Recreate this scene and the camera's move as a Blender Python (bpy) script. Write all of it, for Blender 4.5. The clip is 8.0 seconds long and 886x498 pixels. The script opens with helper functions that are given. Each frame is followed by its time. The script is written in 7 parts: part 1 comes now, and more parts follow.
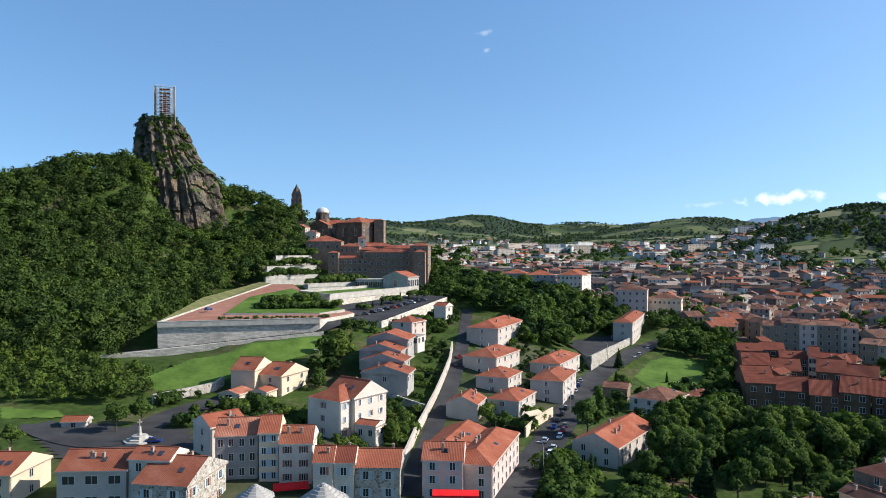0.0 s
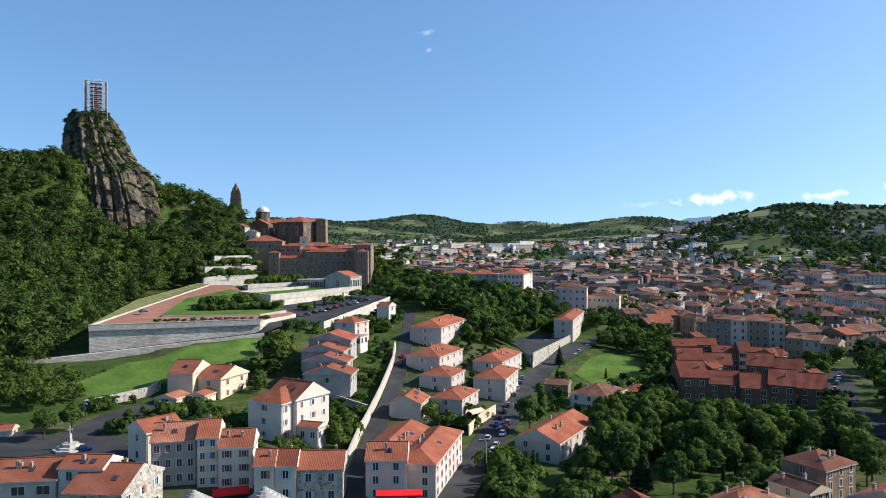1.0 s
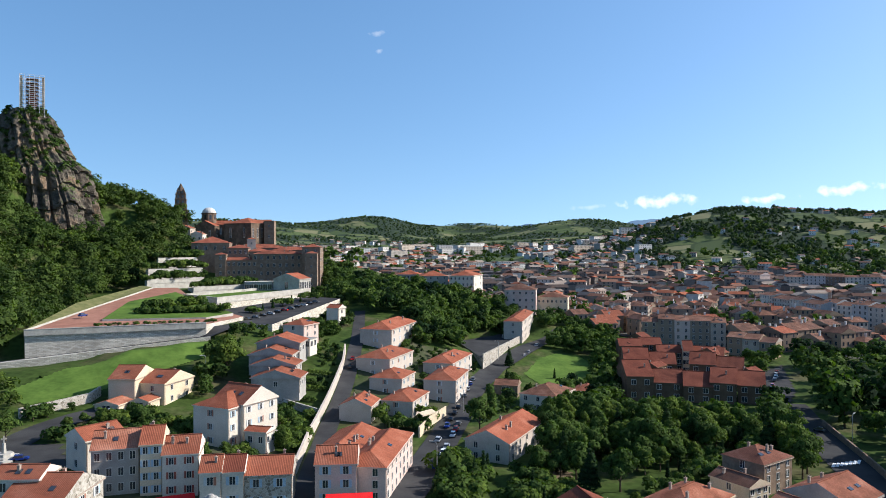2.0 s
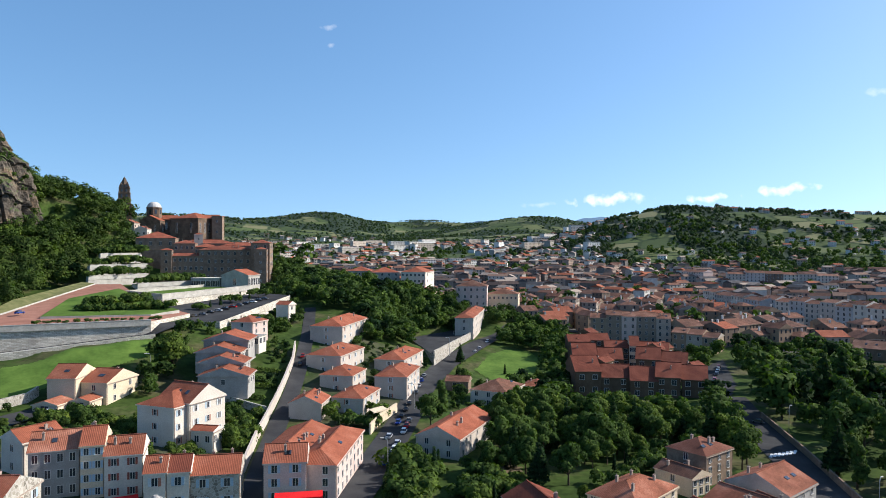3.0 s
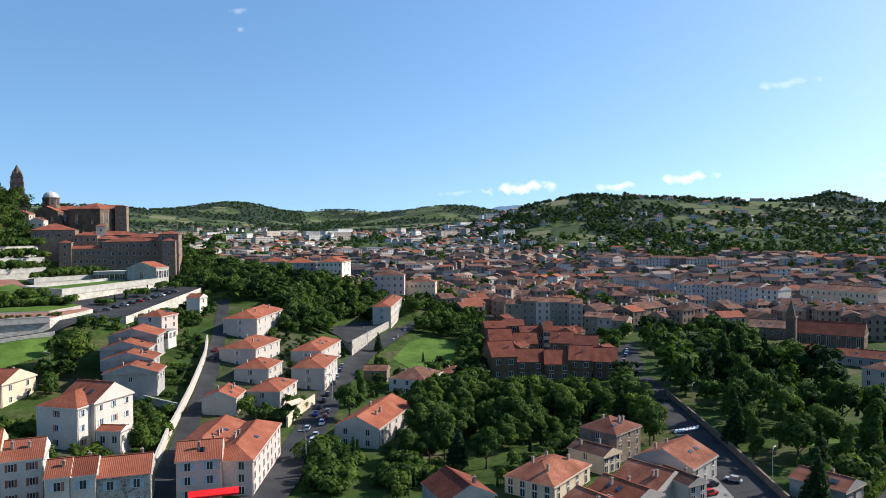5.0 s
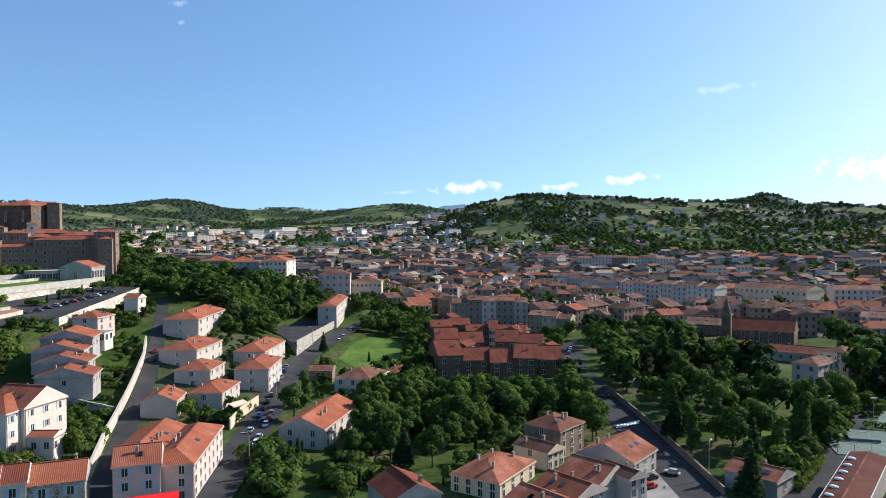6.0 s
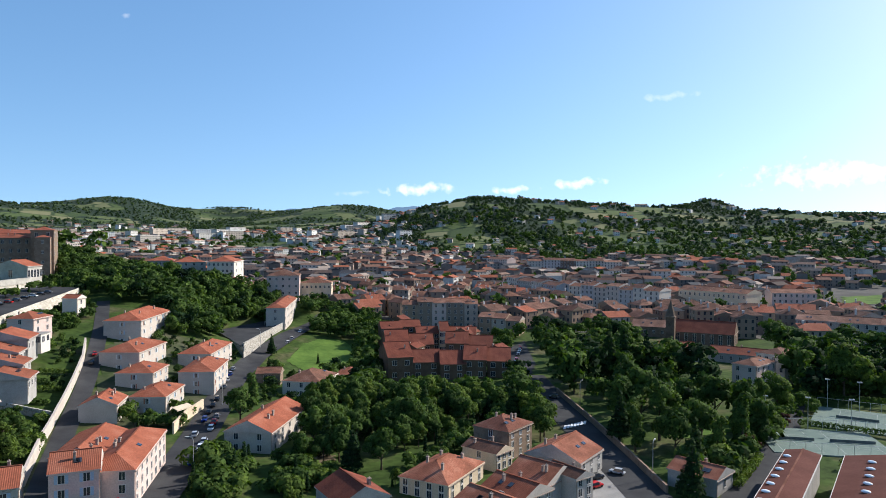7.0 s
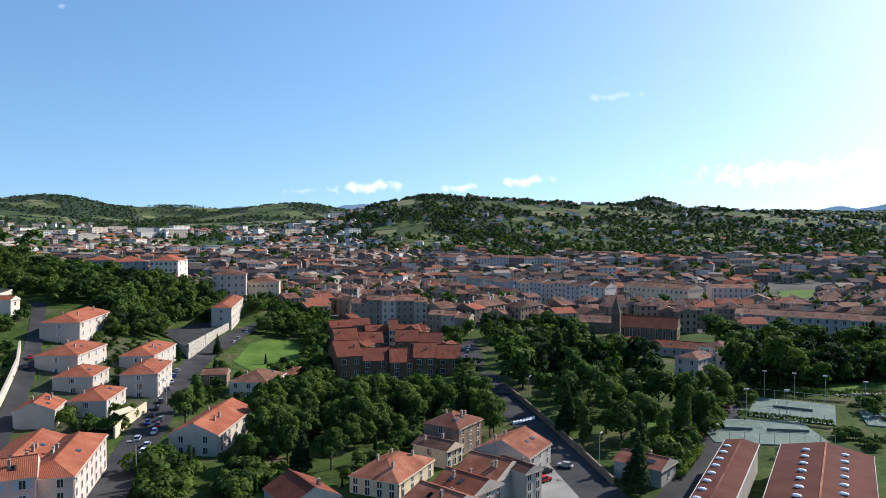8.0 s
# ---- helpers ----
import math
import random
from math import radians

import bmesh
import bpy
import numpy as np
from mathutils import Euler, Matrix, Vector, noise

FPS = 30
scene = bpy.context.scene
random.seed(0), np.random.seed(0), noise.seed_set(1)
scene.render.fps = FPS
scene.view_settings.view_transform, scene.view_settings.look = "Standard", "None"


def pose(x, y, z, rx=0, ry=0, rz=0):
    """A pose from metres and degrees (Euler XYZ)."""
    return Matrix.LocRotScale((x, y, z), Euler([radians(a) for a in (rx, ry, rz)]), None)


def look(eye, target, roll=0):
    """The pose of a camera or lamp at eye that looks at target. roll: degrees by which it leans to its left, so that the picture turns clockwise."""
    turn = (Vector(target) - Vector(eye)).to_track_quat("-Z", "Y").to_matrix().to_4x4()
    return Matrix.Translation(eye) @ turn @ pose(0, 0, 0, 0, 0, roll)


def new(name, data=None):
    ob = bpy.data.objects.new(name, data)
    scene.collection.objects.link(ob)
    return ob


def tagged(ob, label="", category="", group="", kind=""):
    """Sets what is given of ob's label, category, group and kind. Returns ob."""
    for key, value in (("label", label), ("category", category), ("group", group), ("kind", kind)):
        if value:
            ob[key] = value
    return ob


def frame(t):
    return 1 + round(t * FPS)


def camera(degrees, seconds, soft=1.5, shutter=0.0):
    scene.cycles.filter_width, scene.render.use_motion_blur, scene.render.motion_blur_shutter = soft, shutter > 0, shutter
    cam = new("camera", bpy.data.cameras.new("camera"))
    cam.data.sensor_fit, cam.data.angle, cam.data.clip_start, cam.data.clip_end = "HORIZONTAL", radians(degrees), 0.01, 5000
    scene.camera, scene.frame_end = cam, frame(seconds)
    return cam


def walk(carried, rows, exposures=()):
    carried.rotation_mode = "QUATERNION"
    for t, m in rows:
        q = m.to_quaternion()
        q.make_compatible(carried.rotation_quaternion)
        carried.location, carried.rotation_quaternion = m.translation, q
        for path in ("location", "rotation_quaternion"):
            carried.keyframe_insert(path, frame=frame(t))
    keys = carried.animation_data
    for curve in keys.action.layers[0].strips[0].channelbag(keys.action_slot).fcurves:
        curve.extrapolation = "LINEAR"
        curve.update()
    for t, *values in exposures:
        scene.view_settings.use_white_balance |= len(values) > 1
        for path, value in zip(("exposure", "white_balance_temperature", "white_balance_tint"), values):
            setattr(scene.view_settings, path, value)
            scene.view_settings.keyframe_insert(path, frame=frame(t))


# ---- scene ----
cam = camera(64.36, 8.0, soft=0.9)
PATH = [(0.0, pose(0, 0, 65, 90.00, 0.00, 0.00)),
        (0.5, pose(0, 0, 65, 90.06, -0.42, -2.09)),
        (1.0, pose(0, 0, 65, 89.95, 0.18, -4.64)),
        (1.5, pose(0, 0, 65, 90.13, 0.35, -6.67)),
        (3.0, pose(0, 0, 65, 89.80, -0.07, -12.60)),
        (3.5, pose(0, 0, 65, 89.77, 0.22, -14.31)),
        (4.0, pose(0, 0, 65, 89.47, 0.67, -16.09)),
        (4.5, pose(0, 0, 65, 89.08, 0.65, -17.50)),
        (6.0, pose(0, 0, 65, 88.75, 0.36, -23.72)),
        (6.5, pose(0, 0, 65, 88.81, 0.21, -25.61)),
        (7.0, pose(0, 0, 65, 88.90, -0.21, -27.70)),
        (7.5, pose(0, 0, 65, 88.83, -0.28, -29.66)),
        (8.0, pose(0, 0, 65, 88.73, -0.04, -31.82))]
walk(cam, PATH, exposures=[(0.0, 0.75), (8.0, 0.75)])

# ---------------------------------------------------------------- light
SUN_AZ, SUN_EL = 88.0, 32.0
world = bpy.data.worlds.new("evening_sky")
scene.world = world
world.use_nodes = True
wn = world.node_tree.nodes
wl = world.node_tree.links
sky = wn.new("ShaderNodeTexSky")
sky.sky_type = "NISHITA"
sky.sun_disc = False
sky.sun_elevation = radians(SUN_EL)
sky.sun_rotation = radians(SUN_AZ)
sky.altitude = 600
sky.air_density = 1.0
sky.dust_density = 1.1
sky.ozone_density = 2.4
wn["Background"].inputs["Strength"].default_value = 0.158
deep = wn.new("ShaderNodeHueSaturation")
deep.inputs["Hue"].default_value = 0.499
deep.inputs["Saturation"].default_value = 1.25
soften = wn.new("ShaderNodeGamma")
soften.inputs["Gamma"].default_value = 0.85
# the valley's horizon lies above the haze of the sky's lowest band
way = wn.new("ShaderNodeTexCoord")
lift = wn.new("ShaderNodeVectorMath")
lift.operation = "ADD"
lift.inputs[1].default_value = (0, 0, 0.13)
unit = wn.new("ShaderNodeVectorMath")
unit.operation = "NORMALIZE"
wl.new(way.outputs["Generated"], lift.inputs[0])
wl.new(lift.outputs[0], unit.inputs[0])
wl.new(unit.outputs[0], sky.inputs["Vector"])
wl.new(sky.outputs["Color"], soften.inputs["Color"])
wl.new(soften.outputs["Color"], deep.inputs["Color"])
wl.new(deep.outputs["Color"], wn["Background"].inputs["Color"])
sun = new("sun", bpy.data.lights.new("sun", "SUN"))
sun.data.energy = 4.3
sun.data.angle = radians(0.5)
sun.data.color = (1.0, 0.96, 0.9)
sun_dir = Vector((math.sin(radians(SUN_AZ)) * math.cos(radians(SUN_EL)), math.cos(radians(SUN_AZ)) * math.cos(radians(SUN_EL)), math.sin(radians(SUN_EL))))
sun.matrix_world = look(sun_dir * 900, (0, 0, 0))


# ---------------------------------------------------------------- materials
def material(name, rough=0.8):
    m = bpy.data.materials.new(name)
    m.use_nodes = True
    b = m.node_tree.nodes["Principled BSDF"]
    b.inputs["Roughness"].default_value = rough
    b.inputs["Specular IOR Level"].default_value = 0.25 if rough < 0.8 else 0.06
    return m, m.node_tree.nodes, m.node_tree.links, b


def ramp(nodes, links, source, stops):
    r = nodes.new("ShaderNodeValToRGB")
    while len(r.color_ramp.elements) < len(stops):
        r.color_ramp.elements.new(0.5)
    for e, (p, c) in zip(r.color_ramp.elements, stops):
        e.position, e.color = p, (*c, 1)
    links.new(source, r.inputs["Fac"])
    return r.outputs["Color"]


def tex(nodes, links, scale, detail=4, coord="Object", kind="ShaderNodeTexNoise", rough=0.55):
    c = nodes.new("ShaderNodeTexCoord")
    n = nodes.new(kind)
    n.inputs["Scale"].default_value = scale
    if kind == "ShaderNodeTexNoise":
        n.inputs["Detail"].default_value = detail
        n.inputs["Roughness"].default_value = rough
    links.new(c.outputs[coord], n.inputs["Vector"])
    return n


def mixed(nodes, links, a, b, fac, mode="MIX"):
    m = nodes.new("ShaderNodeMix")
    m.data_type, m.blend_type = "RGBA", mode
    for sock, v in ((m.inputs[0], fac), (m.inputs[6], a), (m.inputs[7], b)):
        if isinstance(v, bpy.types.NodeSocket):
            links.new(v, sock)
        else:
            sock.default_value = v if isinstance(v, float) else (*v, 1)
    return m.outputs[2]


def bumped(nodes, links, b, height, strength=0.4, dist=0.05):
    n = nodes.new("ShaderNodeBump")
    n.inputs["Strength"].default_value, n.inputs["Distance"].default_value = strength, dist
    links.new(height, n.inputs["Height"])
    links.new(n.outputs["Normal"], b.inputs["Normal"])


def two_scale(name, dark, light, big=0.3, fine=4.0, rough=0.85, bump=0.3, vary=0.0, tones=None, coord="Object"):
    """A surface with broad stains and fine grain; tones: paints among which objects choose at random."""
    m, n, l, b = material(name, rough)
    a = tex(n, l, big, 5, coord)
    f = tex(n, l, fine, 6, coord)
    col = ramp(n, l, a.outputs["Fac"], [(0.3, dark), (0.7, light)])
    grain = ramp(n, l, f.outputs["Fac"], [(0.25, (0.75, 0.75, 0.75)), (0.75, (1.12, 1.12, 1.12))])
    col = mixed(n, l, col, grain, 0.8, "MULTIPLY")
    if tones:
        o = n.new("ShaderNodeObjectInfo")
        pick = ramp(n, l, o.outputs["Random"], [(i / len(tones), c) for i, c in enumerate(tones)])
        pick.node.color_ramp.interpolation = "CONSTANT"
        col = mixed(n, l, col, pick, 1.0, "MULTIPLY")
    l.new(col, b.inputs["Base Color"])
    if bump:
        bumped(n, l, b, f.outputs["Fac"], bump)
    return m


def tile_material(name, c0, c1, c2, weather=0.58):
    """Clay roof tiles: courses across the slope and single tiles, with old and new ones mixed."""
    m, n, l, b = material(name, 0.85)
    big = tex(n, l, 0.25, 5)
    fine = tex(n, l, 3.0, 5)
    col = ramp(n, l, big.outputs["Fac"], [(0.3, c0), (0.5, c1), (0.72, c2)])
    grain = ramp(n, l, fine.outputs["Fac"], [(0.3, (0.6, 0.58, 0.55)), (0.7, (1.15, 1.12, 1.1))])
    col = mixed(n, l, col, grain, weather, "MULTIPLY")
    o = n.new("ShaderNodeObjectInfo")
    tone = ramp(n, l, o.outputs["Random"], [(0.0, (0.62, 0.66, 0.72)), (0.3, (0.85, 0.85, 0.85)), (0.6, (1.0, 0.96, 0.94)), (0.85, (1.1, 1.05, 1.0)), (1.0, (1.25, 1.3, 1.3))] if weather > 0.6 else [(0.0, (0.82, 0.86, 0.9)), (1.0, (1.08, 1.05, 1.05))])
    col = mixed(n, l, col, tone, 1.0, "MULTIPLY")
    wave = tex(n, l, 1.0, 0, "UV", "ShaderNodeTexWave")
    wave.inputs["Distortion"].default_value = 0.4
    wave.inputs["Scale"].default_value = 1.1
    rows = ramp(n, l, wave.outputs["Fac"], [(0.0, (0.72, 0.7, 0.7)), (0.5, (1, 1, 1))])
    col = mixed(n, l, col, rows, 0.7, "MULTIPLY")
    l.new(col, b.inputs["Base Color"])
    bumped(n, l, b, wave.outputs["Fac"], 0.6, 0.06)
    return m


def leaf_material(name, c0, c1, c2, scale=0.12, low=(0.55, 0.6, 0.65), high=(1.4, 1.3, 1.0), grain=1.7):
    m, n, l, b = material(name, 0.9)
    b.inputs["Specular IOR Level"].default_value = 0.08
    g = n.new("ShaderNodeNewGeometry")
    o = n.new("ShaderNodeObjectInfo")
    col = ramp(n, l, g.outputs["Random Per Island"], [(0.0, c0), (0.55, c1), (1.0, c2)])
    tone = ramp(n, l, o.outputs["Random"], [(0.0, (0.62, 0.72, 0.7)), (0.5, (0.95, 1.0, 0.9)), (1.0, (1.3, 1.2, 0.9))])
    col = mixed(n, l, col, tone, 1.0, "MULTIPLY")
    big = tex(n, l, scale, 3)
    patch = ramp(n, l, big.outputs["Fac"], [(0.32, low), (0.5, (0.95, 0.97, 0.95)), (0.68, high)])
    col = mixed(n, l, col, patch, 1.0, "MULTIPLY")
    fine = tex(n, l, grain, 3, rough=0.7)
    col = mixed(n, l, col, ramp(n, l, fine.outputs["Fac"], [(0.36, (0.6, 0.62, 0.62)), (0.62, (1.25, 1.25, 1.2))]), 1.0, "MULTIPLY")
    l.new(col, b.inputs["Base Color"])
    t = n.new("ShaderNodeBsdfTranslucent")
    l.new(mixed(n, l, col, (1.2, 1.5, 0.5), 1.0, "MULTIPLY"), t.inputs["Color"])
    s = n.new("ShaderNodeMixShader")
    s.inputs[0].default_value = 0.25
    l.new(b.outputs[0], s.inputs[1])
    l.new(t.outputs[0], s.inputs[2])
    l.new(s.outputs[0], n["Material Output"].inputs["Surface"])
    return m


M_TILE = tile_material("orange_clay_tiles", (0.24, 0.078, 0.046), (0.32, 0.105, 0.06), (0.38, 0.15, 0.094))
M_OLD_TILE = tile_material("old_brown_tiles", (0.11, 0.065, 0.05), (0.2, 0.1, 0.07), (0.31, 0.18, 0.135), 0.8)
M_PATCH_TILE = tile_material("patched_pink_tiles", (0.2, 0.08, 0.05), (0.32, 0.125, 0.08), (0.44, 0.21, 0.145), 0.7)
M_BROWN_TILE = tile_material("dark_red_tiles", (0.135, 0.046, 0.031), (0.19, 0.06, 0.038), (0.245, 0.084, 0.054), 0.5)
M_RED_TILE = tile_material("red_clay_tiles", (0.2, 0.065, 0.042), (0.28, 0.09, 0.055), (0.36, 0.13, 0.08))
WALL_TONES = [(0.8, 0.8, 0.8), (0.75, 0.66, 0.55), (0.5, 0.47, 0.45), (0.8, 0.64, 0.52), (0.55, 0.47, 0.4), (1.1, 1.08, 1.05), (0.4, 0.36, 0.34), (0.65, 0.6, 0.55)]
M_RENDER = two_scale("pale_wall_render", (0.448, 0.384, 0.328), (0.528, 0.464, 0.400), 0.35, 5, 0.9, 0.2)
M_WHITE = two_scale("white_wall_render", (0.560, 0.496, 0.416), (0.640, 0.584, 0.504), 0.3, 4, 0.9, 0.15)
M_CREAM = two_scale("cream_wall_render", (0.576, 0.456, 0.320), (0.640, 0.528, 0.384), 0.3, 4, 0.9, 0.15)
M_PINK = two_scale("pink_wall_render", (0.544, 0.400, 0.344), (0.608, 0.480, 0.424), 0.3, 4, 0.9, 0.15)
M_GREY = two_scale("grey_wall_render", (0.288, 0.272, 0.248), (0.400, 0.376, 0.344), 0.4, 5, 0.9, 0.3)
M_TOWN = two_scale("town_wall_render", (0.35, 0.295, 0.245), (0.44, 0.375, 0.32), 0.3, 3, 0.9, 0.2, tones=WALL_TONES)
M_STONE = two_scale("grey_brown_stone", (0.18, 0.125, 0.09), (0.28, 0.205, 0.15), 0.6, 2.5, 0.9, 0.8)
M_DARK_STONE = two_scale("dark_volcanic_stone", (0.09, 0.065, 0.05), (0.2, 0.14, 0.1), 0.3, 1.5, 0.9, 0.8)
M_PALE_STONE = two_scale("pale_stone_wall", (0.336, 0.312, 0.272), (0.496, 0.464, 0.408), 0.35, 2.0, 0.9, 0.6)
M_ASPHALT = two_scale("asphalt", (0.034, 0.034, 0.036), (0.064, 0.063, 0.063), 0.15, 6, 0.9, 0.15)
M_PAVING = two_scale("grey_paving", (0.2, 0.19, 0.175), (0.32, 0.305, 0.28), 0.2, 5, 0.9, 0.15)
M_RED_EARTH = two_scale("red_gravel", (0.26, 0.12, 0.085), (0.36, 0.18, 0.13), 0.2, 4, 0.95, 0.2)
M_GLASS, gn, gl, gb = material("dark_window_glass", 0.08)
gb.inputs["Base Color"].default_value = (0.03, 0.035, 0.045, 1)
gb.inputs["Specular IOR Level"].default_value = 0.8
M_TRIM = two_scale("pale_window_trim", (0.5, 0.47, 0.43), (0.62, 0.59, 0.55), 1, 8, 0.7, 0.1)
M_SHUTTER = two_scale("shutter_paint", (0.6, 0.6, 0.6), (0.75, 0.75, 0.75), 1, 8, 0.7, 0.1, tones=[(0.9, 0.9, 0.88), (0.55, 0.72, 0.85), (0.75, 0.82, 0.86), (0.5, 0.22, 0.15)])
M_CHIMNEY = two_scale("sooty_chimney_render", (0.26, 0.19, 0.15), (0.44, 0.36, 0.3), 1.5, 6, 0.9, 0.2)
M_BLUE_SHUTTER = two_scale("light_blue_shutter", (0.3, 0.42, 0.52), (0.4, 0.52, 0.62), 1, 8, 0.7, 0.1)
M_RED_SHUTTER = two_scale("rust_red_shutter", (0.25, 0.07, 0.05), (0.32, 0.1, 0.07), 1, 8, 0.7, 0.1)
M_RED = two_scale("red_awning_cloth", (0.7, 0.01, 0.015), (0.8, 0.02, 0.02), 0.5, 6, 0.7, 0.1)
M_BARK = two_scale("bark", (0.06, 0.045, 0.03), (0.13, 0.1, 0.07), 2, 8, 0.95, 0.6)
M_LEAF = leaf_material("broad_leaves", (0.044, 0.07, 0.02), (0.064, 0.1, 0.026), (0.092, 0.13, 0.034))
M_LEAF_WOOD = leaf_material("wood_leaves", (0.034, 0.056, 0.018), (0.044, 0.071, 0.023), (0.062, 0.09, 0.028), 0.09, (0.5, 0.58, 0.6), (1.4, 1.35, 1.05))
# paler, bluer greens: the haze of distance put into the leaf colour
M_LEAF_HAZE = leaf_material("haze_tinted_leaves", (0.048, 0.068, 0.04), (0.058, 0.08, 0.044), (0.07, 0.096, 0.048), 0.02, (0.7, 0.76, 0.8), (1.35, 1.3, 1.05), 0.35)
M_LEAF_DARK = leaf_material("dark_conifer_needles", (0.012, 0.028, 0.013), (0.022, 0.044, 0.018), (0.04, 0.066, 0.024))
M_LEAF_PURPLE = leaf_material("purple_leaves", (0.03, 0.012, 0.014), (0.05, 0.02, 0.022), (0.08, 0.035, 0.03))
M_METAL, _n, _l, _b = material("galvanised_metal", 0.4)
_b.inputs["Base Color"].default_value = (0.45, 0.46, 0.47, 1)
_b.inputs["Metallic"].default_value = 0.7

M_LIGHT_METAL, _n, _l, _b = material("pale_scaffold_tube", 0.5)
_b.inputs["Base Color"].default_value = (0.6, 0.6, 0.62, 1)


def block_material():
    """Coursed pale ashlar with dark joints."""
    m, n, l, b = material("coursed_pale_ashlar", 0.9)
    c = n.new("ShaderNodeTexCoord")
    s = n.new("ShaderNodeSeparateXYZ")
    l.new(c.outputs["Object"], s.inputs[0])
    a = n.new("ShaderNodeMath")
    a.operation = "ADD"
    l.new(s.outputs["X"], a.inputs[0])
    l.new(s.outputs["Y"], a.inputs[1])
    j = n.new("ShaderNodeCombineXYZ")
    l.new(a.outputs[0], j.inputs[0])
    l.new(s.outputs["Z"], j.inputs[1])
    k = n.new("ShaderNodeTexBrick")
    for key, v in (("Scale", 1.0), ("Mortar Size", 0.035), ("Brick Width", 1.5), ("Row Height", 0.42), ("Bias", 0.0)):
        k.inputs[key].default_value = v
    k.inputs["Color1"].default_value, k.inputs["Color2"].default_value, k.inputs["Mortar"].default_value = (0.48, 0.44, 0.37, 1), (0.72, 0.67, 0.58, 1), (0.27, 0.24, 0.2, 1)
    l.new(j.outputs[0], k.inputs["Vector"])
    big = tex(n, l, 0.12, 5)
    stain = ramp(n, l, big.outputs["Fac"], [(0.3, (0.7, 0.69, 0.68)), (0.7, (1.1, 1.08, 1.05))])
    l.new(mixed(n, l, k.outputs["Color"], stain, 1.0, "MULTIPLY"), b.inputs["Base Color"])
    bumped(n, l, b, k.outputs["Fac"], -0.5, 0.08)
    return m


M_BLOCK = block_material()


def rubble_material():
    """Rough field stones in pale mortar."""
    m, n, l, b = material("rubble_masonry", 0.95)
    v = tex(n, l, 1.7, 0, "Object", "ShaderNodeTexVoronoi")
    e = tex(n, l, 1.7, 0, "Object", "ShaderNodeTexVoronoi")
    e.feature = "DISTANCE_TO_EDGE"
    stone = ramp(n, l, v.outputs["Color"], [(0.1, (0.17, 0.15, 0.12)), (0.5, (0.34, 0.3, 0.25)), (0.9, (0.5, 0.46, 0.4))])
    joint = ramp(n, l, e.outputs["Distance"], [(0.02, (0, 0, 0)), (0.09, (1, 1, 1))])
    l.new(mixed(n, l, (0.46, 0.43, 0.38), stone, joint), b.inputs["Base Color"])
    bumped(n, l, b, joint, 0.6, 0.08)
    return m


M_RUBBLE = rubble_material()
M_RES_WALL = two_scale("dark_brown_brick_wall", (0.11, 0.07, 0.045), (0.18, 0.115, 0.075), 0.4, 5, 0.9, 0.3)
M_SOIL = two_scale("brown_garden_soil", (0.11, 0.085, 0.055), (0.18, 0.14, 0.09), 0.4, 4, 0.95, 0.4)


def rock_material():
    m, n, l, b = material("volcanic_rock", 0.95)
    big = tex(n, l, 0.07, 6)
    fine = tex(n, l, 0.6, 8, rough=0.65)
    col = ramp(n, l, big.outputs["Fac"], [(0.3, (0.055, 0.048, 0.04)), (0.5, (0.13, 0.108, 0.085)), (0.62, (0.21, 0.145, 0.095)), (0.75, (0.16, 0.14, 0.115))])
    grain = ramp(n, l, fine.outputs["Fac"], [(0.3, (0.45, 0.45, 0.45)), (0.65, (1.2, 1.2, 1.2))])
    col = mixed(n, l, col, grain, 1.0, "MULTIPLY")
    g = n.new("ShaderNodeNewGeometry")
    sep = n.new("ShaderNodeSeparateXYZ")
    l.new(g.outputs["Normal"], sep.inputs[0])
    up = ramp(n, l, sep.outputs["Z"], [(0.55, (0, 0, 0)), (0.8, (1, 1, 1))])
    col = mixed(n, l, col, (0.05, 0.09, 0.02), up)
    l.new(col, b.inputs["Base Color"])
    bumped(n, l, b, fine.outputs["Fac"], 1.0, 0.8)
    return m


M_ROCK = rock_material()


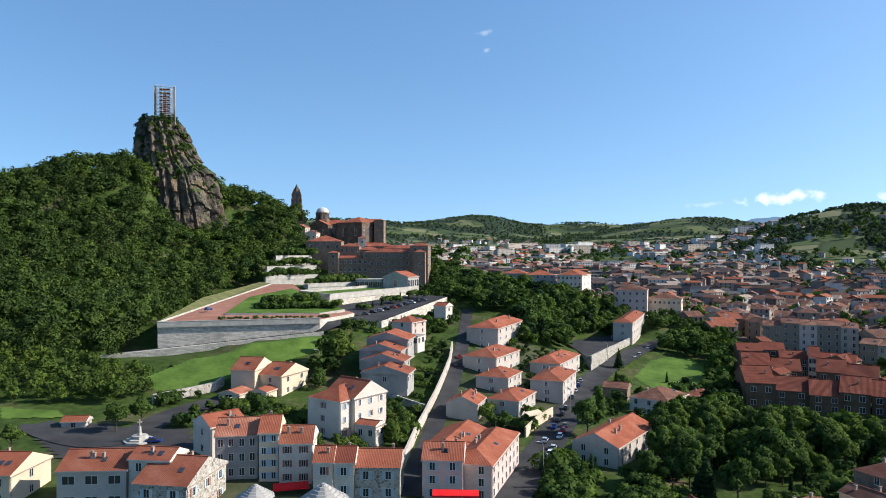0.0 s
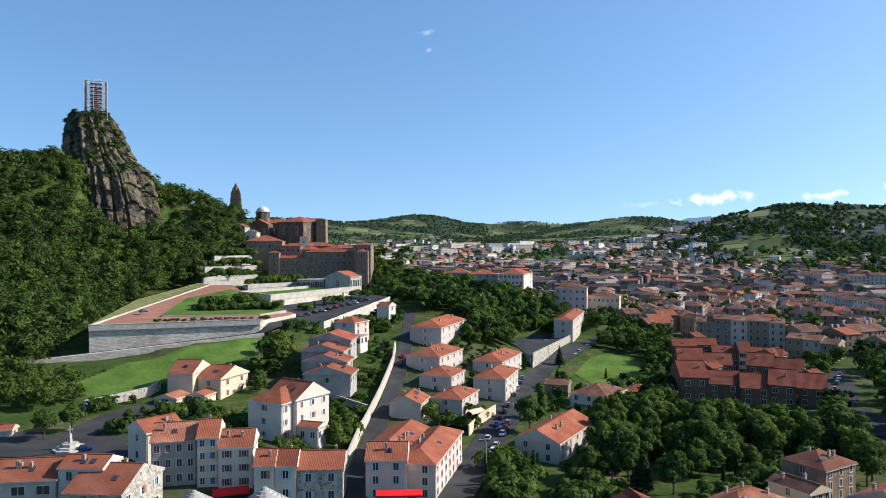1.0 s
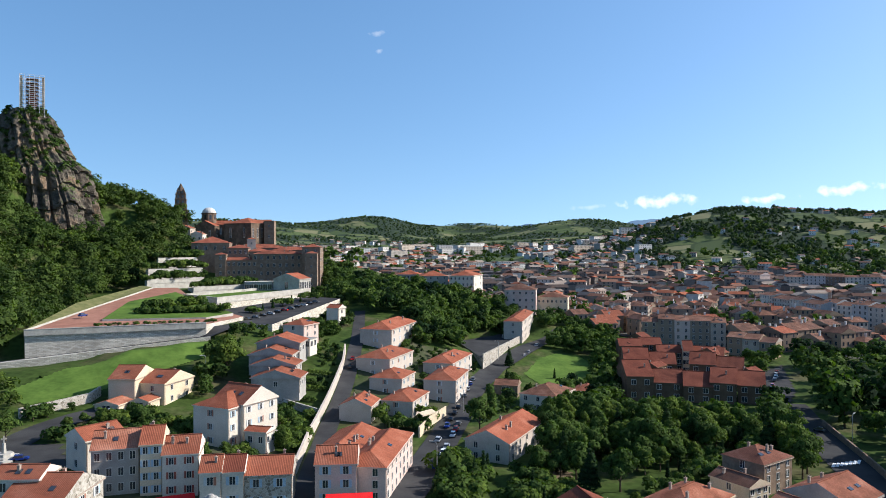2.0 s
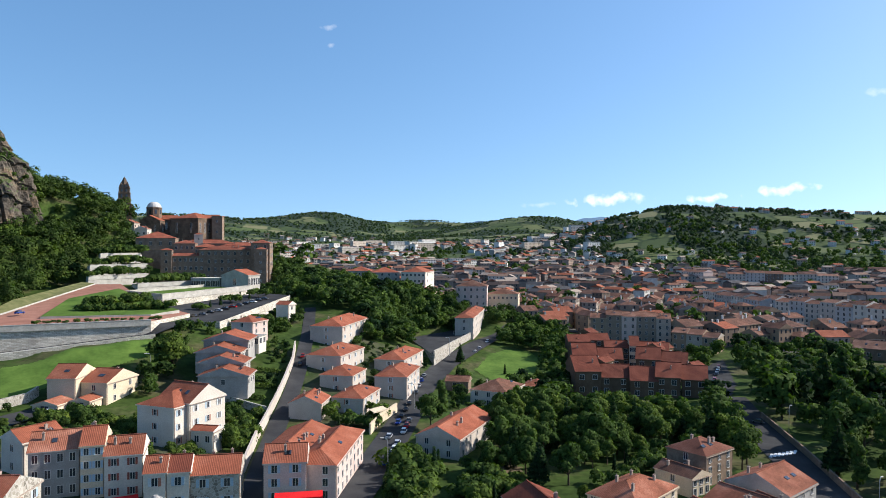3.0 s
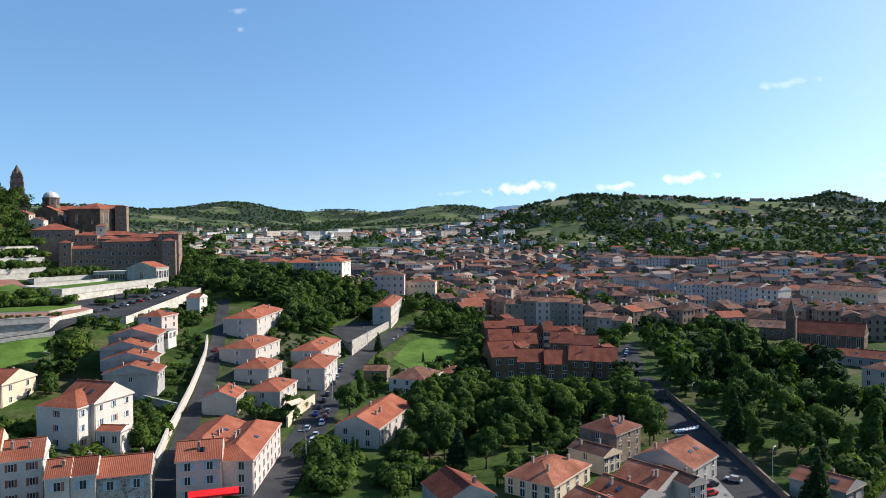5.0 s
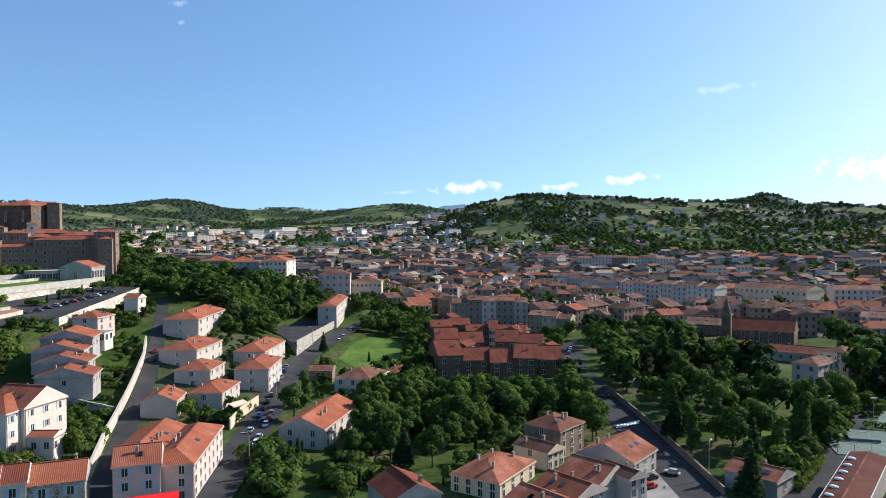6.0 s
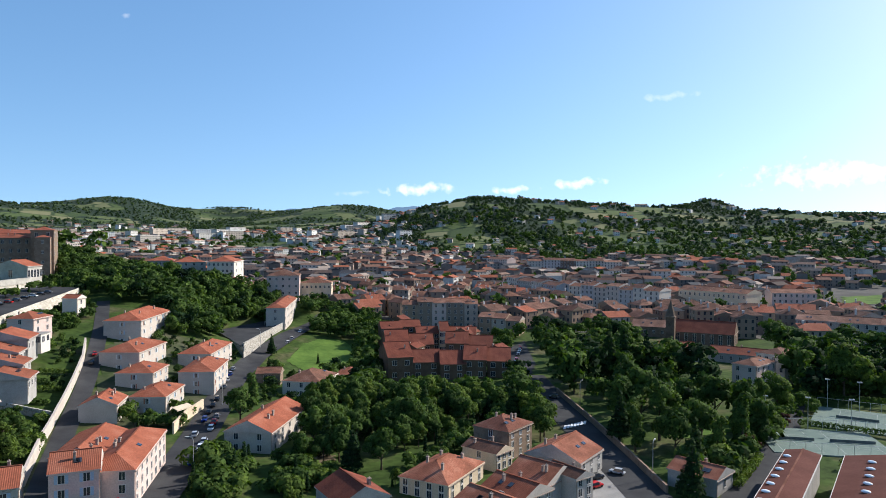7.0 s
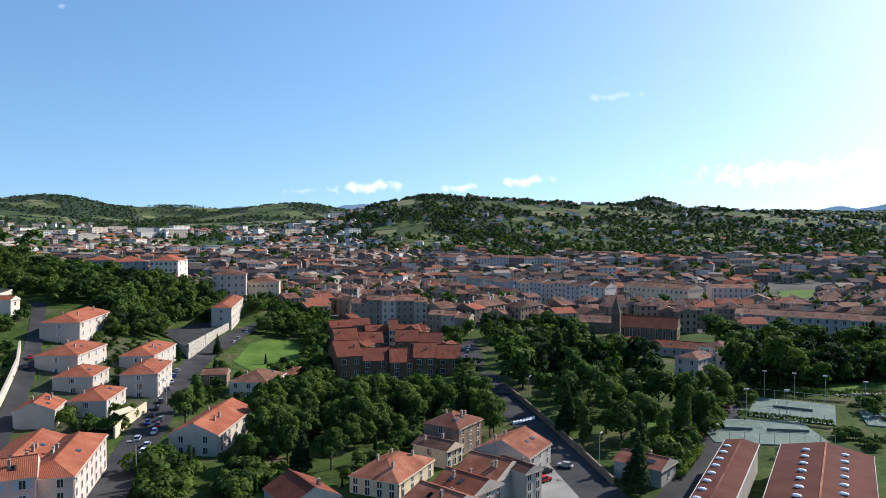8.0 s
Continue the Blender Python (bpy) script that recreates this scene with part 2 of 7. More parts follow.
def ground_material():
    """Grass and soil near by, field patterns and woods on the far hills, grey lots in the town."""
    m, n, l, b = material("ground_cover", 0.95)
    fine = tex(n, l, 0.5, 8)
    big = tex(n, l, 0.07, 6)
    grass = ramp(n, l, big.outputs["Fac"], [(0.3, (0.028, 0.048, 0.013)), (0.5, (0.05, 0.08, 0.02)), (0.62, (0.085, 0.085, 0.04)), (0.75, (0.11, 0.1, 0.065))])
    grain = ramp(n, l, fine.outputs["Fac"], [(0.3, (0.55, 0.58, 0.5)), (0.7, (1.2, 1.2, 1.1))])
    grass = mixed(n, l, grass, grain, 1.0, "MULTIPLY")
    cell = tex(n, l, 0.013, 0, "Object", "ShaderNodeTexVoronoi")
    field = ramp(n, l, cell.outputs["Color"], [(0.15, (0.055, 0.078, 0.034)), (0.35, (0.08, 0.108, 0.042)), (0.5, (0.11, 0.13, 0.056)), (0.62, (0.19, 0.18, 0.1)), (0.75, (0.07, 0.096, 0.04)), (0.9, (0.14, 0.15, 0.075))])
    edge = tex(n, l, 0.013, 0, "Object", "ShaderNodeTexVoronoi")
    edge.feature = "DISTANCE_TO_EDGE"
    hedge_line = ramp(n, l, edge.outputs["Distance"], [(0.03, (1, 1, 1)), (0.06, (0, 0, 0))])
    field = mixed(n, l, field, (0.04, 0.06, 0.028), hedge_line)
    cover = n.new("ShaderNodeAttribute")
    cover.attribute_name = "wooded"
    ragged = n.new("ShaderNodeMath")
    ragged.operation = "MULTIPLY_ADD"
    ragged.inputs[1].default_value = 0.25
    patch = tex(n, l, 0.03, 6, rough=0.65)
    l.new(patch.outputs["Fac"], ragged.inputs[0])
    l.new(cover.outputs["Fac"], ragged.inputs[2])
    wood = ramp(n, l, ragged.outputs[0], [(0.6, (0, 0, 0)), (0.66, (1, 1, 1))])
    # far ground greyed towards blue in its colour, in place of haze
    far = mixed(n, l, field, (0.032, 0.047, 0.031), wood)
    far = mixed(n, l, far, grain, 0.5, "MULTIPLY")
    c = n.new("ShaderNodeTexCoord")
    ln = n.new("ShaderNodeVectorMath")
    ln.operation = "LENGTH"
    l.new(c.outputs["Object"], ln.inputs[0])
    mp = n.new("ShaderNodeMapRange")
    mp.inputs["From Min"].default_value, mp.inputs["From Max"].default_value = 850, 1150
    l.new(ln.outputs["Value"], mp.inputs["Value"])
    col = mixed(n, l, grass, far, mp.outputs[0])
    l.new(col, b.inputs["Base Color"])
    return m


M_GROUND = ground_material()
M_LAWN = two_scale("bright_lawn", (0.05, 0.095, 0.018), (0.115, 0.185, 0.036), 0.12, 0.9, 0.95, 0.3)
M_GARDEN = two_scale("garden_earth_and_grass", (0.035, 0.055, 0.018), (0.095, 0.09, 0.055), 0.16, 1.4, 0.95, 0.3)
M_VERGE = two_scale("dry_grass", (0.1, 0.11, 0.04), (0.19, 0.18, 0.08), 0.3, 3, 0.95, 0.3)
M_LOT = two_scale("grey_town_ground", (0.06, 0.057, 0.053), (0.13, 0.12, 0.105), 0.05, 1.0, 0.95, 0.2)

# ---------------------------------------------------------------- relief
# -- relief
KNOLLS = [(-186, 402, 34, 5.0), (-205, 395, 85, 65.5), (-150, 440, 60, 33.4), (-95, 475, 55, 27.7), (-40, 430, 60, 17.5), (-15, 380, 55, 9.8), (25, 310, 55, 16.1), (40, 370, 45, 12.2), (95, 375, 50, 9.5), (-75, 335, 35, 22.5), (-40, 330, 32, 7.0), (-45, 290, 30, 2.2), (-60, 260, 45, 21.1), (-64, 226, 13, 1.6), (-120, 230, 55, 5.8), (-180, 250, 70, 18.5), (-250, 320, 80, 22.1), (-280, 430, 90, 13.0), (15, 245, 50, 7.9), (-20, 210, 40, 1.4), (-60, 190, 45, 2.1), (-110, 150, 60, 5.1), (-30, 135, 40, 4.1), (-90, 370, 50, -1.4), (60, 250, 45, -5.7), (-130, 550, 90, 32.7), (20, 470, 60, 27.7)]
# levelled places: x, y, radius, highest level
CUTS = [(70, 294, 27, 8.8), (90, 318, 18, 8.5), (-75, 332, 22, 31.0), (-64, 262, 34, 24.5), (-60, 300, 24, 26.5), (-36, 325, 30, 27.0), (-90, 216, 26, 17.0), (-66, 221, 19, 20.4), (-48, 228, 14, 20.8), (-96, 221, 14, 16.2), (-84, 225, 11, 17.6), (-72, 227, 11, 19.0), (-61, 230, 11, 20.2), (-50, 234, 10, 21.4), (-136, 399, 27, 54), (-118, 418, 18, 54)]
# azimuth, distance, spread in degrees, spread in metres, height
RANGES = [(3, 3200, 5, 500, 96), (-6, 2900, 6, 600, 60), (11, 3500, 4, 300, 60), (20, 3200, 6, 500, 84),
          (25.0, 1600, 3.2, 350, 16), (28.5, 1650, 4.0, 380, 45), (33, 1700, 5, 380, 62), (40, 1750, 5.5, 380, 62), (45.5, 1900, 3.5, 380, 40), (48.4, 2250, 2.6, 300, 66), (52, 1850, 4, 360, 40), (59, 1850, 6, 380, 36), (56, 2900, 5, 500, 40), (66, 3000, 7, 600, 36), (23, 1900, 4, 500, 20),
          (-14, 2600, 7, 600, 60)]


def ground(x, y):
    d = np.hypot(x, y)
    az = np.degrees(np.arctan2(x, y))
    z = np.interp(d, [0, 600, 1000, 1500, 2500, 4000, 5000], [3.5, 3.5, 14, 42, 80, 120, 150])
    for kx, ky, r, h in KNOLLS:
        z = z + h * np.exp(-((x - kx) ** 2 + (y - ky) ** 2) / r ** 2)
    for cx, cy, r, level in CUTS:
        z = z + (np.minimum(z, level) - z) * np.exp(-(((x - cx) ** 2 + (y - cy) ** 2) / r ** 2) ** 3)
    for a, dd, sa, sd, h in RANGES:
        z = z + h * np.exp(-((az - a) / sa) ** 2 - ((d - dd) / sd) ** 2)
    return z
# -- end relief


def clump(x, y, s=0.004, o=0.0):
    return noise.noise(Vector((x * s, y * s, o))) + 0.5 * noise.noise(Vector((x * s * 2.7, y * s * 2.7, o + 3)))


def wooded(x, y):
    """Above zero where the far slopes carry woods and hedges, below where they are fields."""
    d, az = math.hypot(x, y), math.degrees(math.atan2(x, y))
    if az > 22 and d < 2250:
        return clump(x, y, 0.0075, 1) + 0.25 * clump(x, y, 0.022, 8) + (0.2 if az < 34 else 0.02 if az > 50 else 0.05)
    return clump(x, y, 0.005, 6) + 0.5 * clump(x, y, 0.016, 3) + 0.1 + 0.3 * math.exp(-((az - 3) / 4) ** 2 - ((d - 3150) / 350) ** 2)


def gz(x, y):
    return float(ground(x, y))


def mesh_object(name, verts, faces, mat, parent=None, smooth=False):
    me = bpy.data.meshes.new(name)
    me.from_pydata(verts, [], faces)
    me.update()
    me.materials.append(mat)
    if smooth:
        me.polygons.foreach_set("use_smooth", [True] * len(me.polygons))
    ob = new(name, me)
    ob.parent = parent
    return ob


def far_mountains():
    """The last ranges behind the hills, a plain backdrop of distance with its haze painted on as blue glow: azimuth,
    spread and height above the eye in degrees.
    """
    peaks = [(25.4, 2.0, 0.75), (23.4, 1.0, 0.25), (15.6, 1.1, 0.5), (29.8, 1.9, 1.3), (61, 1.1, 0.35), (64.5, 1.6, 0.5)]
    verts, faces = [], []
    az = np.linspace(8, 75, 400)
    for i, a in enumerate(az):
        el = 1.6 + sum(h * math.exp(-((a - p) / w) ** 2) for p, w, h in peaks) + 0.07 * noise.noise(Vector((a * 0.9, 0, 0))) + 0.03 * noise.noise(Vector((a * 4, 0, 3)))
        x, y = 3780 * math.sin(radians(a)), 3780 * math.cos(radians(a))
        verts += [(x, y, 50), (x, y, 50 + 3780 * math.tan(radians(el)))]
        if i:
            faces.append((2 * i - 2, 2 * i, 2 * i + 1, 2 * i - 1))
    m, n, l, b = material("haze_blue_ridge_glow", 1.0)
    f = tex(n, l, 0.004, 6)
    # blue of the haze put in as emission over a near-black base
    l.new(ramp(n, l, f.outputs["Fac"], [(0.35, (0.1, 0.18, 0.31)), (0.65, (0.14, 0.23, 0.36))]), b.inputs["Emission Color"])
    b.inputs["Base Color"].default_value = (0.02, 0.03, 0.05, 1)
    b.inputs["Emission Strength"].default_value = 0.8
    return tagged(mesh_object("backdrop", verts, faces, m), "distant mountain ridge with haze painted as blue glow", "mountains", kind="structure")


def ground_sheet():
    radii = [0.0] + list(np.geomspace(20, 3800, 320))
    angles = np.unique(np.concatenate([np.linspace(-180, -45, 46), np.linspace(-45, 75, 340), np.linspace(75, 180, 36)]))[:-1]
    a = np.radians(angles)
    n = len(a)
    verts = [(0.0, 0.0, gz(0, 0.1))]
    faces = []
    for i, r in enumerate(radii[1:]):
        x, y = r * np.sin(a), r * np.cos(a)
        z = ground(x, y)
        if r > 1150:
            rough = np.array([noise.noise(Vector((px * 0.004, py * 0.004, 0.3))) + 0.5 * noise.noise(Vector((px * 0.012, py * 0.012, 0.9))) for px, py in zip(x, y)])
            z = z + rough * min(1, (r - 1150) / 900) * (5 + r * 0.0012)
        verts += list(zip(x.tolist(), y.tolist(), z.tolist()))
    for k in range(n):
        faces.append((0, 1 + (k + 1) % n, 1 + k))
    for i in range(len(radii) - 2):
        o, q = 1 + i * n, 1 + (i + 1) * n
        for k in range(n):
            k2 = (k + 1) % n
            faces.append((o + k, o + k2, q + k2, q + k))
    ob = mesh_object("ground", verts, faces, M_GROUND, smooth=True)
    cover = ob.data.attributes.new("wooded", "FLOAT", "POINT")
    cover.data.foreach_set("value", [wooded(v[0], v[1]) + 0.5 if v[0] ** 2 + v[1] ** 2 > 800 ** 2 else 0.0 for v in verts])
    return tagged(ob, "grassy valley floor rising to field-covered hills", "ground", kind="structure")


ground_sheet()
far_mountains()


# ---------------------------------------------------------------- mesh helpers
def part(name, bm, mat, parent=None, label=""):
    me = bpy.data.meshes.new(name)
    bm.to_mesh(me)
    bm.free()
    for m in (mat if isinstance(mat, list) else [mat]):
        me.materials.append(m)
    ob = new(name, me)
    ob.parent = parent
    if label:
        tagged(ob, label)
    return ob


def box(bm, x0, x1, y0, y1, z0, z1, m=None, index=0):
    vs = [bm.verts.new(v) for v in ((x0, y0, z0), (x1, y0, z0), (x1, y1, z0), (x0, y1, z0), (x0, y0, z1), (x1, y0, z1), (x1, y1, z1), (x0, y1, z1))]
    if m:
        for v in vs:
            v.co = m @ v.co
    for f in ((0, 3, 2, 1), (4, 5, 6, 7), (0, 1, 5, 4), (1, 2, 6, 5), (2, 3, 7, 6), (3, 0, 4, 7)):
        bm.faces.new([vs[i] for i in f]).material_index = index
    return vs


def boxed(name, dims, mat, parent=None, m=None, label="", bevel=0.0):
    bm = bmesh.new()
    box(bm, *dims, m)
    if bevel:
        bmesh.ops.bevel(bm, geom=bm.edges[:], offset=bevel, segments=1, affect="EDGES")
    return part(name, bm, mat, parent, label)


def thing(name, x, y, z, rz=0, label="", category="", group=""):
    e = new(name)
    e.matrix_basis = pose(x, y, z, 0, 0, rz)
    return tagged(e, label, category, group)


def cone(bm, r0, r1, z0, z1, seg=8, x=0, y=0):
    a = [bm.verts.new((x + r0 * math.cos(i * 2 * math.pi / seg), y + r0 * math.sin(i * 2 * math.pi / seg), z0)) for i in range(seg)]
    b = [bm.verts.new((x + r1 * math.cos(i * 2 * math.pi / seg), y + r1 * math.sin(i * 2 * math.pi / seg), z1)) for i in range(seg)]
    for i in range(seg):
        bm.faces.new((a[i], a[(i + 1) % seg], b[(i + 1) % seg], b[i]))
    bm.faces.new(b)
    bm.faces.new(a[::-1])


SHARED = {}


def shared(key, name, parent, build):
    """An object on a mesh that is built once for each key."""
    if key not in SHARED:
        ob = build()
        SHARED[key] = ob.data
        ob.parent = parent
        return ob
    ob = new(name, SHARED[key])
    ob.parent = parent
    return ob


# ---------------------------------------------------------------- houses
TAKEN = []  # x, y, radius kept free of trees


def roof_mesh(w, d, h, kind, pitch, over, along="y"):
    """A tiled roof with thickness over a w x d plan, eaves at h."""
    bm = bmesh.new()
    uv = bm.loops.layers.uv.new("UVMap")
    a, b = w / 2 + over, d / 2 + over
    if along == "x":
        a, b = b, a
    rise = a * math.tan(radians(pitch))
    z0 = h - over * math.tan(radians(pitch)) * 0.5
    inset = min(a, b * 0.95) if kind == "hip" else 0.0
    t = 0.22

    def P(x, y, z):
        return (-y, x, z) if along == "x" else (x, y, z)
    low = [P(-a, -b, z0), P(a, -b, z0), P(a, b, z0), P(-a, b, z0)]
    top = [P(0, -b + inset, z0 + rise), P(0, b - inset, z0 + rise)]
    vs = [bm.verts.new(v) for v in low + top] + [bm.verts.new((v[0], v[1], v[2] - t)) for v in low]
    if kind == "hip":
        sides = [(0, 1, 4), (1, 2, 5, 4), (2, 3, 5), (3, 0, 4, 5)]
    else:
        sides = [(1, 2, 5, 4), (3, 0, 4, 5)]
        bm.faces.new([vs[i] for i in (0, 1, 4)]).material_index = 1
        bm.faces.new([vs[i] for i in (2, 3, 5)]).material_index = 1
    for s in sides:
        f = bm.faces.new([vs[i] for i in s])
        e = (vs[s[1]].co - vs[s[0]].co).normalized()
        for lp in f.loops:
            r = lp.vert.co - vs[s[0]].co
            lp[uv].uv = (r.dot(e), (r - e * r.dot(e)).length)
    for i in range(4):
        j = (i + 1) % 4
        bm.faces.new((vs[6 + i], vs[6 + j], vs[j], vs[i])).material_index = 1
    bm.faces.new((vs[9], vs[8], vs[7], vs[6])).material_index = 1
    return bm, z0 + rise


def window_part(parent, m, w, h, shutters=None, sill=True):
    """A window with frame, pane and, where it has them, two open shutters; m: pose with local -y outwards."""
    def frame_build():
        bm = bmesh.new()
        t = 0.09
        box(bm, -w / 2 - t, -w / 2, -0.06, 0.02, -h / 2 - t, h / 2 + t)
        box(bm, w / 2, w / 2 + t, -0.06, 0.02, -h / 2 - t, h / 2 + t)
        box(bm, -w / 2, w / 2, -0.06, 0.02, h / 2, h / 2 + t)
        box(bm, -w / 2 - 0.05, w / 2 + 0.05, -0.12, 0.02, -h / 2 - t, -h / 2)
        box(bm, -0.04, 0.04, -0.04, 0.02, -h / 2, h / 2)
        return part("window", bm, M_TRIM)
    fr = shared(("frame", w, h), "window", parent, frame_build)
    fr.matrix_basis = m
    shared(("pane", w, h), "pane", fr, lambda: boxed("pane", (-w / 2, w / 2, -0.02, 0.015, -h / 2, h / 2), M_GLASS))
    if shutters:
        def shut_build():
            bm = bmesh.new()
            s = w / 2
            box(bm, 0, s, -0.05, 0, -h / 2 - 0.05, h / 2 + 0.05)
            for k in (-0.3, 0.3):
                box(bm, 0.02, s - 0.02, -0.08, -0.05, k * h - 0.05, k * h + 0.05)
            return part("shutter", bm, shutters)
        for side in (-1, 1):
            ob = shared(("shutter", w, h, shutters.name), "shutter", fr, shut_build)
            ob.matrix_basis = pose(w / 2 + 0.1 if side > 0 else -w - 0.1, -0.03, 0)
    return fr


def chimney(parent, x, y, z, h=1.3, w=0.5, mat=None):
    def build():
        bm = bmesh.new()
        box(bm, -w / 2, w / 2, -0.24, 0.24, -0.9, h)
        box(bm, -w / 2 - 0.06, w / 2 + 0.06, -0.3, 0.3, h, h + 0.1)
        cone(bm, 0.1, 0.08, h + 0.12, h + 0.34, 6)
        return part("chimney", bm, mat or M_TRIM)
    c = shared(("chimney", h, w, (mat or M_TRIM).name), "chimney", parent, build)
    c.matrix_basis = pose(x, y, z)


def house(x, y, z, rz, w, d, h, roof="hip", pitch=21, wall=None, tile=None, rows=2, front=2, side=4, over=0.25, along="y",
          shutters=None, chimneys=1, label="", win=(0.9, 1.3), category="house", name="house", blank=False, group="houses on the slope"):
    """A house on a w x d plan centred at x, y, eaves h above z; front: windows of the face towards local -y, side: those of +x."""
    wall, tile = wall or M_RENDER, tile or M_TILE
    if group == "houses on the slope":
        w, d = w * 0.96, d * 0.96
    e = thing(name, x, y, z, rz, label or "pale rendered house with an orange clay tile roof", category, group)
    boxed("wall", (-w / 2, w / 2, -d / 2, d / 2, -2.5, h - 0.02), wall, e)
    if roof == "flat":
        bm = bmesh.new()
        box(bm, -w / 2 - 0.15, w / 2 + 0.15, -d / 2 - 0.15, d / 2 + 0.15, h, h + 0.25)
        part("roof", bm, tile, e)
        top = h + 0.3
    else:
        bm, top = roof_mesh(w, d, h, roof, pitch, over, along)
        part("roof", bm, [tile, wall], e)
        ridge = (d if along == "y" else w) + 2 * over
        half = (w if along == "y" else d) / 2 + over
        run = ridge / 2 - (min(half, ridge / 2 * 0.95) if roof == "hip" else 0)
        if run > 0.4:
            dims = (-0.13, 0.13, -run, run, top - 0.06, top + 0.1) if along == "y" else (-run, run, -0.13, 0.13, top - 0.06, top + 0.1)
            boxed("ridge_cap", dims, tile, e)
    if group in ("houses on the slope", "old houses along the lower road") and roof != "flat":
        boxed("gutter", (w / 2 + over - 0.02, w / 2 + over + 0.12, -d / 2 - over, d / 2 + over, h - 0.42, h - 0.3), M_CHIMNEY, e)
        boxed("downpipe", (w / 2 + 0.01, w / 2 + 0.11, -d / 2 + 0.15, -d / 2 + 0.25, -0.5, h - 0.35), M_CHIMNEY, e)
    step = h / rows
    ww, wh = win
    for r in range(rows):
        zc = step * (r + 0.52)
        for i in range(front):
            px = w * ((i + 0.5) / front - 0.5)
            window_part(e, pose(px, -d / 2 - 0.003, zc), ww, wh, shutters)
        for i in range(side):
            py = d * ((i + 0.5) / side - 0.5)
            window_part(e, pose(w / 2 + 0.003, py, zc, 0, 0, 90), ww, wh, shutters)
    rng = random.Random(int(abs(x * 13 + y * 7)))
    for i in range(chimneys):
        along_off = rng.uniform(-0.3, 0.3)
        across = rng.choice((-0.22, 0.22))
        cx, cy = (w * across, d * along_off) if along == "y" else (w * along_off, d * across)
        chimney(e, cx, cy, top - abs(across) * 2 * (top - h) * 0.9, 0.7 + 0.3 * (i % 2), 0.4, M_CHIMNEY)
    if roof != "flat" and min(w, d) > 6 and category == "house":
        tan = math.tan(radians(pitch))
        half = (w if along == "y" else d) / 2 + over
        zr = h - over * tan * 0.5 + half * 0.5 * tan + 0.05
        for i in range(rng.randrange(3)):
            off = rng.uniform(-0.28, 0.28)
            o = shared("roof_window", "roof_window", e, lambda: boxed("roof_window", (-0.4, 0.4, -0.55, 0.55, -0.05, 0.06), M_GLASS))
            o.matrix_basis = pose(half * 0.5, d * off, zr, 0, pitch, 0) if along == "y" else pose(w * off, -half * 0.5, zr, pitch, 0, 0)
    n = max(1, int(max(w, d) / 6))
    a = radians(rz)
    for i in range(n + 1):
        s = (i / n - 0.5)
        lx, ly = (0, d * s) if d > w else (w * s, 0)
        TAKEN.append((x + lx * math.cos(a) - ly * math.sin(a), y + lx * math.sin(a) + ly * math.cos(a), min(w, d) / 2 + 1.5))
    return e


# the slope above the street, block by block
house(20.1, 264.1, 14.2, -23.2, 12.2, 33.2, 7.9, shutters=M_SHUTTER, win=(0.7, 1.2), rows=3, side=5, front=1, chimneys=3, label="three-storey pale house with orange hip roof")
house(16, 230.4, 10.2, -27.1, 11.9, 21.3, 6, shutters=M_SHUTTER, win=(0.7, 1.2), rows=2, side=4, front=1, chimneys=2)
house(16.8, 211.1, 7.8, -24.2, 10.3, 13.3, 5, shutters=M_SHUTTER, win=(0.7, 1.2), rows=2, side=3, front=1)
house(18.8, 192.1, 5.7, -25, 9.1, 15.1, 4.6, shutters=M_SHUTTER, win=(0.7, 1.2), rows=2, side=3, front=1)
house(6.1, 184.4, 6, -16.8, 8.6, 10, 4.6, "gable", 24, rows=1, side=2, front=0, chimneys=3, along="y", label="low grey house with gabled orange roof and chimneys")
house(38.2, 238.9, 7.5, -26.2, 10.4, 25.2, 5.6, shutters=M_SHUTTER, win=(0.7, 1.2), rows=2, side=4, front=1, chimneys=2)
lower = house(33, 209.6, 5.9, -21.9, 9.8, 20, 6.7, shutters=M_SHUTTER, win=(0.7, 1.2), rows=3, side=4, front=1, chimneys=2, label="three-storey pale house with garages below")
# dark panels stand for the shade inside three open garages
face = min(v.co.y for v in lower.children[0].data.vertices)
for k in (-2.8, 0.0, 2.8):
    boxed("garage_door", (k - 1.0, k + 1.0, face - 0.05, face + 0.04, 0.0, 1.8), M_GLASS, lower, label="dark panel for the shade in an open garage")
house(38.8, 159.1, 3.9, -35.1, 10.8, 23.5, 4.6, "gable", 24, wall=M_RENDER, rows=2, side=5, front=2, chimneys=3, along="y", label="long pale house with steep orange gable roof")
house(86.7, 326.6, 8.8, -21.8, 8.4, 53, 9.6, rows=3, side=9, front=1, label="long three-storey school with orange roof", category="school", wall=M_RENDER)
# pink corner house and terrace by the street
house(8.6, 137.4, 5.2, -17.5, 8.0, 25.1, 6.4, "hip", 24, wall=M_PINK, rows=3, side=7, front=2, chimneys=3, label="long pink corner house with orange roof")
house(0.2, 128.6, 5.9, -3.9, 7.4, 10, 7.0, "gable", 22, wall=M_PINK, rows=3, side=0, front=2, along="x", chimneys=2, shutters=M_BLUE_SHUTTER, label="pink house wing above the shop awning")
house(2.9, 143.6, 5.9, -17.5, 9.6, 17, 5.7, "gable", 20, wall=M_RENDER, rows=2, side=1, front=2, chimneys=2, label="pale back house with orange hip roof")
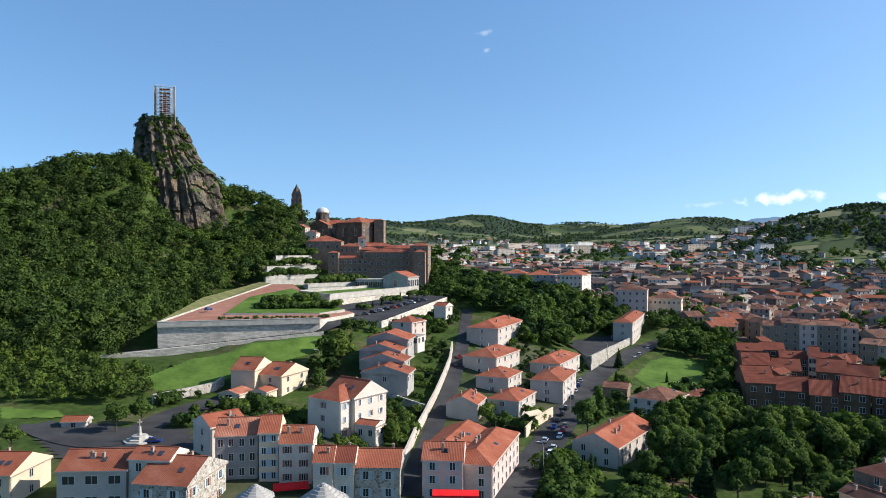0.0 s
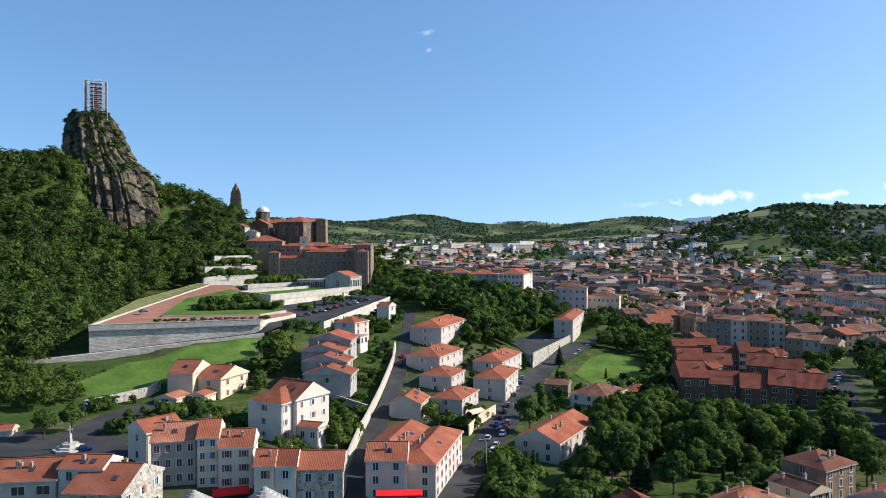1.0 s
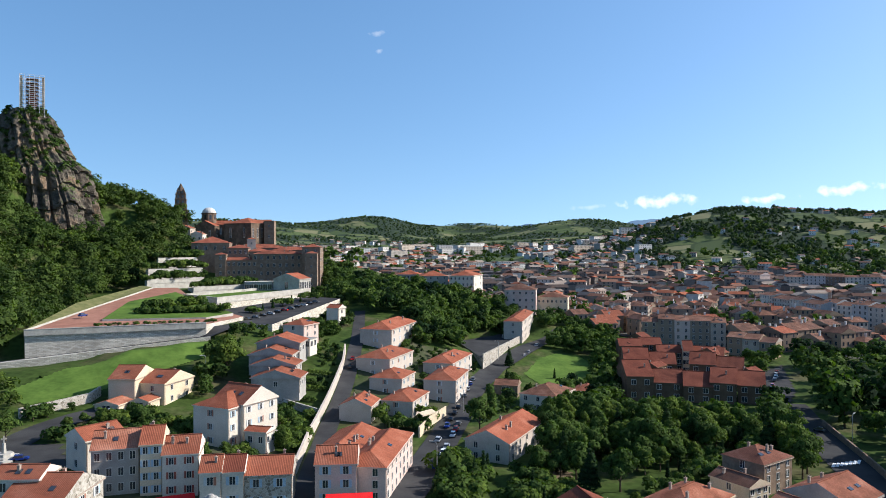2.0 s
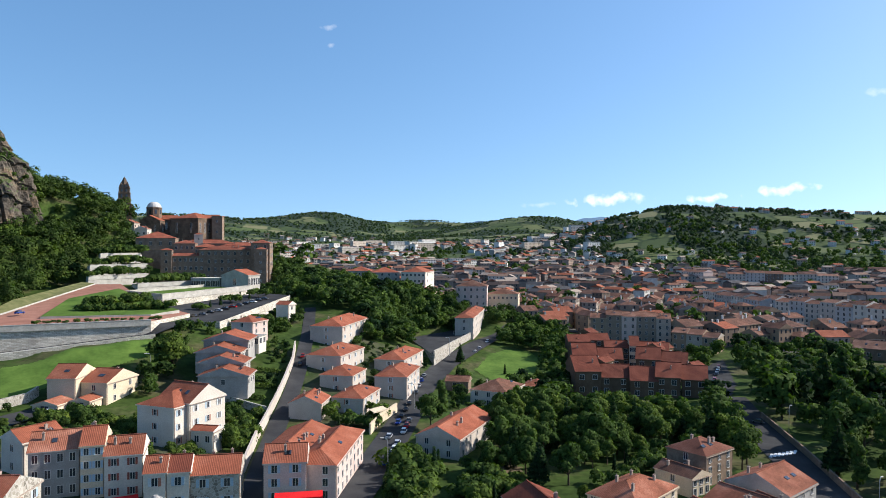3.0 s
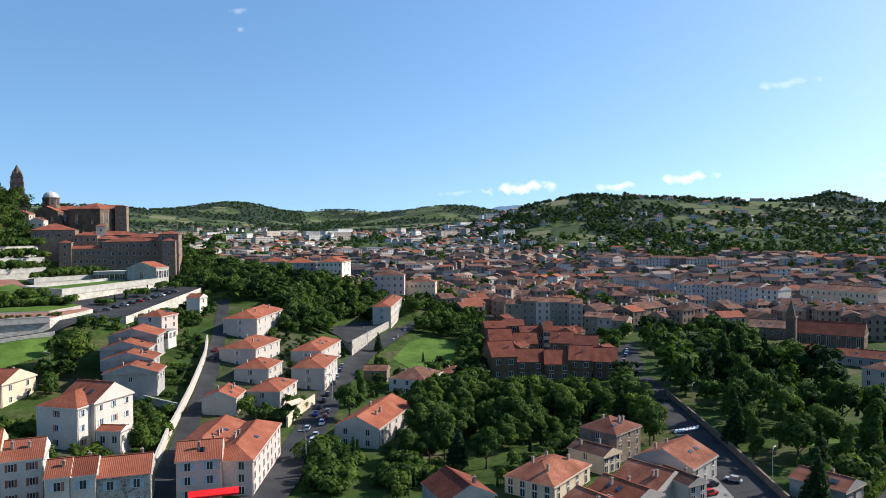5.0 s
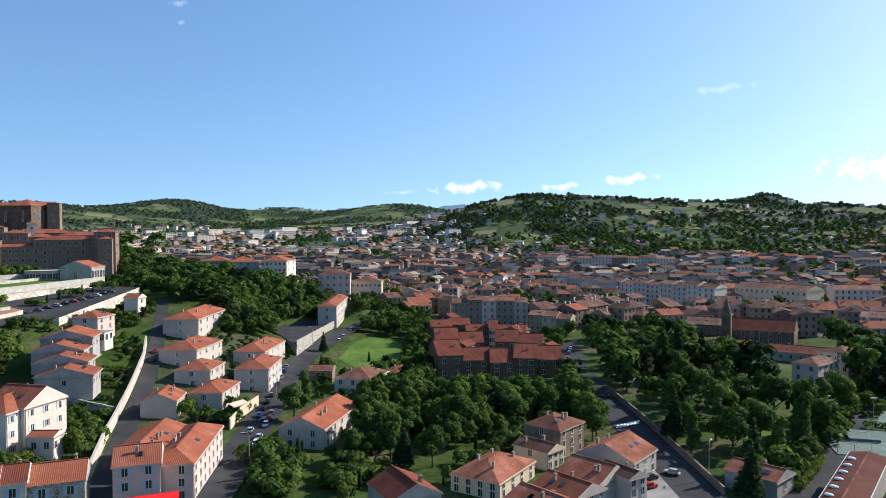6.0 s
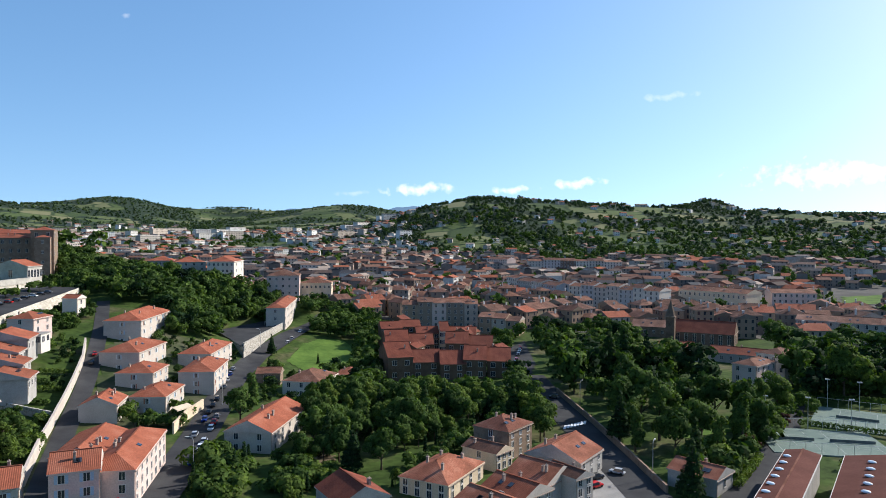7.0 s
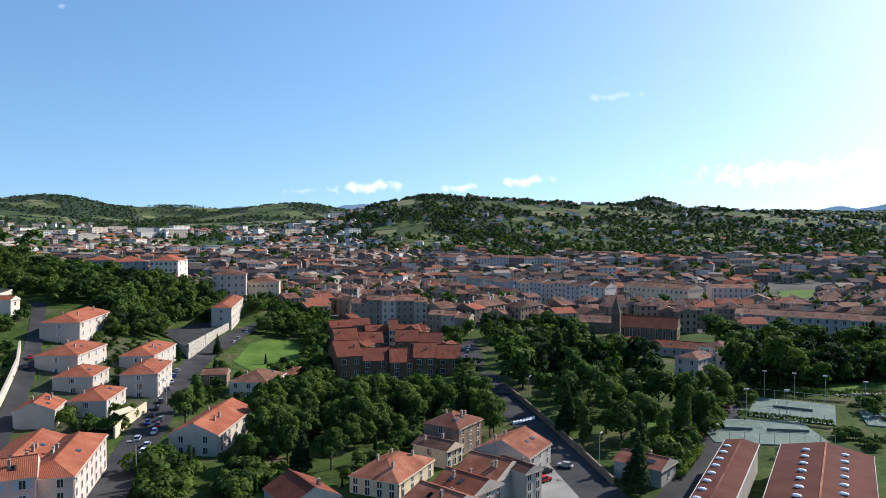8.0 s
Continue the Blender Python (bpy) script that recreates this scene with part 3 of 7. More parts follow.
# tall house in the garden
house(-22.3, 161.4, 8.3, -34.2, 10.1, 15.1, 8.6, "hip", 24, wall=M_WHITE, rows=3, side=5, front=1, chimneys=2, shutters=M_SHUTTER, win=(0.7, 1.2), label="tall white house with cross-gabled orange roof")
house(-20.1, 162.1, 8.6, -38.1, 9.8, 10.9, 8.6, "gable", 30, wall=M_WHITE, rows=3, side=3, front=0, along="x", chimneys=1, shutters=M_SHUTTER, win=(0.7, 1.2), label="tall gabled wing of the white house")
# terrace row by the square
house(-44.9, 141.7, 9.1, -45.4, 7.8, 7.9, 6.4, "gable", 25, rows=2, side=2, front=1, wall=M_WHITE)
ROWLBL = "narrow terrace house with shutters and clay tile roof"
house(-37.8, 131.2, 8.6, 8.4, 7.7, 10, 7.9, "gable", 24, rows=3, side=0, front=4, wall=M_GREY, along="x", chimneys=2, win=(0.8, 1.3), label="grey terrace house with balconies and patched roof", tile=M_PATCH_TILE)
house(-31.6, 130.1, 8.4, 5.9, 3.6, 9, 8.8, "gable", 26, rows=4, side=0, front=2, wall=M_CREAM, along="x", chimneys=2, shutters=M_BLUE_SHUTTER, win=(0.7, 1.1), label=ROWLBL)
house(-26.6, 129.8, 8.1, 3.8, 6, 9, 7.3, "gable", 26, rows=3, side=0, front=2, wall=M_WHITE, along="x", chimneys=2, shutters=M_RED_SHUTTER, win=(0.7, 1.1), label="white terrace house with rust-red shutters")
house(-20.6, 123.8, 7.4, 1.7, 3.4, 8, 6.3, "gable", 24, rows=2, side=0, front=1, wall=M_WHITE, along="x", chimneys=1, shutters=M_SHUTTER, label=ROWLBL)
house(-17, 124.2, 7.2, 0.1, 3.6, 8, 6.3, "gable", 24, rows=2, side=0, front=1, wall=M_WHITE, along="x", tile=M_BROWN_TILE, chimneys=1, shutters=M_BLUE_SHUTTER, label=ROWLBL)
house(-11.2, 125.1, 6.7, -1.6, 8, 9, 5.9, "gable", 24, rows=2, side=0, front=2, wall=M_RUBBLE, along="x", chimneys=2, shutters=M_BLUE_SHUTTER, label="grey stone terrace house with blue shutters")
# row at the foot of the rock
house(-57.4, 119.3, 7.4, 3.7, 11.4, 10.5, 6.7, "gable", 22, rows=2, side=0, front=3, wall=M_RENDER, along="x", win=(1.9, 1.3), chimneys=3, label="rendered house with deep loggias and orange roof")
house(-47.6, 117.8, 7.5, -6.9, 7.3, 6.4, 8.2, "gable", 22, rows=3, side=1, front=2, wall=M_WHITE, along="x")
house(-43.1, 116.2, 6.9, -9.4, 9.4, 13.7, 6.4, "gable", 22, rows=2, side=3, front=2, wall=M_RUBBLE, along="x", shutters=M_SHUTTER, label="stone-built house with blue and white shutters")
house(-75, 121.9, 7.3, -3.8, 8.1, 11.4, 5.4, "gable", 22, rows=2, side=1, front=2, wall=M_CREAM, along="x")
# cream double house
house(-44.2, 195.9, 10.3, -23.6, 7.5, 13, 5.7, "gable", 22, rows=2, side=2, front=1, wall=M_CREAM, along="x", label="cream rendered house with orange gable roof")
house(-52.9, 195.4, 10.8, -9, 6.9, 13.1, 6.7, "gable", 22, rows=2, side=1, front=0, wall=M_CREAM, along="x", chimneys=0)
house(-54.6, 185.6, 10.2, -18, 6.5, 6.5, 2.3, "gable", 16, rows=1, side=0, front=1, wall=M_CREAM, tile=M_PATCH_TILE, chimneys=0, win=(2.0, 1.5), label="low garage wing with brown tiled roof", name="garage", category="garage")
house(-47.6, 187.0, 10.2, -18, 5, 5.5, 2.5, "gable", 18, rows=1, side=0, front=1, wall=M_CREAM, chimneys=0, win=(2.0, 1.5), label="low garage wing with orange tiled roof", name="garage", category="garage")
# stepped orange-roofed houses above the garden wall
house(-11.6, 242, 18.8, -28.6, 8.1, 10, 6.6, "hip", 22, rows=3, side=2, front=1, wall=M_PINK, label="pink three-storey house with orange hip roof")
# grey walls carry the shade of the pale fronts in their colour
STEP = dict(wall=M_GREY, rows=1, chimneys=1, over=0.5, label="stepped house with long orange gable roof")
house(-16.2, 220.7, 18.2, -10.4, 13.4, 11, 4.3, "gable", 17, side=3, front=0, **STEP)
house(-18, 211.6, 16.7, -9.8, 12.7, 9, 3.5, "gable", 17, side=3, front=1, **STEP)
house(-16.5, 203.7, 15.3, -10.1, 12.7, 9, 3.1, "gable", 17, side=2, front=1, **STEP)
house(-15.2, 195.9, 12.6, -9.6, 13.2, 9, 3.7, "gable", 17, side=3, front=1, **STEP)
house(-9.3, 226.6, 19.5, -21.3, 5.1, 6, 2.6, "flat", rows=1, side=2, front=3, wall=M_WHITE, tile=M_PAVING, chimneys=0, win=(1.4, 1.6), label="glazed white sunroom with flat roof", name="sunroom", category="sunroom")
house(0.1, 284, 21.1, -29.7, 5.5, 6, 6.2, "gable", 22, rows=2, side=1, front=0, wall=M_WHITE, along="x")
house(61.9, 201.6, 3.6, -39, 11.9, 15.1, 4.6, "hip", 22, rows=2, side=2, front=3, wall=M_WHITE, label="white villa with brown tiled roof", tile=M_OLD_TILE)
house(53.8, 217.9, 4.3, -23.7, 7.5, 7, 3.4, "gable", 20, rows=1, side=0, front=1, wall=M_STONE, tile=M_OLD_TILE, along="x", chimneys=0, win=(2.4, 2.0), label="open carport with brown tiled roof", name="carport", category="carport")
house(78.9, 214.3, 2.5, -32, 8.1, 9, 3.4, "hip", 22, rows=1, side=2, front=2, wall=M_CREAM, tile=M_PATCH_TILE, label="small cream villa with orange hip roof")
house(-15.9, 152.9, 8.7, -23.7, 5, 4, 3.6, "gable", 18, rows=1, side=2, front=2, wall=M_WHITE, along="x", chimneys=0, label="white porch beside the tall house", name="porch", category="porch")
# hospital and buildings behind the trees
HOSP = "large stone hospital wing with orange tiled roofs"
WING = dict(wall=M_STONE, tile=M_RED_TILE, win=(1.1, 1.7), label=HOSP, category="building", name="hospital", group="hospital wings")
house(-31.8, 405.2, 31.0, -1, 27, 14, 17.2, "hip", 16, rows=4, side=2, front=8, along="x", chimneys=3, **WING)
house(-51.0, 403.5, 31.4, 0, 16.4, 11, 13.4, "gable", 15, rows=3, side=0, front=6, along="x", chimneys=1, **WING)
house(-54.3, 414, 31.4, 0, 11.2, 12, 20.2, "hip", 17, rows=4, side=1, front=4, along="x", chimneys=2, **WING)
house(-43.4, 416, 31.2, -2, 12.5, 14, 18.4, "hip", 15, rows=4, side=1, front=4, along="x", chimneys=1, **WING)
house(-25.0, 421, 33.0, -2, 22, 14, 17.4, "hip", 15, rows=3, side=1, front=6, along="x", chimneys=2, **WING)
house(-61.9, 399.5, 31.4, 0, 5.6, 6, 16.6, "hip", 20, rows=4, side=1, front=1, chimneys=0, **{**WING, "name": "stair_tower", "category": "tower", "label": "square stone stair tower with orange roof"})
house(-12.5, 397.7, 29.1, -4, 9.7, 20, 22.8, "hip", 18, rows=5, side=3, front=2, wall=M_STONE, tile=M_RED_TILE, chimneys=0, win=(1.3, 2.0), label=HOSP, category="building", name="hospital", group="hospital wings")
house(-12.6, 385.8, 29.5, -4.1, 6.2, 8, 19, "hip", 20, rows=4, side=1, front=1, wall=M_STONE, tile=M_RED_TILE, chimneys=0, label="square stone stair tower with orange roof", category="tower", name="stair_tower", group="hospital wings")
house(-70.8, 425.1, 48.3, 3.6, 20.4, 22, 6.3, "hip", 20, rows=1, side=3, front=4, wall=M_STONE, tile=M_RED_TILE, win=(1.3, 2.0), label=HOSP, category="building", name="hospital", group="hospital wings")
house(-45.1, 436.6, 46.2, 0, 32.6, 18, 5.5, "hip", 14, rows=1, side=1, front=5, wall=M_STONE, tile=M_RED_TILE, along="x", win=(1.3, 2.0), label=HOSP, category="building", name="hospital", group="hospital wings")
house(-49.3, 429.7, 51.4, 6.5, 4.8, 5, 5.5, "hip", 22, rows=1, side=1, front=1, wall=M_RENDER, chimneys=0, label="small lantern turret with orange cap", category="turret", name="turret", group="hospital wings")
house(-21.3, 356.6, 29.4, -26.1, 14.9, 12, 6.8, "gable", 20, rows=1, side=5, front=1, wall=M_PALE_STONE, win=(1.6, 3.2), chimneys=0, label="pale stone hall with arched windows and orange roof", category="hall", name="hall")
house(-37.2, 358, 29.5, -4, 13.8, 8, 5.1, "flat", rows=1, side=1, front=6, wall=M_GREY, tile=M_WHITE, win=(2.0, 2.6), chimneys=0, label="low glazed gallery with flat white roof", category="gallery", name="gallery")
house(72.7, 389.9, 26, -24.1, 14.2, 24, 10, "hip", 20, rows=3, side=2, front=6, wall=M_WHITE, label="white block with orange roof above the trees")
# dark left side of the white block, its shade put in as grey render
house(55.3, 400.2, 27.6, -4, 16.2, 16, 7.9, "hip", 20, rows=3, front=4, side=1, wall=M_GREY, label="orange-roofed block above the trees with shade painted grey")
house(43.2, 413.7, 29, -15.8, 13.9, 12, 6.9, "hip", 20, rows=2, front=3, side=1, wall=M_GREY, label="grey house with orange roof above the trees")
house(73.4, 369.6, 18.6, -26, 11.3, 10, 7.6, "hip", 22, rows=2, side=2, front=3, wall=M_CREAM, label="cream house with orange hip roof")
house(98.2, 367.1, 18, -18.9, 17, 16, 11, "hip", 20, rows=3, side=1, front=5, wall=M_PINK, tile=M_OLD_TILE, label="broad pink house with brown hip roof")
house(117.9, 372.8, 14.9, -23.5, 17, 12, 9.4, "hip", 18, rows=2, side=2, front=7, wall=M_CREAM, tile=M_OLD_TILE, label="long cream house with brown roof")


# ---------------------------------------------------------------- draped sheets, terraces and walls
def inside(x, y, poly):
    c = False
    for (x0, y0), (x1, y1) in zip(poly, poly[1:] + poly[:1]):
        if (y0 > y) != (y1 > y) and x < (x1 - x0) * (y - y0) / (y1 - y0) + x0:
            c = not c
    return c


def strip(name, pts, width, mat, lift=0.12, label="", category="road", kind="structure"):
    """A road along pts, laid on the ground."""
    out = []
    for (x0, y0), (x1, y1) in zip(pts, pts[1:]):
        n = max(1, int(math.hypot(x1 - x0, y1 - y0) / 3))
        out += [(x0 + (x1 - x0) * i / n, y0 + (y1 - y0) * i / n) for i in range(n)]
    out.append(pts[-1])
    for _ in range(6):
        out = [out[0]] + [((a[0] + 2 * b[0] + c[0]) / 4, (a[1] + 2 * b[1] + c[1]) / 4) for a, b, c in zip(out, out[1:], out[2:])] + [out[-1]]
    verts, faces = [], []
    for i, (x, y) in enumerate(out):
        a, b = out[max(0, i - 1)], out[min(len(out) - 1, i + 1)]
        l = math.hypot(b[0] - a[0], b[1] - a[1]) or 1
        nx, ny = -(b[1] - a[1]) / l, (b[0] - a[0]) / l
        for k in range(5):
            s = (k / 4 - 0.5) * width
            verts.append((x + nx * s, y + ny * s, max(gz(x, y), gz(x + nx * s, y + ny * s)) + lift))
        TAKEN.append((x, y, width / 2 + 0.6))
    for i in range(len(out) - 1):
        for k in range(4):
            o = i * 5 + k
            faces.append((o, o + 1, o + 6, o + 5))
    return tagged(mesh_object(name, verts, faces, mat, smooth=True), label, category, kind=kind)


def patch(name, poly, mat, lift=0.1, step=3.0, label="", category="lawn", kind="structure", keep=True):
    """A sheet of grass or paving over a polygon, laid on the ground."""
    xs, ys = [p[0] for p in poly], [p[1] for p in poly]
    nx, ny = int((max(xs) - min(xs)) / step) + 2, int((max(ys) - min(ys)) / step) + 2
    ids, verts, faces = {}, [], []

    def vid(i, j):
        if (i, j) not in ids:
            x, y = min(xs) + i * step, min(ys) + j * step
            ids[i, j] = len(verts)
            verts.append((x, y, gz(x, y) + lift))
        return ids[i, j]
    for i in range(nx):
        for j in range(ny):
            if inside(min(xs) + (i + 0.5) * step, min(ys) + (j + 0.5) * step, poly):
                faces.append((vid(i, j), vid(i + 1, j), vid(i + 1, j + 1), vid(i, j + 1)))
                if keep:
                    TAKEN.append((min(xs) + (i + 0.5) * step, min(ys) + (j + 0.5) * step, step * 0.8))
    return tagged(mesh_object(name, verts, faces, mat, smooth=True), label, category, kind=kind)


def terrace(name, tops, deep, top_mat, side_mat, label, category="terrace", keep=True):
    """A raised level with retaining sides: a slab from its corner points down into the slope."""
    bm = bmesh.new()
    a = [bm.verts.new(p) for p in tops]
    b = [bm.verts.new((p[0], p[1], p[2] - deep)) for p in tops]
    f = bm.faces.new(a)
    if f.normal.z < 0 or sum((p[0] * q[1] - q[0] * p[1]) for p, q in zip(tops, tops[1:] + tops[:1])) < 0:
        f.normal_flip()
    for i in range(len(a)):
        j = (i + 1) % len(a)
        bm.faces.new((a[i], a[j], b[j], b[i])).material_index = 1
    bmesh.ops.recalc_face_normals(bm, faces=bm.faces[:])
    ob = tagged(part(name, bm, [top_mat, side_mat]), label, category, kind="structure")
    if keep:
        xs, ys = [p[0] for p in tops], [p[1] for p in tops]
        for x in np.arange(min(xs), max(xs), 3.0):
            for y in np.arange(min(ys), max(ys), 3.0):
                if inside(x, y, [(p[0], p[1]) for p in tops]):
                    TAKEN.append((x, y, 3.0))
    return ob


def wall_run(name, pts, high, thick, mat, label, drop=1.5, cope=None):
    """A wall along points at its foot, following the slope, with a coping."""
    bm = bmesh.new()
    fine = []
    for (x0, y0), (x1, y1) in zip(pts, pts[1:]):
        n = max(1, int(math.hypot(x1 - x0, y1 - y0) / 4))
        fine += [(x0 + (x1 - x0) * i / n, y0 + (y1 - y0) * i / n) for i in range(n)]
    fine.append(pts[-1])
    rings, caps = [], []
    for i, (x, y) in enumerate(fine):
        a, b = fine[max(0, i - 1)], fine[min(len(fine) - 1, i + 1)]
        l = math.hypot(b[0] - a[0], b[1] - a[1]) or 1
        nx, ny = -(b[1] - a[1]) / l * thick / 2, (b[0] - a[0]) / l * thick / 2
        g = gz(x, y)
        rings.append([bm.verts.new(v) for v in ((x - nx, y - ny, g - drop), (x + nx, y + ny, g - drop), (x + nx, y + ny, g + high), (x - nx, y - ny, g + high))])
        TAKEN.append((x, y, 1.2))
    for r, s in zip(rings, rings[1:]):
        for k in range(4):
            bm.faces.new((r[k], r[(k + 1) % 4], s[(k + 1) % 4], s[k]))
    bm.faces.new(rings[0][::-1])
    bm.faces.new(rings[-1])
    bmesh.ops.recalc_face_normals(bm, faces=bm.faces[:])
    return tagged(part(name, bm, mat), label, "wall", kind="structure")


# streets
strip("road", [(9.3, 120.8), (16.3, 139.5), (23, 160), (32.6, 187.8), (43.5, 220.5), (58.6, 256.9), (80.5, 290), (113.3, 339.2)], 8, M_ASPHALT, label="grey asphalt street with parked cars")
strip("lane", [(-5.6, 123.7), (-4.2, 146.4), (-1.7, 177.5), (2.7, 208.2), (5.1, 228.7), (7.9, 259.1), (10.4, 307.2)], 4.6, M_ASPHALT, label="narrow asphalt lane between walled gardens")
strip("road", [(134.8, 193.3), (120.6, 163), (107.8, 134.1), (97.3, 108.9), (88.1, 87.8)], 8.5, M_ASPHALT, label="wide asphalt road with a crossing")
strip("road", [(-91.6, 157.6), (-79.4, 148.9), (-68, 145.1), (-65.5, 168.5), (-56.9, 184.7), (-46.2, 183.4)], 8, M_ASPHALT, label="grey road through the small square")
patch("square", [(-94, 157.4), (-81.7, 160.5), (-67.3, 156.9), (-57.4, 157.6), (-49.2, 141.3), (-59, 137.6), (-74.5, 137.8)], M_ASPHALT, 0.16, 2.0, "asphalt square with a stone fountain", "square")
strip("road", [(-43, 238), (-40.2, 239.7), (-32.6, 247.4), (-21.5, 285.3), (-11.8, 333.9)], 6, M_ASPHALT, 0.3, "grey road below the retaining wall")
patch("pavement", [(65.3, 104.8), (99.5, 123.8), (99.5, 114.1), (88.1, 87.8)], M_PAVING, 0.08, 2.0, "pale paved parking strip beside the road", "pavement")
patch("pavement", [(68, 95.7), (93.3, 117.9), (97.4, 115.4), (83.4, 86.3)], M_PAVING, 0.1, 2.0, "asphalt parking strip beside the houses", "pavement")

patch("yard_ground", [(2.3, 180.7), (8.9, 242), (24.6, 264.6), (52.7, 261.6), (38.2, 210.7), (23.9, 168.9), (13.4, 173.8)], M_GARDEN, 0.06, 1.5, "grey yards between the houses", "yard", keep=False)
patch("yard_ground", [(-57.4, 157.6), (-29.1, 161.8), (-7.7, 149.3), (-6.1, 117.8), (-37, 114.2)], M_GARDEN, 0.06, 1.5, "grey yards between the houses", "yard", keep=False)
# meadow and grass banks
patch("meadow", [(69.1, 254.8), (81.7, 278.1), (92.8, 288.2), (101.9, 287.8), (101.4, 271.2), (93.3, 250.4), (83.1, 240.2), (72.3, 239.7)], M_LAWN, 0.15, 0.8, "bright green mown meadow between trees")
patch("grass_bank", [(-84.4, 195.2), (-76.5, 210), (-62.6, 220.4), (-42.5, 236.2), (-38.3, 231.7), (-39.8, 221.3), (-52.7, 209), (-63.5, 195.8), (-75.3, 186)], M_LAWN, 0.15, 0.8, "sunlit grass bank below the retaining wall")
patch("grass_bank", [(-105.9, 168.4), (-92, 167.6), (-87, 163.2), (-101, 160.6)], M_LAWN, 0.15, 0.8, "strip of lawn beside the square")
patch("park_lawn", [(119.7, 119.4), (136.6, 127.3), (152.2, 126.8), (140.6, 115.4), (124.9, 116.3)], M_LAWN, 0.15, 0.8, "park lawn among tall trees")
patch("park_lawn", [(212.5, 120.6), (233, 113), (223.9, 100.5), (204.1, 112.5)], M_LAWN, 0.15, 0.8, "park lawn among tall trees")
patch("sports_field", [(453, 290.1), (518.6, 332.3), (570.5, 320.2), (525.6, 292.8)], M_LAWN, 0.6, 4.0, "bright green sports field")

patch("garden_soil", [(36.5, 126.1), (44.8, 143.6), (48.3, 140.9), (43.3, 123.1)], M_SOIL, 0.12, 0.8, "bare brown garden soil", "garden", keep=False)
patch("parking", [(140.7, 214.4), (159.8, 244.9), (175.7, 257.3), (148.1, 209.6), (134.8, 193.3)], M_ASPHALT, 0.14, 1.0, "asphalt parking beside the residence", "parking")
# the court above the retaining wall, the parking level and the hospital's lawn platform
WALL_TOP = 25.9
court = [(-92, 227, WALL_TOP), (-42, 240, WALL_TOP), (-33, 262, WALL_TOP + 0.3), (-52, 285, 29), (-70, 330, 33.5), (-80, 330, 33.5), (-88, 275, 29)]
terrace("court", court, 12, M_RED_EARTH, M_BLOCK, "red gravel court on a long pale stone retaining wall")
terrace("planted_bed", [(-76, 246, 27.6), (-44, 251, 27.2), (-36.5, 262, 27.6), (-52, 285, 29.9), (-67, 312, 32.6), (-79, 287, 30.5)], 6, M_LAWN, M_PALE_STONE, "planted bed with low pale wall beside the ramp", keep=False)
terrace("grass_verge", [(-93, 229, 26.3), (-88.5, 275, 29.4), (-80.5, 330, 33.9), (-86, 332, 34.5), (-94, 275, 31)], 8, M_VERGE, M_PALE_STONE, "grass verge beside the ramp")
terrace("parking", [(-42, 252, 24.2), (-22, 252, 24.2), (2, 318, 28.5), (-12, 330, 28.8), (-48, 285, 26.4)], 7, M_ASPHALT, M_BLOCK, "asphalt parking level with pale wall")
lawn = [(-46.2, 286.3, 29.5), (-15.5, 344.7, 31.5), (-28, 370.9, 32.4), (-64, 311.5, 31)]
lawn_z = (lawn[0][2] + lawn[1][2]) / 2
terrace("lawn_platform", [(x, y, lawn_z) for x, y, z in lawn], 12, M_LAWN, M_BLOCK, "lawn platform on pale smooth walls")


def parapet(name, a, b, z, high, thick, mat, label):
    ax, ay = a
    bx, by = b
    l = math.hypot(bx - ax, by - ay)
    bm = bmesh.new()
    box(bm, 0, l, -thick / 2, thick / 2, -1.2, high)
    box(bm, -0.1, l + 0.1, -thick / 2 - 0.08, thick / 2 + 0.08, high, high + 0.15)
    ob = tagged(part(name, bm, mat), label, "wall", kind="structure")
    ob.matrix_basis = pose(ax, ay, z, 0, 0, math.degrees(math.atan2(by - ay, bx - ax)))
    return ob


terrace("ramp_road", [(-106, 222.9, 16.9), (-92, 226.4, 18.0), (-41.5, 239.3, 22.2), (-40, 235.4, 22.1), (-90, 222.2, 17.8), (-106, 218.4, 16.8)], 7, M_ASPHALT, M_BLOCK, "sloping asphalt road below the retaining wall", "road")
terrace("road_parapet", [(-106, 218.3, 17.2), (-90, 222.1, 18.2), (-40, 235.3, 22.5), (-39.8, 234.8, 22.5), (-89.8, 221.6, 18.2), (-106, 217.8, 17.2)], 7, M_PALE_STONE, M_BLOCK, "low pale stone parapet of the sloping road", "wall")
terrace("hospital_base", [(-82, 413, 48.4), (-55, 414, 48.4), (-55, 440, 48.4), (-82, 440, 48.4)], 24, M_PAVING, M_STONE, "dark stone base wall under the hospital pavilion", "wall")
parapet("retaining_wall", (-92, 226.6), (-42, 239.6), WALL_TOP, 0.6, 0.7, M_PALE_STONE, "long pale stone retaining wall with coping")
for i in range(4):
    p, q = lawn[i], lawn[(i + 1) % 4]
    parapet("platform_wall", p[:2], q[:2], lawn_z, 1.1, 0.5, M_PALE_STONE, "pale wall round the lawn platform")
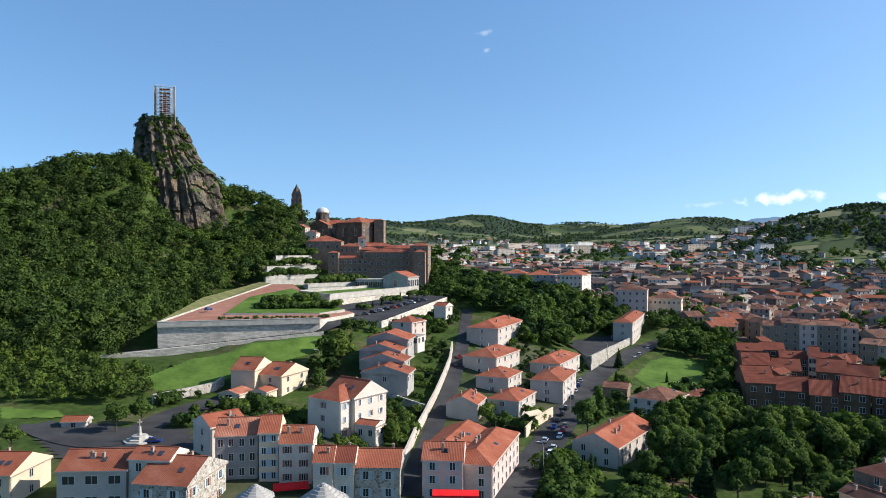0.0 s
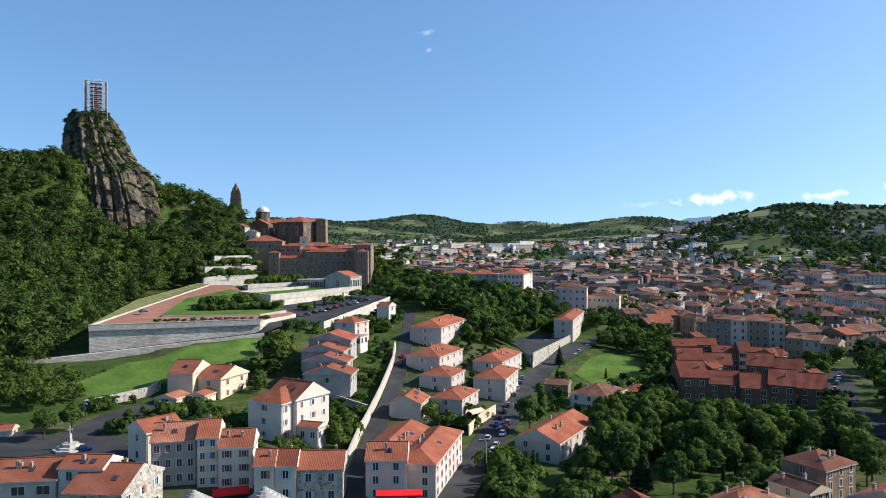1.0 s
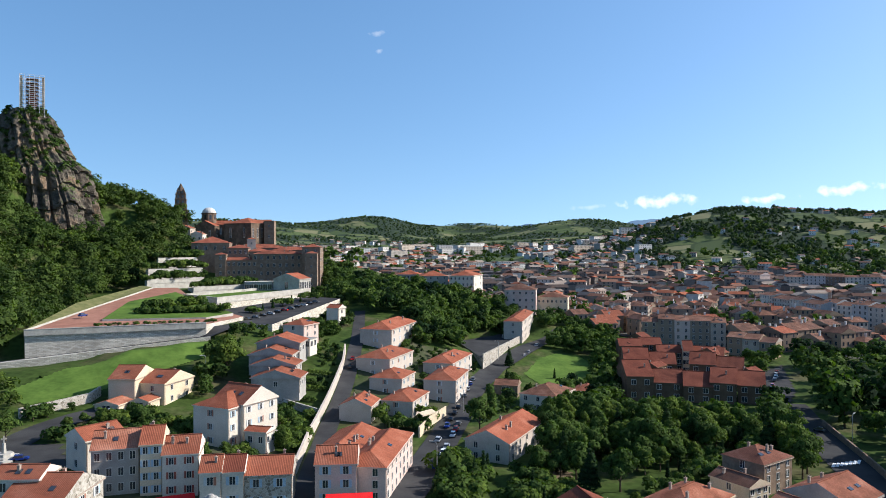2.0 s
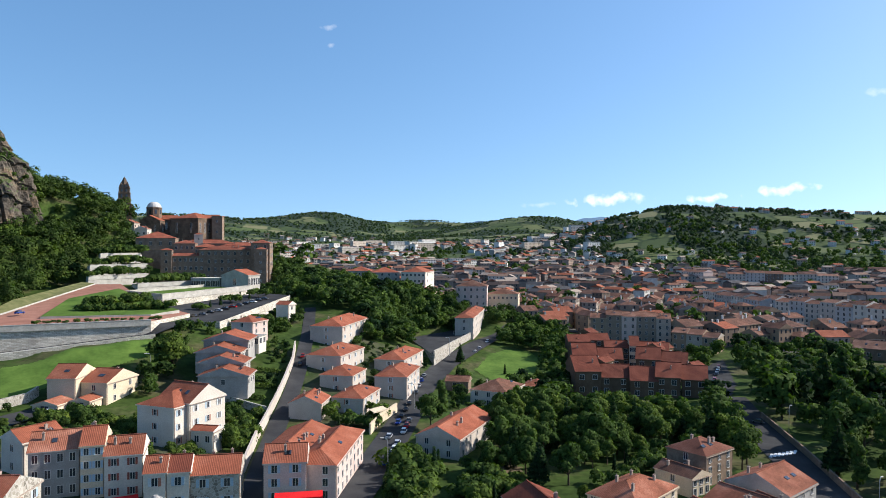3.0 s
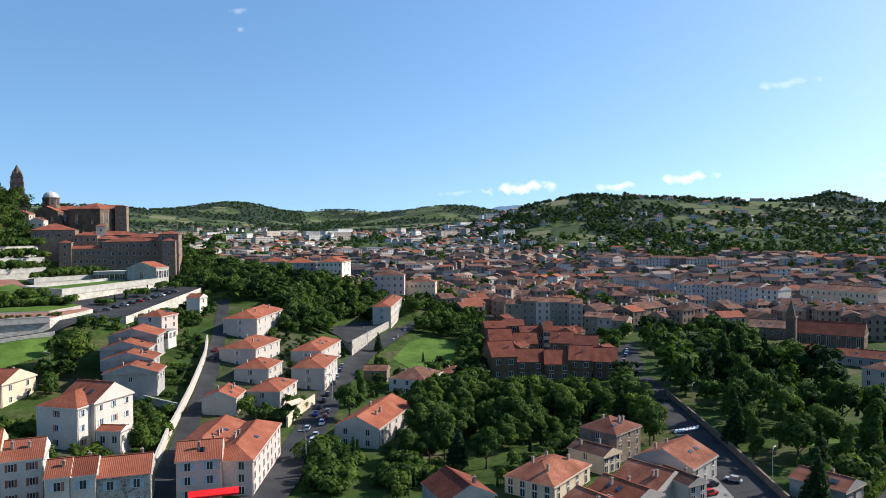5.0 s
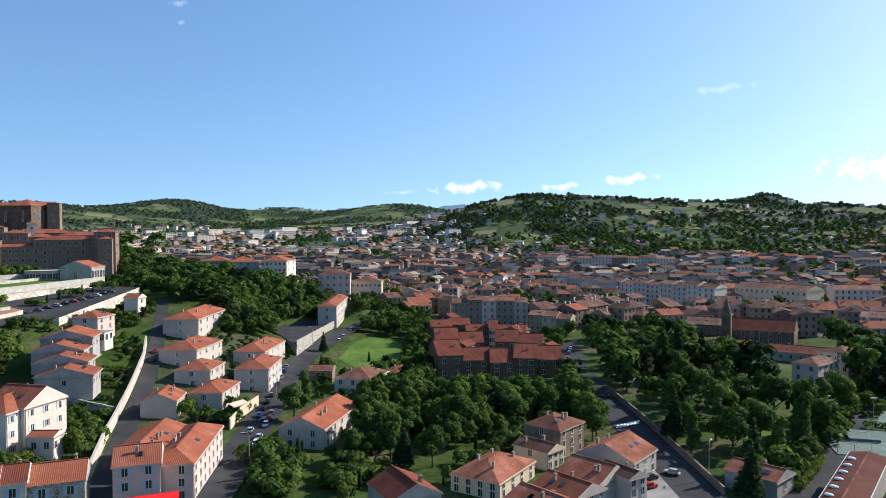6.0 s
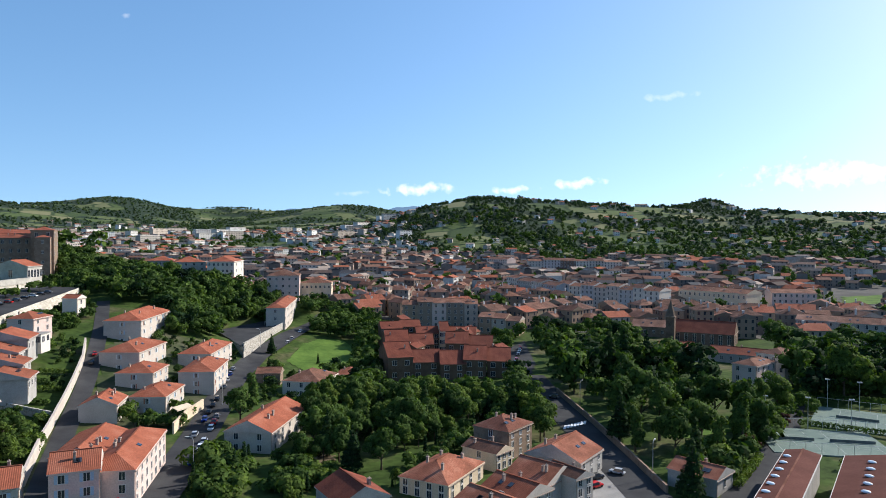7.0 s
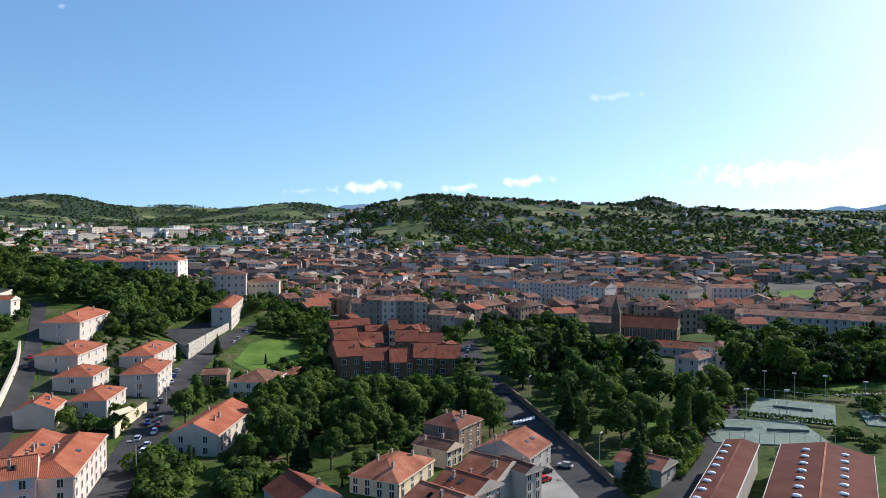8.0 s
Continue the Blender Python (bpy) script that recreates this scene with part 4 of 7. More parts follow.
# garden terraces under the cathedral
PLANTERS = []
for x0, x1, yy, dd, wide in [(470, 562, 492, 340, 12), (472, 560, 474, 355, 12), (488, 550, 455, 372, 14), (545, 640, 505, 338, 8)]:
    a = ((x0 - 784) / 1246 * dd, dd)
    b = ((x1 - 784) / 1246 * (dd + 24), dd + 24)
    zt = 50 - (yy - 441) / 1246 * dd
    terrace("garden_terrace", [(a[0], a[1], zt), (b[0], b[1], zt), (b[0] - 2, b[1] + wide, zt), (a[0] - 4, a[1] + wide, zt)], 4.5, M_LAWN, M_PALE_STONE, "planted garden terrace with pale walls", keep=False)
    parapet("terrace_wall", a, b, zt, 0.6, 0.4, M_PALE_STONE, "low pale wall along the garden terrace")
    PLANTERS += [(a[0] + (b[0] - a[0]) * k / 9, a[1] + 2.5 + (b[1] - a[1]) * k / 9, zt) for k in range(10)]
    PLANTERS += [(a[0] + (b[0] - a[0]) * (k + 0.5) / 7 - 1, a[1] + 7 + (b[1] - a[1]) * k / 7, zt) for k in range(7)]

# school yard above the street
yard = [(52.9, 251.5, 10.4), (81.8, 305.2, 11), (77, 324, 10.7), (52.1, 300.5, 10.2)]
yard_z = yard[0][2]
terrace("school_yard", [(x, y, yard_z) for x, y, z in yard], 8, M_ASPHALT, M_RUBBLE, "grey school yard with a stone wall")
parapet("yard_wall", yard[0][:2], yard[1][:2], yard_z, 1.4, 0.5, M_RUBBLE, "rough stone wall of the school yard")

# garden walls along the lane
wall_run("garden_wall", [(-7.8, 138.3), (-6.1, 164.1), (-3.6, 185.1), (-0.3, 207.5), (2.2, 225.1), (3.1, 240.6)], 2.6, 0.5, M_RENDER, "pale rendered garden wall along the lane")
wall_run("garden_wall", [(-73, 176.9), (-61.6, 189.9), (-60.7, 194.6)], 2.4, 0.6, M_RUBBLE, "old stone wall below the grass bank")
wall_run("garden_wall", [(-18.2, 195), (-12.8, 190.6), (-4.7, 183.9)], 2.0, 0.5, M_RUBBLE, "old stone garden wall")
wall_run("garden_wall", [(19.7, 168.2), (23.7, 178), (29.1, 187.1)], 2.6, 0.4, M_CREAM, "cream terrace wall along the street")
wall_run("park_wall", [(126.5, 168.1), (113.1, 135.1), (103.1, 111.9), (94.6, 92.8)], 1.6, 0.4, M_STONE, "long stone wall between road and park")


# ---------------------------------------------------------------- foliage
def leaf_cloud(centres, radii, n, size, rng, flat=0.0):
    """Leaf sprays over a cluster of rounded masses: arrays of corner points."""
    c = np.asarray(centres, float)
    r = np.asarray(radii, float)
    pick = rng.choice(len(c), n, p=(r.prod(axis=1) ** (2 / 3)) / (r.prod(axis=1) ** (2 / 3)).sum())
    v = rng.normal(size=(n, 3))
    v /= np.linalg.norm(v, axis=1)[:, None]
    v[:, 2] = np.where(v[:, 2] < -0.35, -v[:, 2], v[:, 2])
    p = c[pick] + v * r[pick] * rng.uniform(0.72, 1.06, (n, 1))
    nrm = v + rng.normal(size=(n, 3)) * 0.4
    nrm /= np.linalg.norm(nrm, axis=1)[:, None]
    a = np.cross(nrm, rng.normal(size=(n, 3)))
    a /= np.linalg.norm(a, axis=1)[:, None]
    b = np.cross(nrm, a)
    s = size * rng.uniform(0.55, 1.35, (n, 1))
    q = np.stack([p - a * s - b * s * 0.25, p - b * s * 0.8 - nrm * s * 0.25, p + a * s + b * s * 0.2, p + b * s * 0.75 - nrm * s * 0.2], 1)
    soft = v * 0.85 + nrm * 0.3 + np.array([0, 0, 0.12])
    soft /= np.linalg.norm(soft, axis=1)[:, None]
    return q.reshape(-1, 3), np.repeat(soft, 4, axis=0)


def quads_mesh(name, leaves, mat):
    """Leaves as single quads, with the rounded normals of the masses they grow on."""
    pts, normals = leaves
    me = bpy.data.meshes.new(name)
    n = len(pts) // 4
    me.vertices.add(len(pts))
    me.vertices.foreach_set("co", np.ascontiguousarray(pts, dtype=np.float32).ravel())
    me.loops.add(len(pts))
    me.loops.foreach_set("vertex_index", np.arange(len(pts), dtype=np.int32))
    me.polygons.add(n)
    me.polygons.foreach_set("loop_start", np.arange(0, len(pts), 4, dtype=np.int32))
    lean = me.attributes.new("custom_normal", "FLOAT_VECTOR", "POINT")
    lean.data.foreach_set("vector", np.ascontiguousarray(normals, dtype=np.float32).ravel())
    me.update()
    me.materials.append(mat)
    return me


def crown_blobs(kind, rng, h):
    """Masses of a crown for a tree of height h."""
    if kind == "poplar":
        k = 7
        cs = [(rng.normal() * 0.06 * h, rng.normal() * 0.06 * h, h * (0.2 + 0.72 * i / (k - 1))) for i in range(k)]
        rs = [(h * 0.14 * (1.1 - 0.5 * abs(i / (k - 1) - 0.4)),) * 2 + (h * 0.14,) for i in range(k)]
    elif kind == "conifer":
        k = 9
        cs = [(rng.normal() * 0.015 * h, rng.normal() * 0.015 * h, h * (0.14 + 0.8 * i / (k - 1))) for i in range(k)]
        rs = [(h * (0.26 - 0.23 * i / (k - 1)),) * 2 + (h * 0.075,) for i in range(k)]
    elif kind == "cypress":
        k = 6
        cs = [(0, 0, h * (0.12 + 0.76 * i / (k - 1))) for i in range(k)]
        rs = [(h * (0.15 - 0.1 * i / (k - 1)),) * 2 + (h * 0.12,) for i in range(k)]
    elif kind == "bush":
        k = 5
        cs = [(rng.normal() * 0.35 * h, rng.normal() * 0.35 * h, h * rng.uniform(0.3, 0.55)) for i in range(k)]
        rs = [(h * rng.uniform(0.35, 0.55),) * 2 + (h * 0.42,) for i in range(k)]
    else:
        k = 11
        cs, rs = [], []
        for i in range(k):
            a, q = rng.uniform(0, 6.28), rng.uniform(0.05, 0.3) * h
            z = h * rng.uniform(0.35, 0.8)
            q *= 1.15 - abs(z / h - 0.5)
            cs.append((q * math.cos(a), q * math.sin(a), z))
            rs.append((h * rng.uniform(0.13, 0.21),) * 2 + (h * rng.uniform(0.12, 0.18),))
        cs.append((0, 0, h * 0.55))
        rs.append((h * 0.26, h * 0.26, h * 0.3))
    return cs, rs


def trunk_mesh(h, rng, kind):
    bm = bmesh.new()
    top = 0.55 * h if kind == "broad" else 0.9 * h
    r = 0.028 * h
    cone(bm, r, r * 0.45, -0.8, top * 0.6, 7)
    cone(bm, r * 0.45, r * 0.15, top * 0.6, top, 6)
    if kind == "broad":
        for i in range(5):
            n0 = len(bm.verts)
            cone(bm, r * 0.4, r * 0.1, 0, h * 0.36, 5)
            bm.verts.ensure_lookup_table()
            m = pose(0, 0, top * rng.uniform(0.35, 0.6), rng.uniform(30, 58), 0, 72 * i + rng.uniform(-20, 20))
            for v in bm.verts[n0:]:
                v.co = m @ v.co
    return bm


TREES = {}
LEAFY = {"broad": ("leafy broad-crowned green tree", 2100, 0.036), "poplar": ("tall slender green poplar tree", 1300, 0.035), "conifer": ("tall dark green conifer tree", 1300, 0.035),
         "cypress": ("small dark cypress tree", 500, 0.05), "bush": ("rounded green garden shrub", 420, 0.13), "purple": ("purple-leaved ornamental garden tree", 1200, 0.055)}
for kind, variants in (("broad", 4), ("poplar", 2), ("conifer", 2), ("cypress", 1), ("bush", 3), ("purple", 1)):
    for v in range(variants):
        rng = np.random.default_rng(ord(kind[0]) % 7 + v * 17 + len(kind))
        label, count, size = LEAFY[kind]
        shape = "broad" if kind == "purple" else kind
        cs, rs = crown_blobs(shape, rng, 10.0)
        mat = {"conifer": M_LEAF_DARK, "cypress": M_LEAF_DARK, "purple": M_LEAF_PURPLE}.get(kind, M_LEAF)
        crown = quads_mesh("crown", leaf_cloud(cs, rs, count, 10 * size * 0.9, rng), mat)
        bm = trunk_mesh(10.0, random.Random(v + 3), shape)
        trunk = bpy.data.meshes.new("trunk")
        bm.to_mesh(trunk)
        bm.free()
        trunk.materials.append(M_BARK)
        TREES[kind, v] = (crown, trunk, label)
COUNTS = {k: max(v for q, v in TREES if q == k) + 1 for k, _ in TREES}
tree_rng = random.Random(4)
WANTED = []


def tree(x, y, h, kind="broad", z=None, wide=1.0):
    v = tree_rng.randrange(COUNTS[kind])
    crown, trunk, label = TREES[kind, v]
    z = gz(x, y) if z is None else z
    name = "shrub" if kind == "bush" else "tree"
    e = thing(name, x, y, z, tree_rng.uniform(0, 360), label, name, "garden shrubs" if kind == "bush" else "trees of the valley")
    e.scale = (h / 10 * wide, h / 10 * wide, h / 10)
    for n, me in (("trunk", trunk), ("crown", crown)):
        o = new(n, me)
        o.parent = e


def free(x, y, margin=0.0):
    return all((x - a) ** 2 + (y - b) ** 2 > (r + margin) ** 2 for a, b, r in TAKEN)


def grove(poly, n, low, high, kinds, seed, gap=0.28, margin=0.5):
    """Single trees scattered over a polygon, keeping clear of roads and houses."""
    r = random.Random(seed)
    xs, ys = [p[0] for p in poly], [p[1] for p in poly]
    made, tries = 0, 0
    near = [t for t in TAKEN if min(xs) - 20 < t[0] < max(xs) + 20 and min(ys) - 20 < t[1] < max(ys) + 20]
    mine = []
    while made < n and tries < n * 25:
        tries += 1
        x, y = r.uniform(min(xs), max(xs)), r.uniform(min(ys), max(ys))
        h = r.uniform(low, high)
        if not inside(x, y, poly) or any((x - a) ** 2 + (y - b) ** 2 < (q + margin) ** 2 for a, b, q in near):
            continue
        if any((x - a) ** 2 + (y - b) ** 2 < (gap * (h + q)) ** 2 for a, b, q in mine):
            continue
        WANTED.append((x, y, h, r.choice(kinds)))
        mine.append((x, y, h))
        made += 1


def wood(name, pts, leaves, size, label, mat=None, seed=1):
    """An uncountable wood: leaf sprays of many crowns in one mesh; pts: x, y, z, height."""
    rng = np.random.default_rng(seed)
    kinds = []
    for v in range(6):
        cs, rs = crown_blobs("broad", rng, 1.0)
        kinds.append(leaf_cloud(cs, rs, leaves, size, rng))
    out, lean = [], []
    for i, (x, y, z, h) in enumerate(pts):
        a = rng.uniform(0, 6.28)
        q, m = kinds[i % 6]
        s = h * rng.uniform(0.9, 1.2)
        turn = np.array([[math.cos(a), math.sin(a), 0], [-math.sin(a), math.cos(a), 0], [0, 0, 1]])
        out.append(q @ turn * (s, s, h) + (x, y, z))
        lean.append(m @ turn)
    return tagged(new(name, quads_mesh(name, (np.concatenate(out), np.concatenate(lean)), mat or M_LEAF)), label, "wood", kind="stuff")


def wood_points(poly, step, low, high, seed, keep=lambda x, y: True, sink=0.12):
    r = random.Random(seed)
    xs, ys = [p[0] for p in poly], [p[1] for p in poly]
    out = []
    for x in np.arange(min(xs), max(xs), step):
        for y in np.arange(min(ys), max(ys), step):
            px, py = x + r.uniform(-0.5, 0.5) * step, y + r.uniform(-0.5, 0.5) * step
            if inside(px, py, poly) and keep(px, py):
                h = r.uniform(low, high)
                out.append((px, py, gz(px, py) - h * sink, h))
    return out


# ---------------------------------------------------------------- the rock with the scaffolded statue
ROCK_LOW, ROCK_TOP = 48.0, 129.0
# height share, lean and radius of the stack
PROF_U = [0.0, 0.2, 0.41, 0.575, 0.63, 0.7, 0.83, 0.95, 1.0]
PROF_C = [-8, -9, -11, -13.5, -16, -18, -20, -22, -22.5]
PROF_R = [28, 27.5, 26, 24, 21.5, 19, 16, 13, 9]


def rock(cx, cy):
    """A fluted volcanic stack, leaning and narrowing to its top."""
    seg, rings = 190, 130
    verts, faces = [], []
    for j in range(rings + 1):
        u = j / rings
        c, r = np.interp(u, PROF_U, PROF_C), np.interp(u, PROF_U, PROF_R)
        for i in range(seg):
            a = i * 2 * math.pi / seg
            d = Vector((math.cos(a), math.sin(a), 0))
            buttress = 0.16 * noise.noise(Vector((d.x * 1.9, d.y * 1.9, u * 1.5 + 4)))
            cleft = -max(0.0, 0.16 - abs(noise.noise(Vector((d.x * 3.4, d.y * 3.4, u * 0.7 + 9))))) * 0.9
            flute = 0.05 * noise.noise(Vector((d.x * 9, d.y * 9, u * 5.0)))
            q = u * 7 + 0.7 * noise.noise(Vector((d.x * 2.2, d.y * 2.2, u * 2 + 5)))
            ledge = 0.07 * (0.5 - (q - math.floor(q)))
            crag = noise.fractal(Vector((d.x * 4, d.y * 4, u * 9)), 0.8, 2.1, 6) * 0.085
            k = r * (1 + buttress + cleft + flute + ledge + crag)
            verts.append((cx + c + d.x * k, cy + d.y * k * 0.85, ROCK_LOW + (ROCK_TOP - ROCK_LOW) * u + 1.5 * noise.noise(Vector((d.x * 3, d.y * 3, u * 5 + 2)))))
    for j in range(rings):
        for i in range(seg):
            k = (i + 1) % seg
            faces.append((j * seg + i, j * seg + k, (j + 1) * seg + k, (j + 1) * seg + i))
    faces.append([rings * seg + i for i in range(seg)])
    return tagged(mesh_object("rock", verts, faces, M_ROCK), "steep brown volcanic rock stack with shrubs on its ledges", "rock")


ROCK_X, ROCK_Y = -149, 425
rock(ROCK_X, ROCK_Y)
TAKEN.append((ROCK_X, ROCK_Y, 20))
M_STATUE = two_scale("rust_red_cast_iron", (0.2, 0.06, 0.04), (0.3, 0.1, 0.07), 0.5, 3, 0.7, 0.2)


M_SCAFFOLD_WOOD = two_scale("brown_scaffold_boards", (0.1, 0.06, 0.045), (0.17, 0.1, 0.075), 0.5, 3, 0.9, 0.2)


def statue_and_scaffold(x, y, z):
    bm = bmesh.new()
    cone(bm, 3.0, 2.6, -2, 3.5, 10)
    cone(bm, 2.3, 2.0, 3.5, 9, 12)
    cone(bm, 2.1, 1.5, 9, 13.5, 12)
    cone(bm, 0.9, 1.0, 13.5, 16.2, 10)
    ob = tagged(part("statue", bm, M_STATUE), "rust-red statue on a pedestal behind scaffolding", "statue")
    ob.matrix_basis = pose(x, y, z)
    e = thing("scaffold", x, y, z, 20, "pale metal scaffold tower round the statue on the rock", "scaffold")
    h = 20.0
    for i in range(6):
        for j in range(6):
            if i in (0, 5) or j in (0, 5):
                px, py = (i / 5 - 0.5) * 12, (j / 5 - 0.5) * 12
                p = shared("pole", "pole", e, lambda: boxed("pole", (-0.07, 0.07, -0.07, 0.07, -3, h), M_LIGHT_METAL))
                p.matrix_basis = pose(px, py, 0)
    for i in (-2.6, 0.0, 2.6):
        for j in (-2.6, 2.6):
            p = shared("inner_pole", "pole", e, lambda: boxed("pole", (-0.1, 0.1, -0.1, 0.1, -3, 18), M_SCAFFOLD_WOOD))
            p.matrix_basis = pose(i, j, 0)
    for k in range(9):
        zz = 1.5 + k * 2.2
        b = shared("inner_deck", "deck", e, lambda: boxed("deck", (-3.0, 3.0, -3.0, 3.0, -0.25, 0.25), M_SCAFFOLD_WOOD))
        b.matrix_basis = pose(0, 0, zz - 0.6)
        for turn in range(4):
            r = shared("rail", "rail", e, lambda: boxed("rail", (-6.05, 6.05, 5.92, 6.05, -0.06, 0.06), M_LIGHT_METAL))
            r.matrix_basis = pose(0, 0, zz + 1, 0, 0, 90 * turn)
            b = shared("deck", "deck", e, lambda: boxed("deck", (-5.9, 4.9, 4.7, 5.85, -0.06, 0.06), M_TRIM))
            b.matrix_basis = pose(0, 0, zz, 0, 0, 90 * turn)


statue_and_scaffold(-167.5, 424, 127.5)
house(-174, 421, 126.5, 0, 6, 4, 1.6, "flat", rows=1, front=2, side=1, wall=M_WHITE, tile=M_WHITE, chimneys=0, label="low white viewing terrace on the rock top", category="terrace", name="viewing_terrace")

# ---------------------------------------------------------------- cathedral
def bell_tower(x, y, z, h):
    e = thing("bell_tower", x, y, z, 8, "dark stone tiered bell tower with pyramid spire", "tower")
    levels = [(4.3, 0.0, 0.32), (3.6, 0.32, 0.48), (3.35, 0.48, 0.62), (3.05, 0.62, 0.74), (2.3, 0.74, 0.82)]
    for r, a, b in levels:
        bm = bmesh.new()
        box(bm, -r, r, -r, r, a * h - (6 if a == 0 else 0), b * h - 0.4)
        box(bm, -r - 0.16, r + 0.16, -r - 0.16, r + 0.16, b * h - 0.4, b * h)
        for sx in (-1, 1):
            for sy in (-1, 1):
                cone(bm, 0.5, 0.05, b * h, b * h + 1.7, 5, sx * (r - 0.45), sy * (r - 0.45))
        part("stage", bm, M_DARK_STONE, e)
        for k in range(4):
            for s in (-0.42, 0.42):
                o = boxed("louvre", (-0.45, 0.45, -0.08, 0.05, 0, (b - a) * h * 0.5), M_GLASS, e)
                o.matrix_basis = pose(0, 0, 0, 0, 0, 90 * k) @ pose(s * r, -r - 0.01, (a + (b - a) * 0.25) * h)
    bm = bmesh.new()
    cone(bm, 2.5, 0.12, 0.82 * h, h, 8)
    part("spire", bm, M_DARK_STONE, e)


bell_tower(-97.7, 470, 66.2, 27)


def dome(x, y, z):
    e = thing("crossing_dome", x, y, z, 0, "octagonal stone drum with pale grey dome", "dome")
    bm = bmesh.new()
    cone(bm, 4.6, 4.6, -6, 5.0, 8)
    cone(bm, 4.9, 4.9, 5.0, 5.4, 8)
    part("drum", bm, M_DARK_STONE, e)
    bm = bmesh.new()
    steps = 6
    for i in range(steps):
        a, b = math.pi / 2 * i / steps, math.pi / 2 * (i + 1) / steps
        cone(bm, 4.3 * math.cos(a), max(0.05, 4.3 * math.cos(b)), 5.4 + 3.6 * math.sin(a), 5.4 + 3.6 * math.sin(b), 16)
    part("cap", bm, M_TRIM, e, "pale grey dome shell")
    for k in range(8):
        o = boxed("opening", (-0.6, 0.6, -0.1, 0.1, 1.2, 4.0), M_GLASS, e)
        o.matrix_basis = pose(0, 0, 0, 0, 0, 45 * k + 22.5) @ pose(0, -4.28, 0)


dome(-80.6, 471.2, 68.9)
CATH = dict(wall=M_DARK_STONE, category="church", name="cathedral_wing", group="cathedral wings", label="dark stone cathedral wing with orange roof")
house(-55.6, 467.4, 54.8, -30.4, 20.8, 22, 12.5, "hip", 20, rows=1, side=5, front=2, win=(1.2, 6), chimneys=0, **CATH)
house(-47.6, 473.5, 55.6, -4.1, 12.1, 12, 12.8, "gable", 16, rows=1, side=1, front=2, win=(1.2, 6), along="x", chimneys=0, **CATH)
house(-41.6, 464.1, 55.5, -4.8, 6.3, 8, 13.3, "flat", rows=2, side=1, front=1, chimneys=0, **{**CATH, "wall": M_STONE, "label": "pale brown cathedral gable tower"})
house(-79.9, 469.6, 55.9, -15, 12.9, 14, 10, "gable", 26, rows=1, side=2, front=2, win=(1.0, 4), chimneys=0, **CATH)
house(-72.8, 474.4, 57.9, -1.1, 11.3, 12, 9, "gable", 24, rows=1, side=2, front=1, win=(1.0, 4), along="x", chimneys=0, **CATH)
house(-101.8, 469.9, 63.4, -2.6, 7.5, 12, 10.1, "gable", 24, rows=2, side=1, front=2, wall=M_GREY, chimneys=0, label="old grey house by the bell tower")
house(-90.5, 450.7, 56.1, -8.4, 8.2, 10, 7.9, "gable", 24, rows=2, side=2, front=2, wall=M_TOWN, label="old house below the cathedral")
house(-82.7, 447.3, 54.6, -4.4, 7.2, 10, 5.7, "gable", 24, rows=1, side=2, front=2, wall=M_WHITE, label="old house below the cathedral")

# ---------------------------------------------------------------- residence with stepped brown roofs
RES = dict(wall=M_RES_WALL, tile=M_BROWN_TILE, category="apartment block", name="residence_block", group="stepped residence", label="stepped brown residence block with dark red roof", along="x", win=(1.4, 1.5))
for spec in ((95.8, 216.5, 2.6, -12.2, 8.2, 14, 7), (104.5, 212.6, 2.8, -20.3, 10.4, 11, 6.3), (112.3, 207, 3.1, -25.5, 8.3, 12, 5.7), (119.8, 204.4, 3.3, -31.4, 7.4, 13, 5.9), (127.0, 201.2, 3.3, -31.4, 7.6, 12, 4.9)):
    house(*spec[:5], spec[5] + 3, spec[6] + 0.8 * math.sin(spec[0]), "gable", 24, rows=2, front=2, side=1, chimneys=1, **RES)
for spec in ((108.6, 245.4, 2.5, -19, 8.6, 12, 8.2), (117.2, 241.2, 2.5, -22, 8.6, 11, 7.0), (129.6, 234.9, 3.2, -29.9, 8.4, 12, 6.8), (137.2, 229.8, 3.2, -32, 8.6, 11, 5.8)):
    house(*spec[:5], spec[5] + 3, spec[6], "gable", 24, rows=2, front=2, side=1, chimneys=1, **RES)
for spec in ((117.8, 272.1, 3.2, -15.6, 8.6, 12, 8.4), (126.8, 272.5, 3.3, -17.1, 8.3, 12, 8.5), (130, 261.6, 3.2, -20.5, 9.6, 12, 6.9), (141.2, 252.1, 3.3, -33.2, 11.8, 14, 6.8), (134.2, 255.1, 3.2, -23.9, 3.4, 16, 8.6)):
    house(*spec, "gable", 20, rows=3, front=3, side=2, chimneys=1, **{**RES, "wall": M_CREAM if spec[4] < 4 else M_RES_WALL})

for spec in ((110.5, 232.8, 2.4, -53, 5.3, 7, 6), (118.9, 270.8, 3.3, -51.4, 7.7, 7, 6.5), (133.8, 297.1, 4.2, -52, 6.8, 7, 6.1), (142, 249.7, 3.3, -57.2, 8, 9, 6.5), (137.1, 217.4, 3.3, -59.9, 6.6, 6, 4.6), (115.5, 214.1, 3, -48.1, 3.8, 5, 4.8)):
    house(*spec[:6], spec[6] + 1.0, "gable", 26, rows=2, front=1, side=2, chimneys=1, **{**RES, "along": "y"})

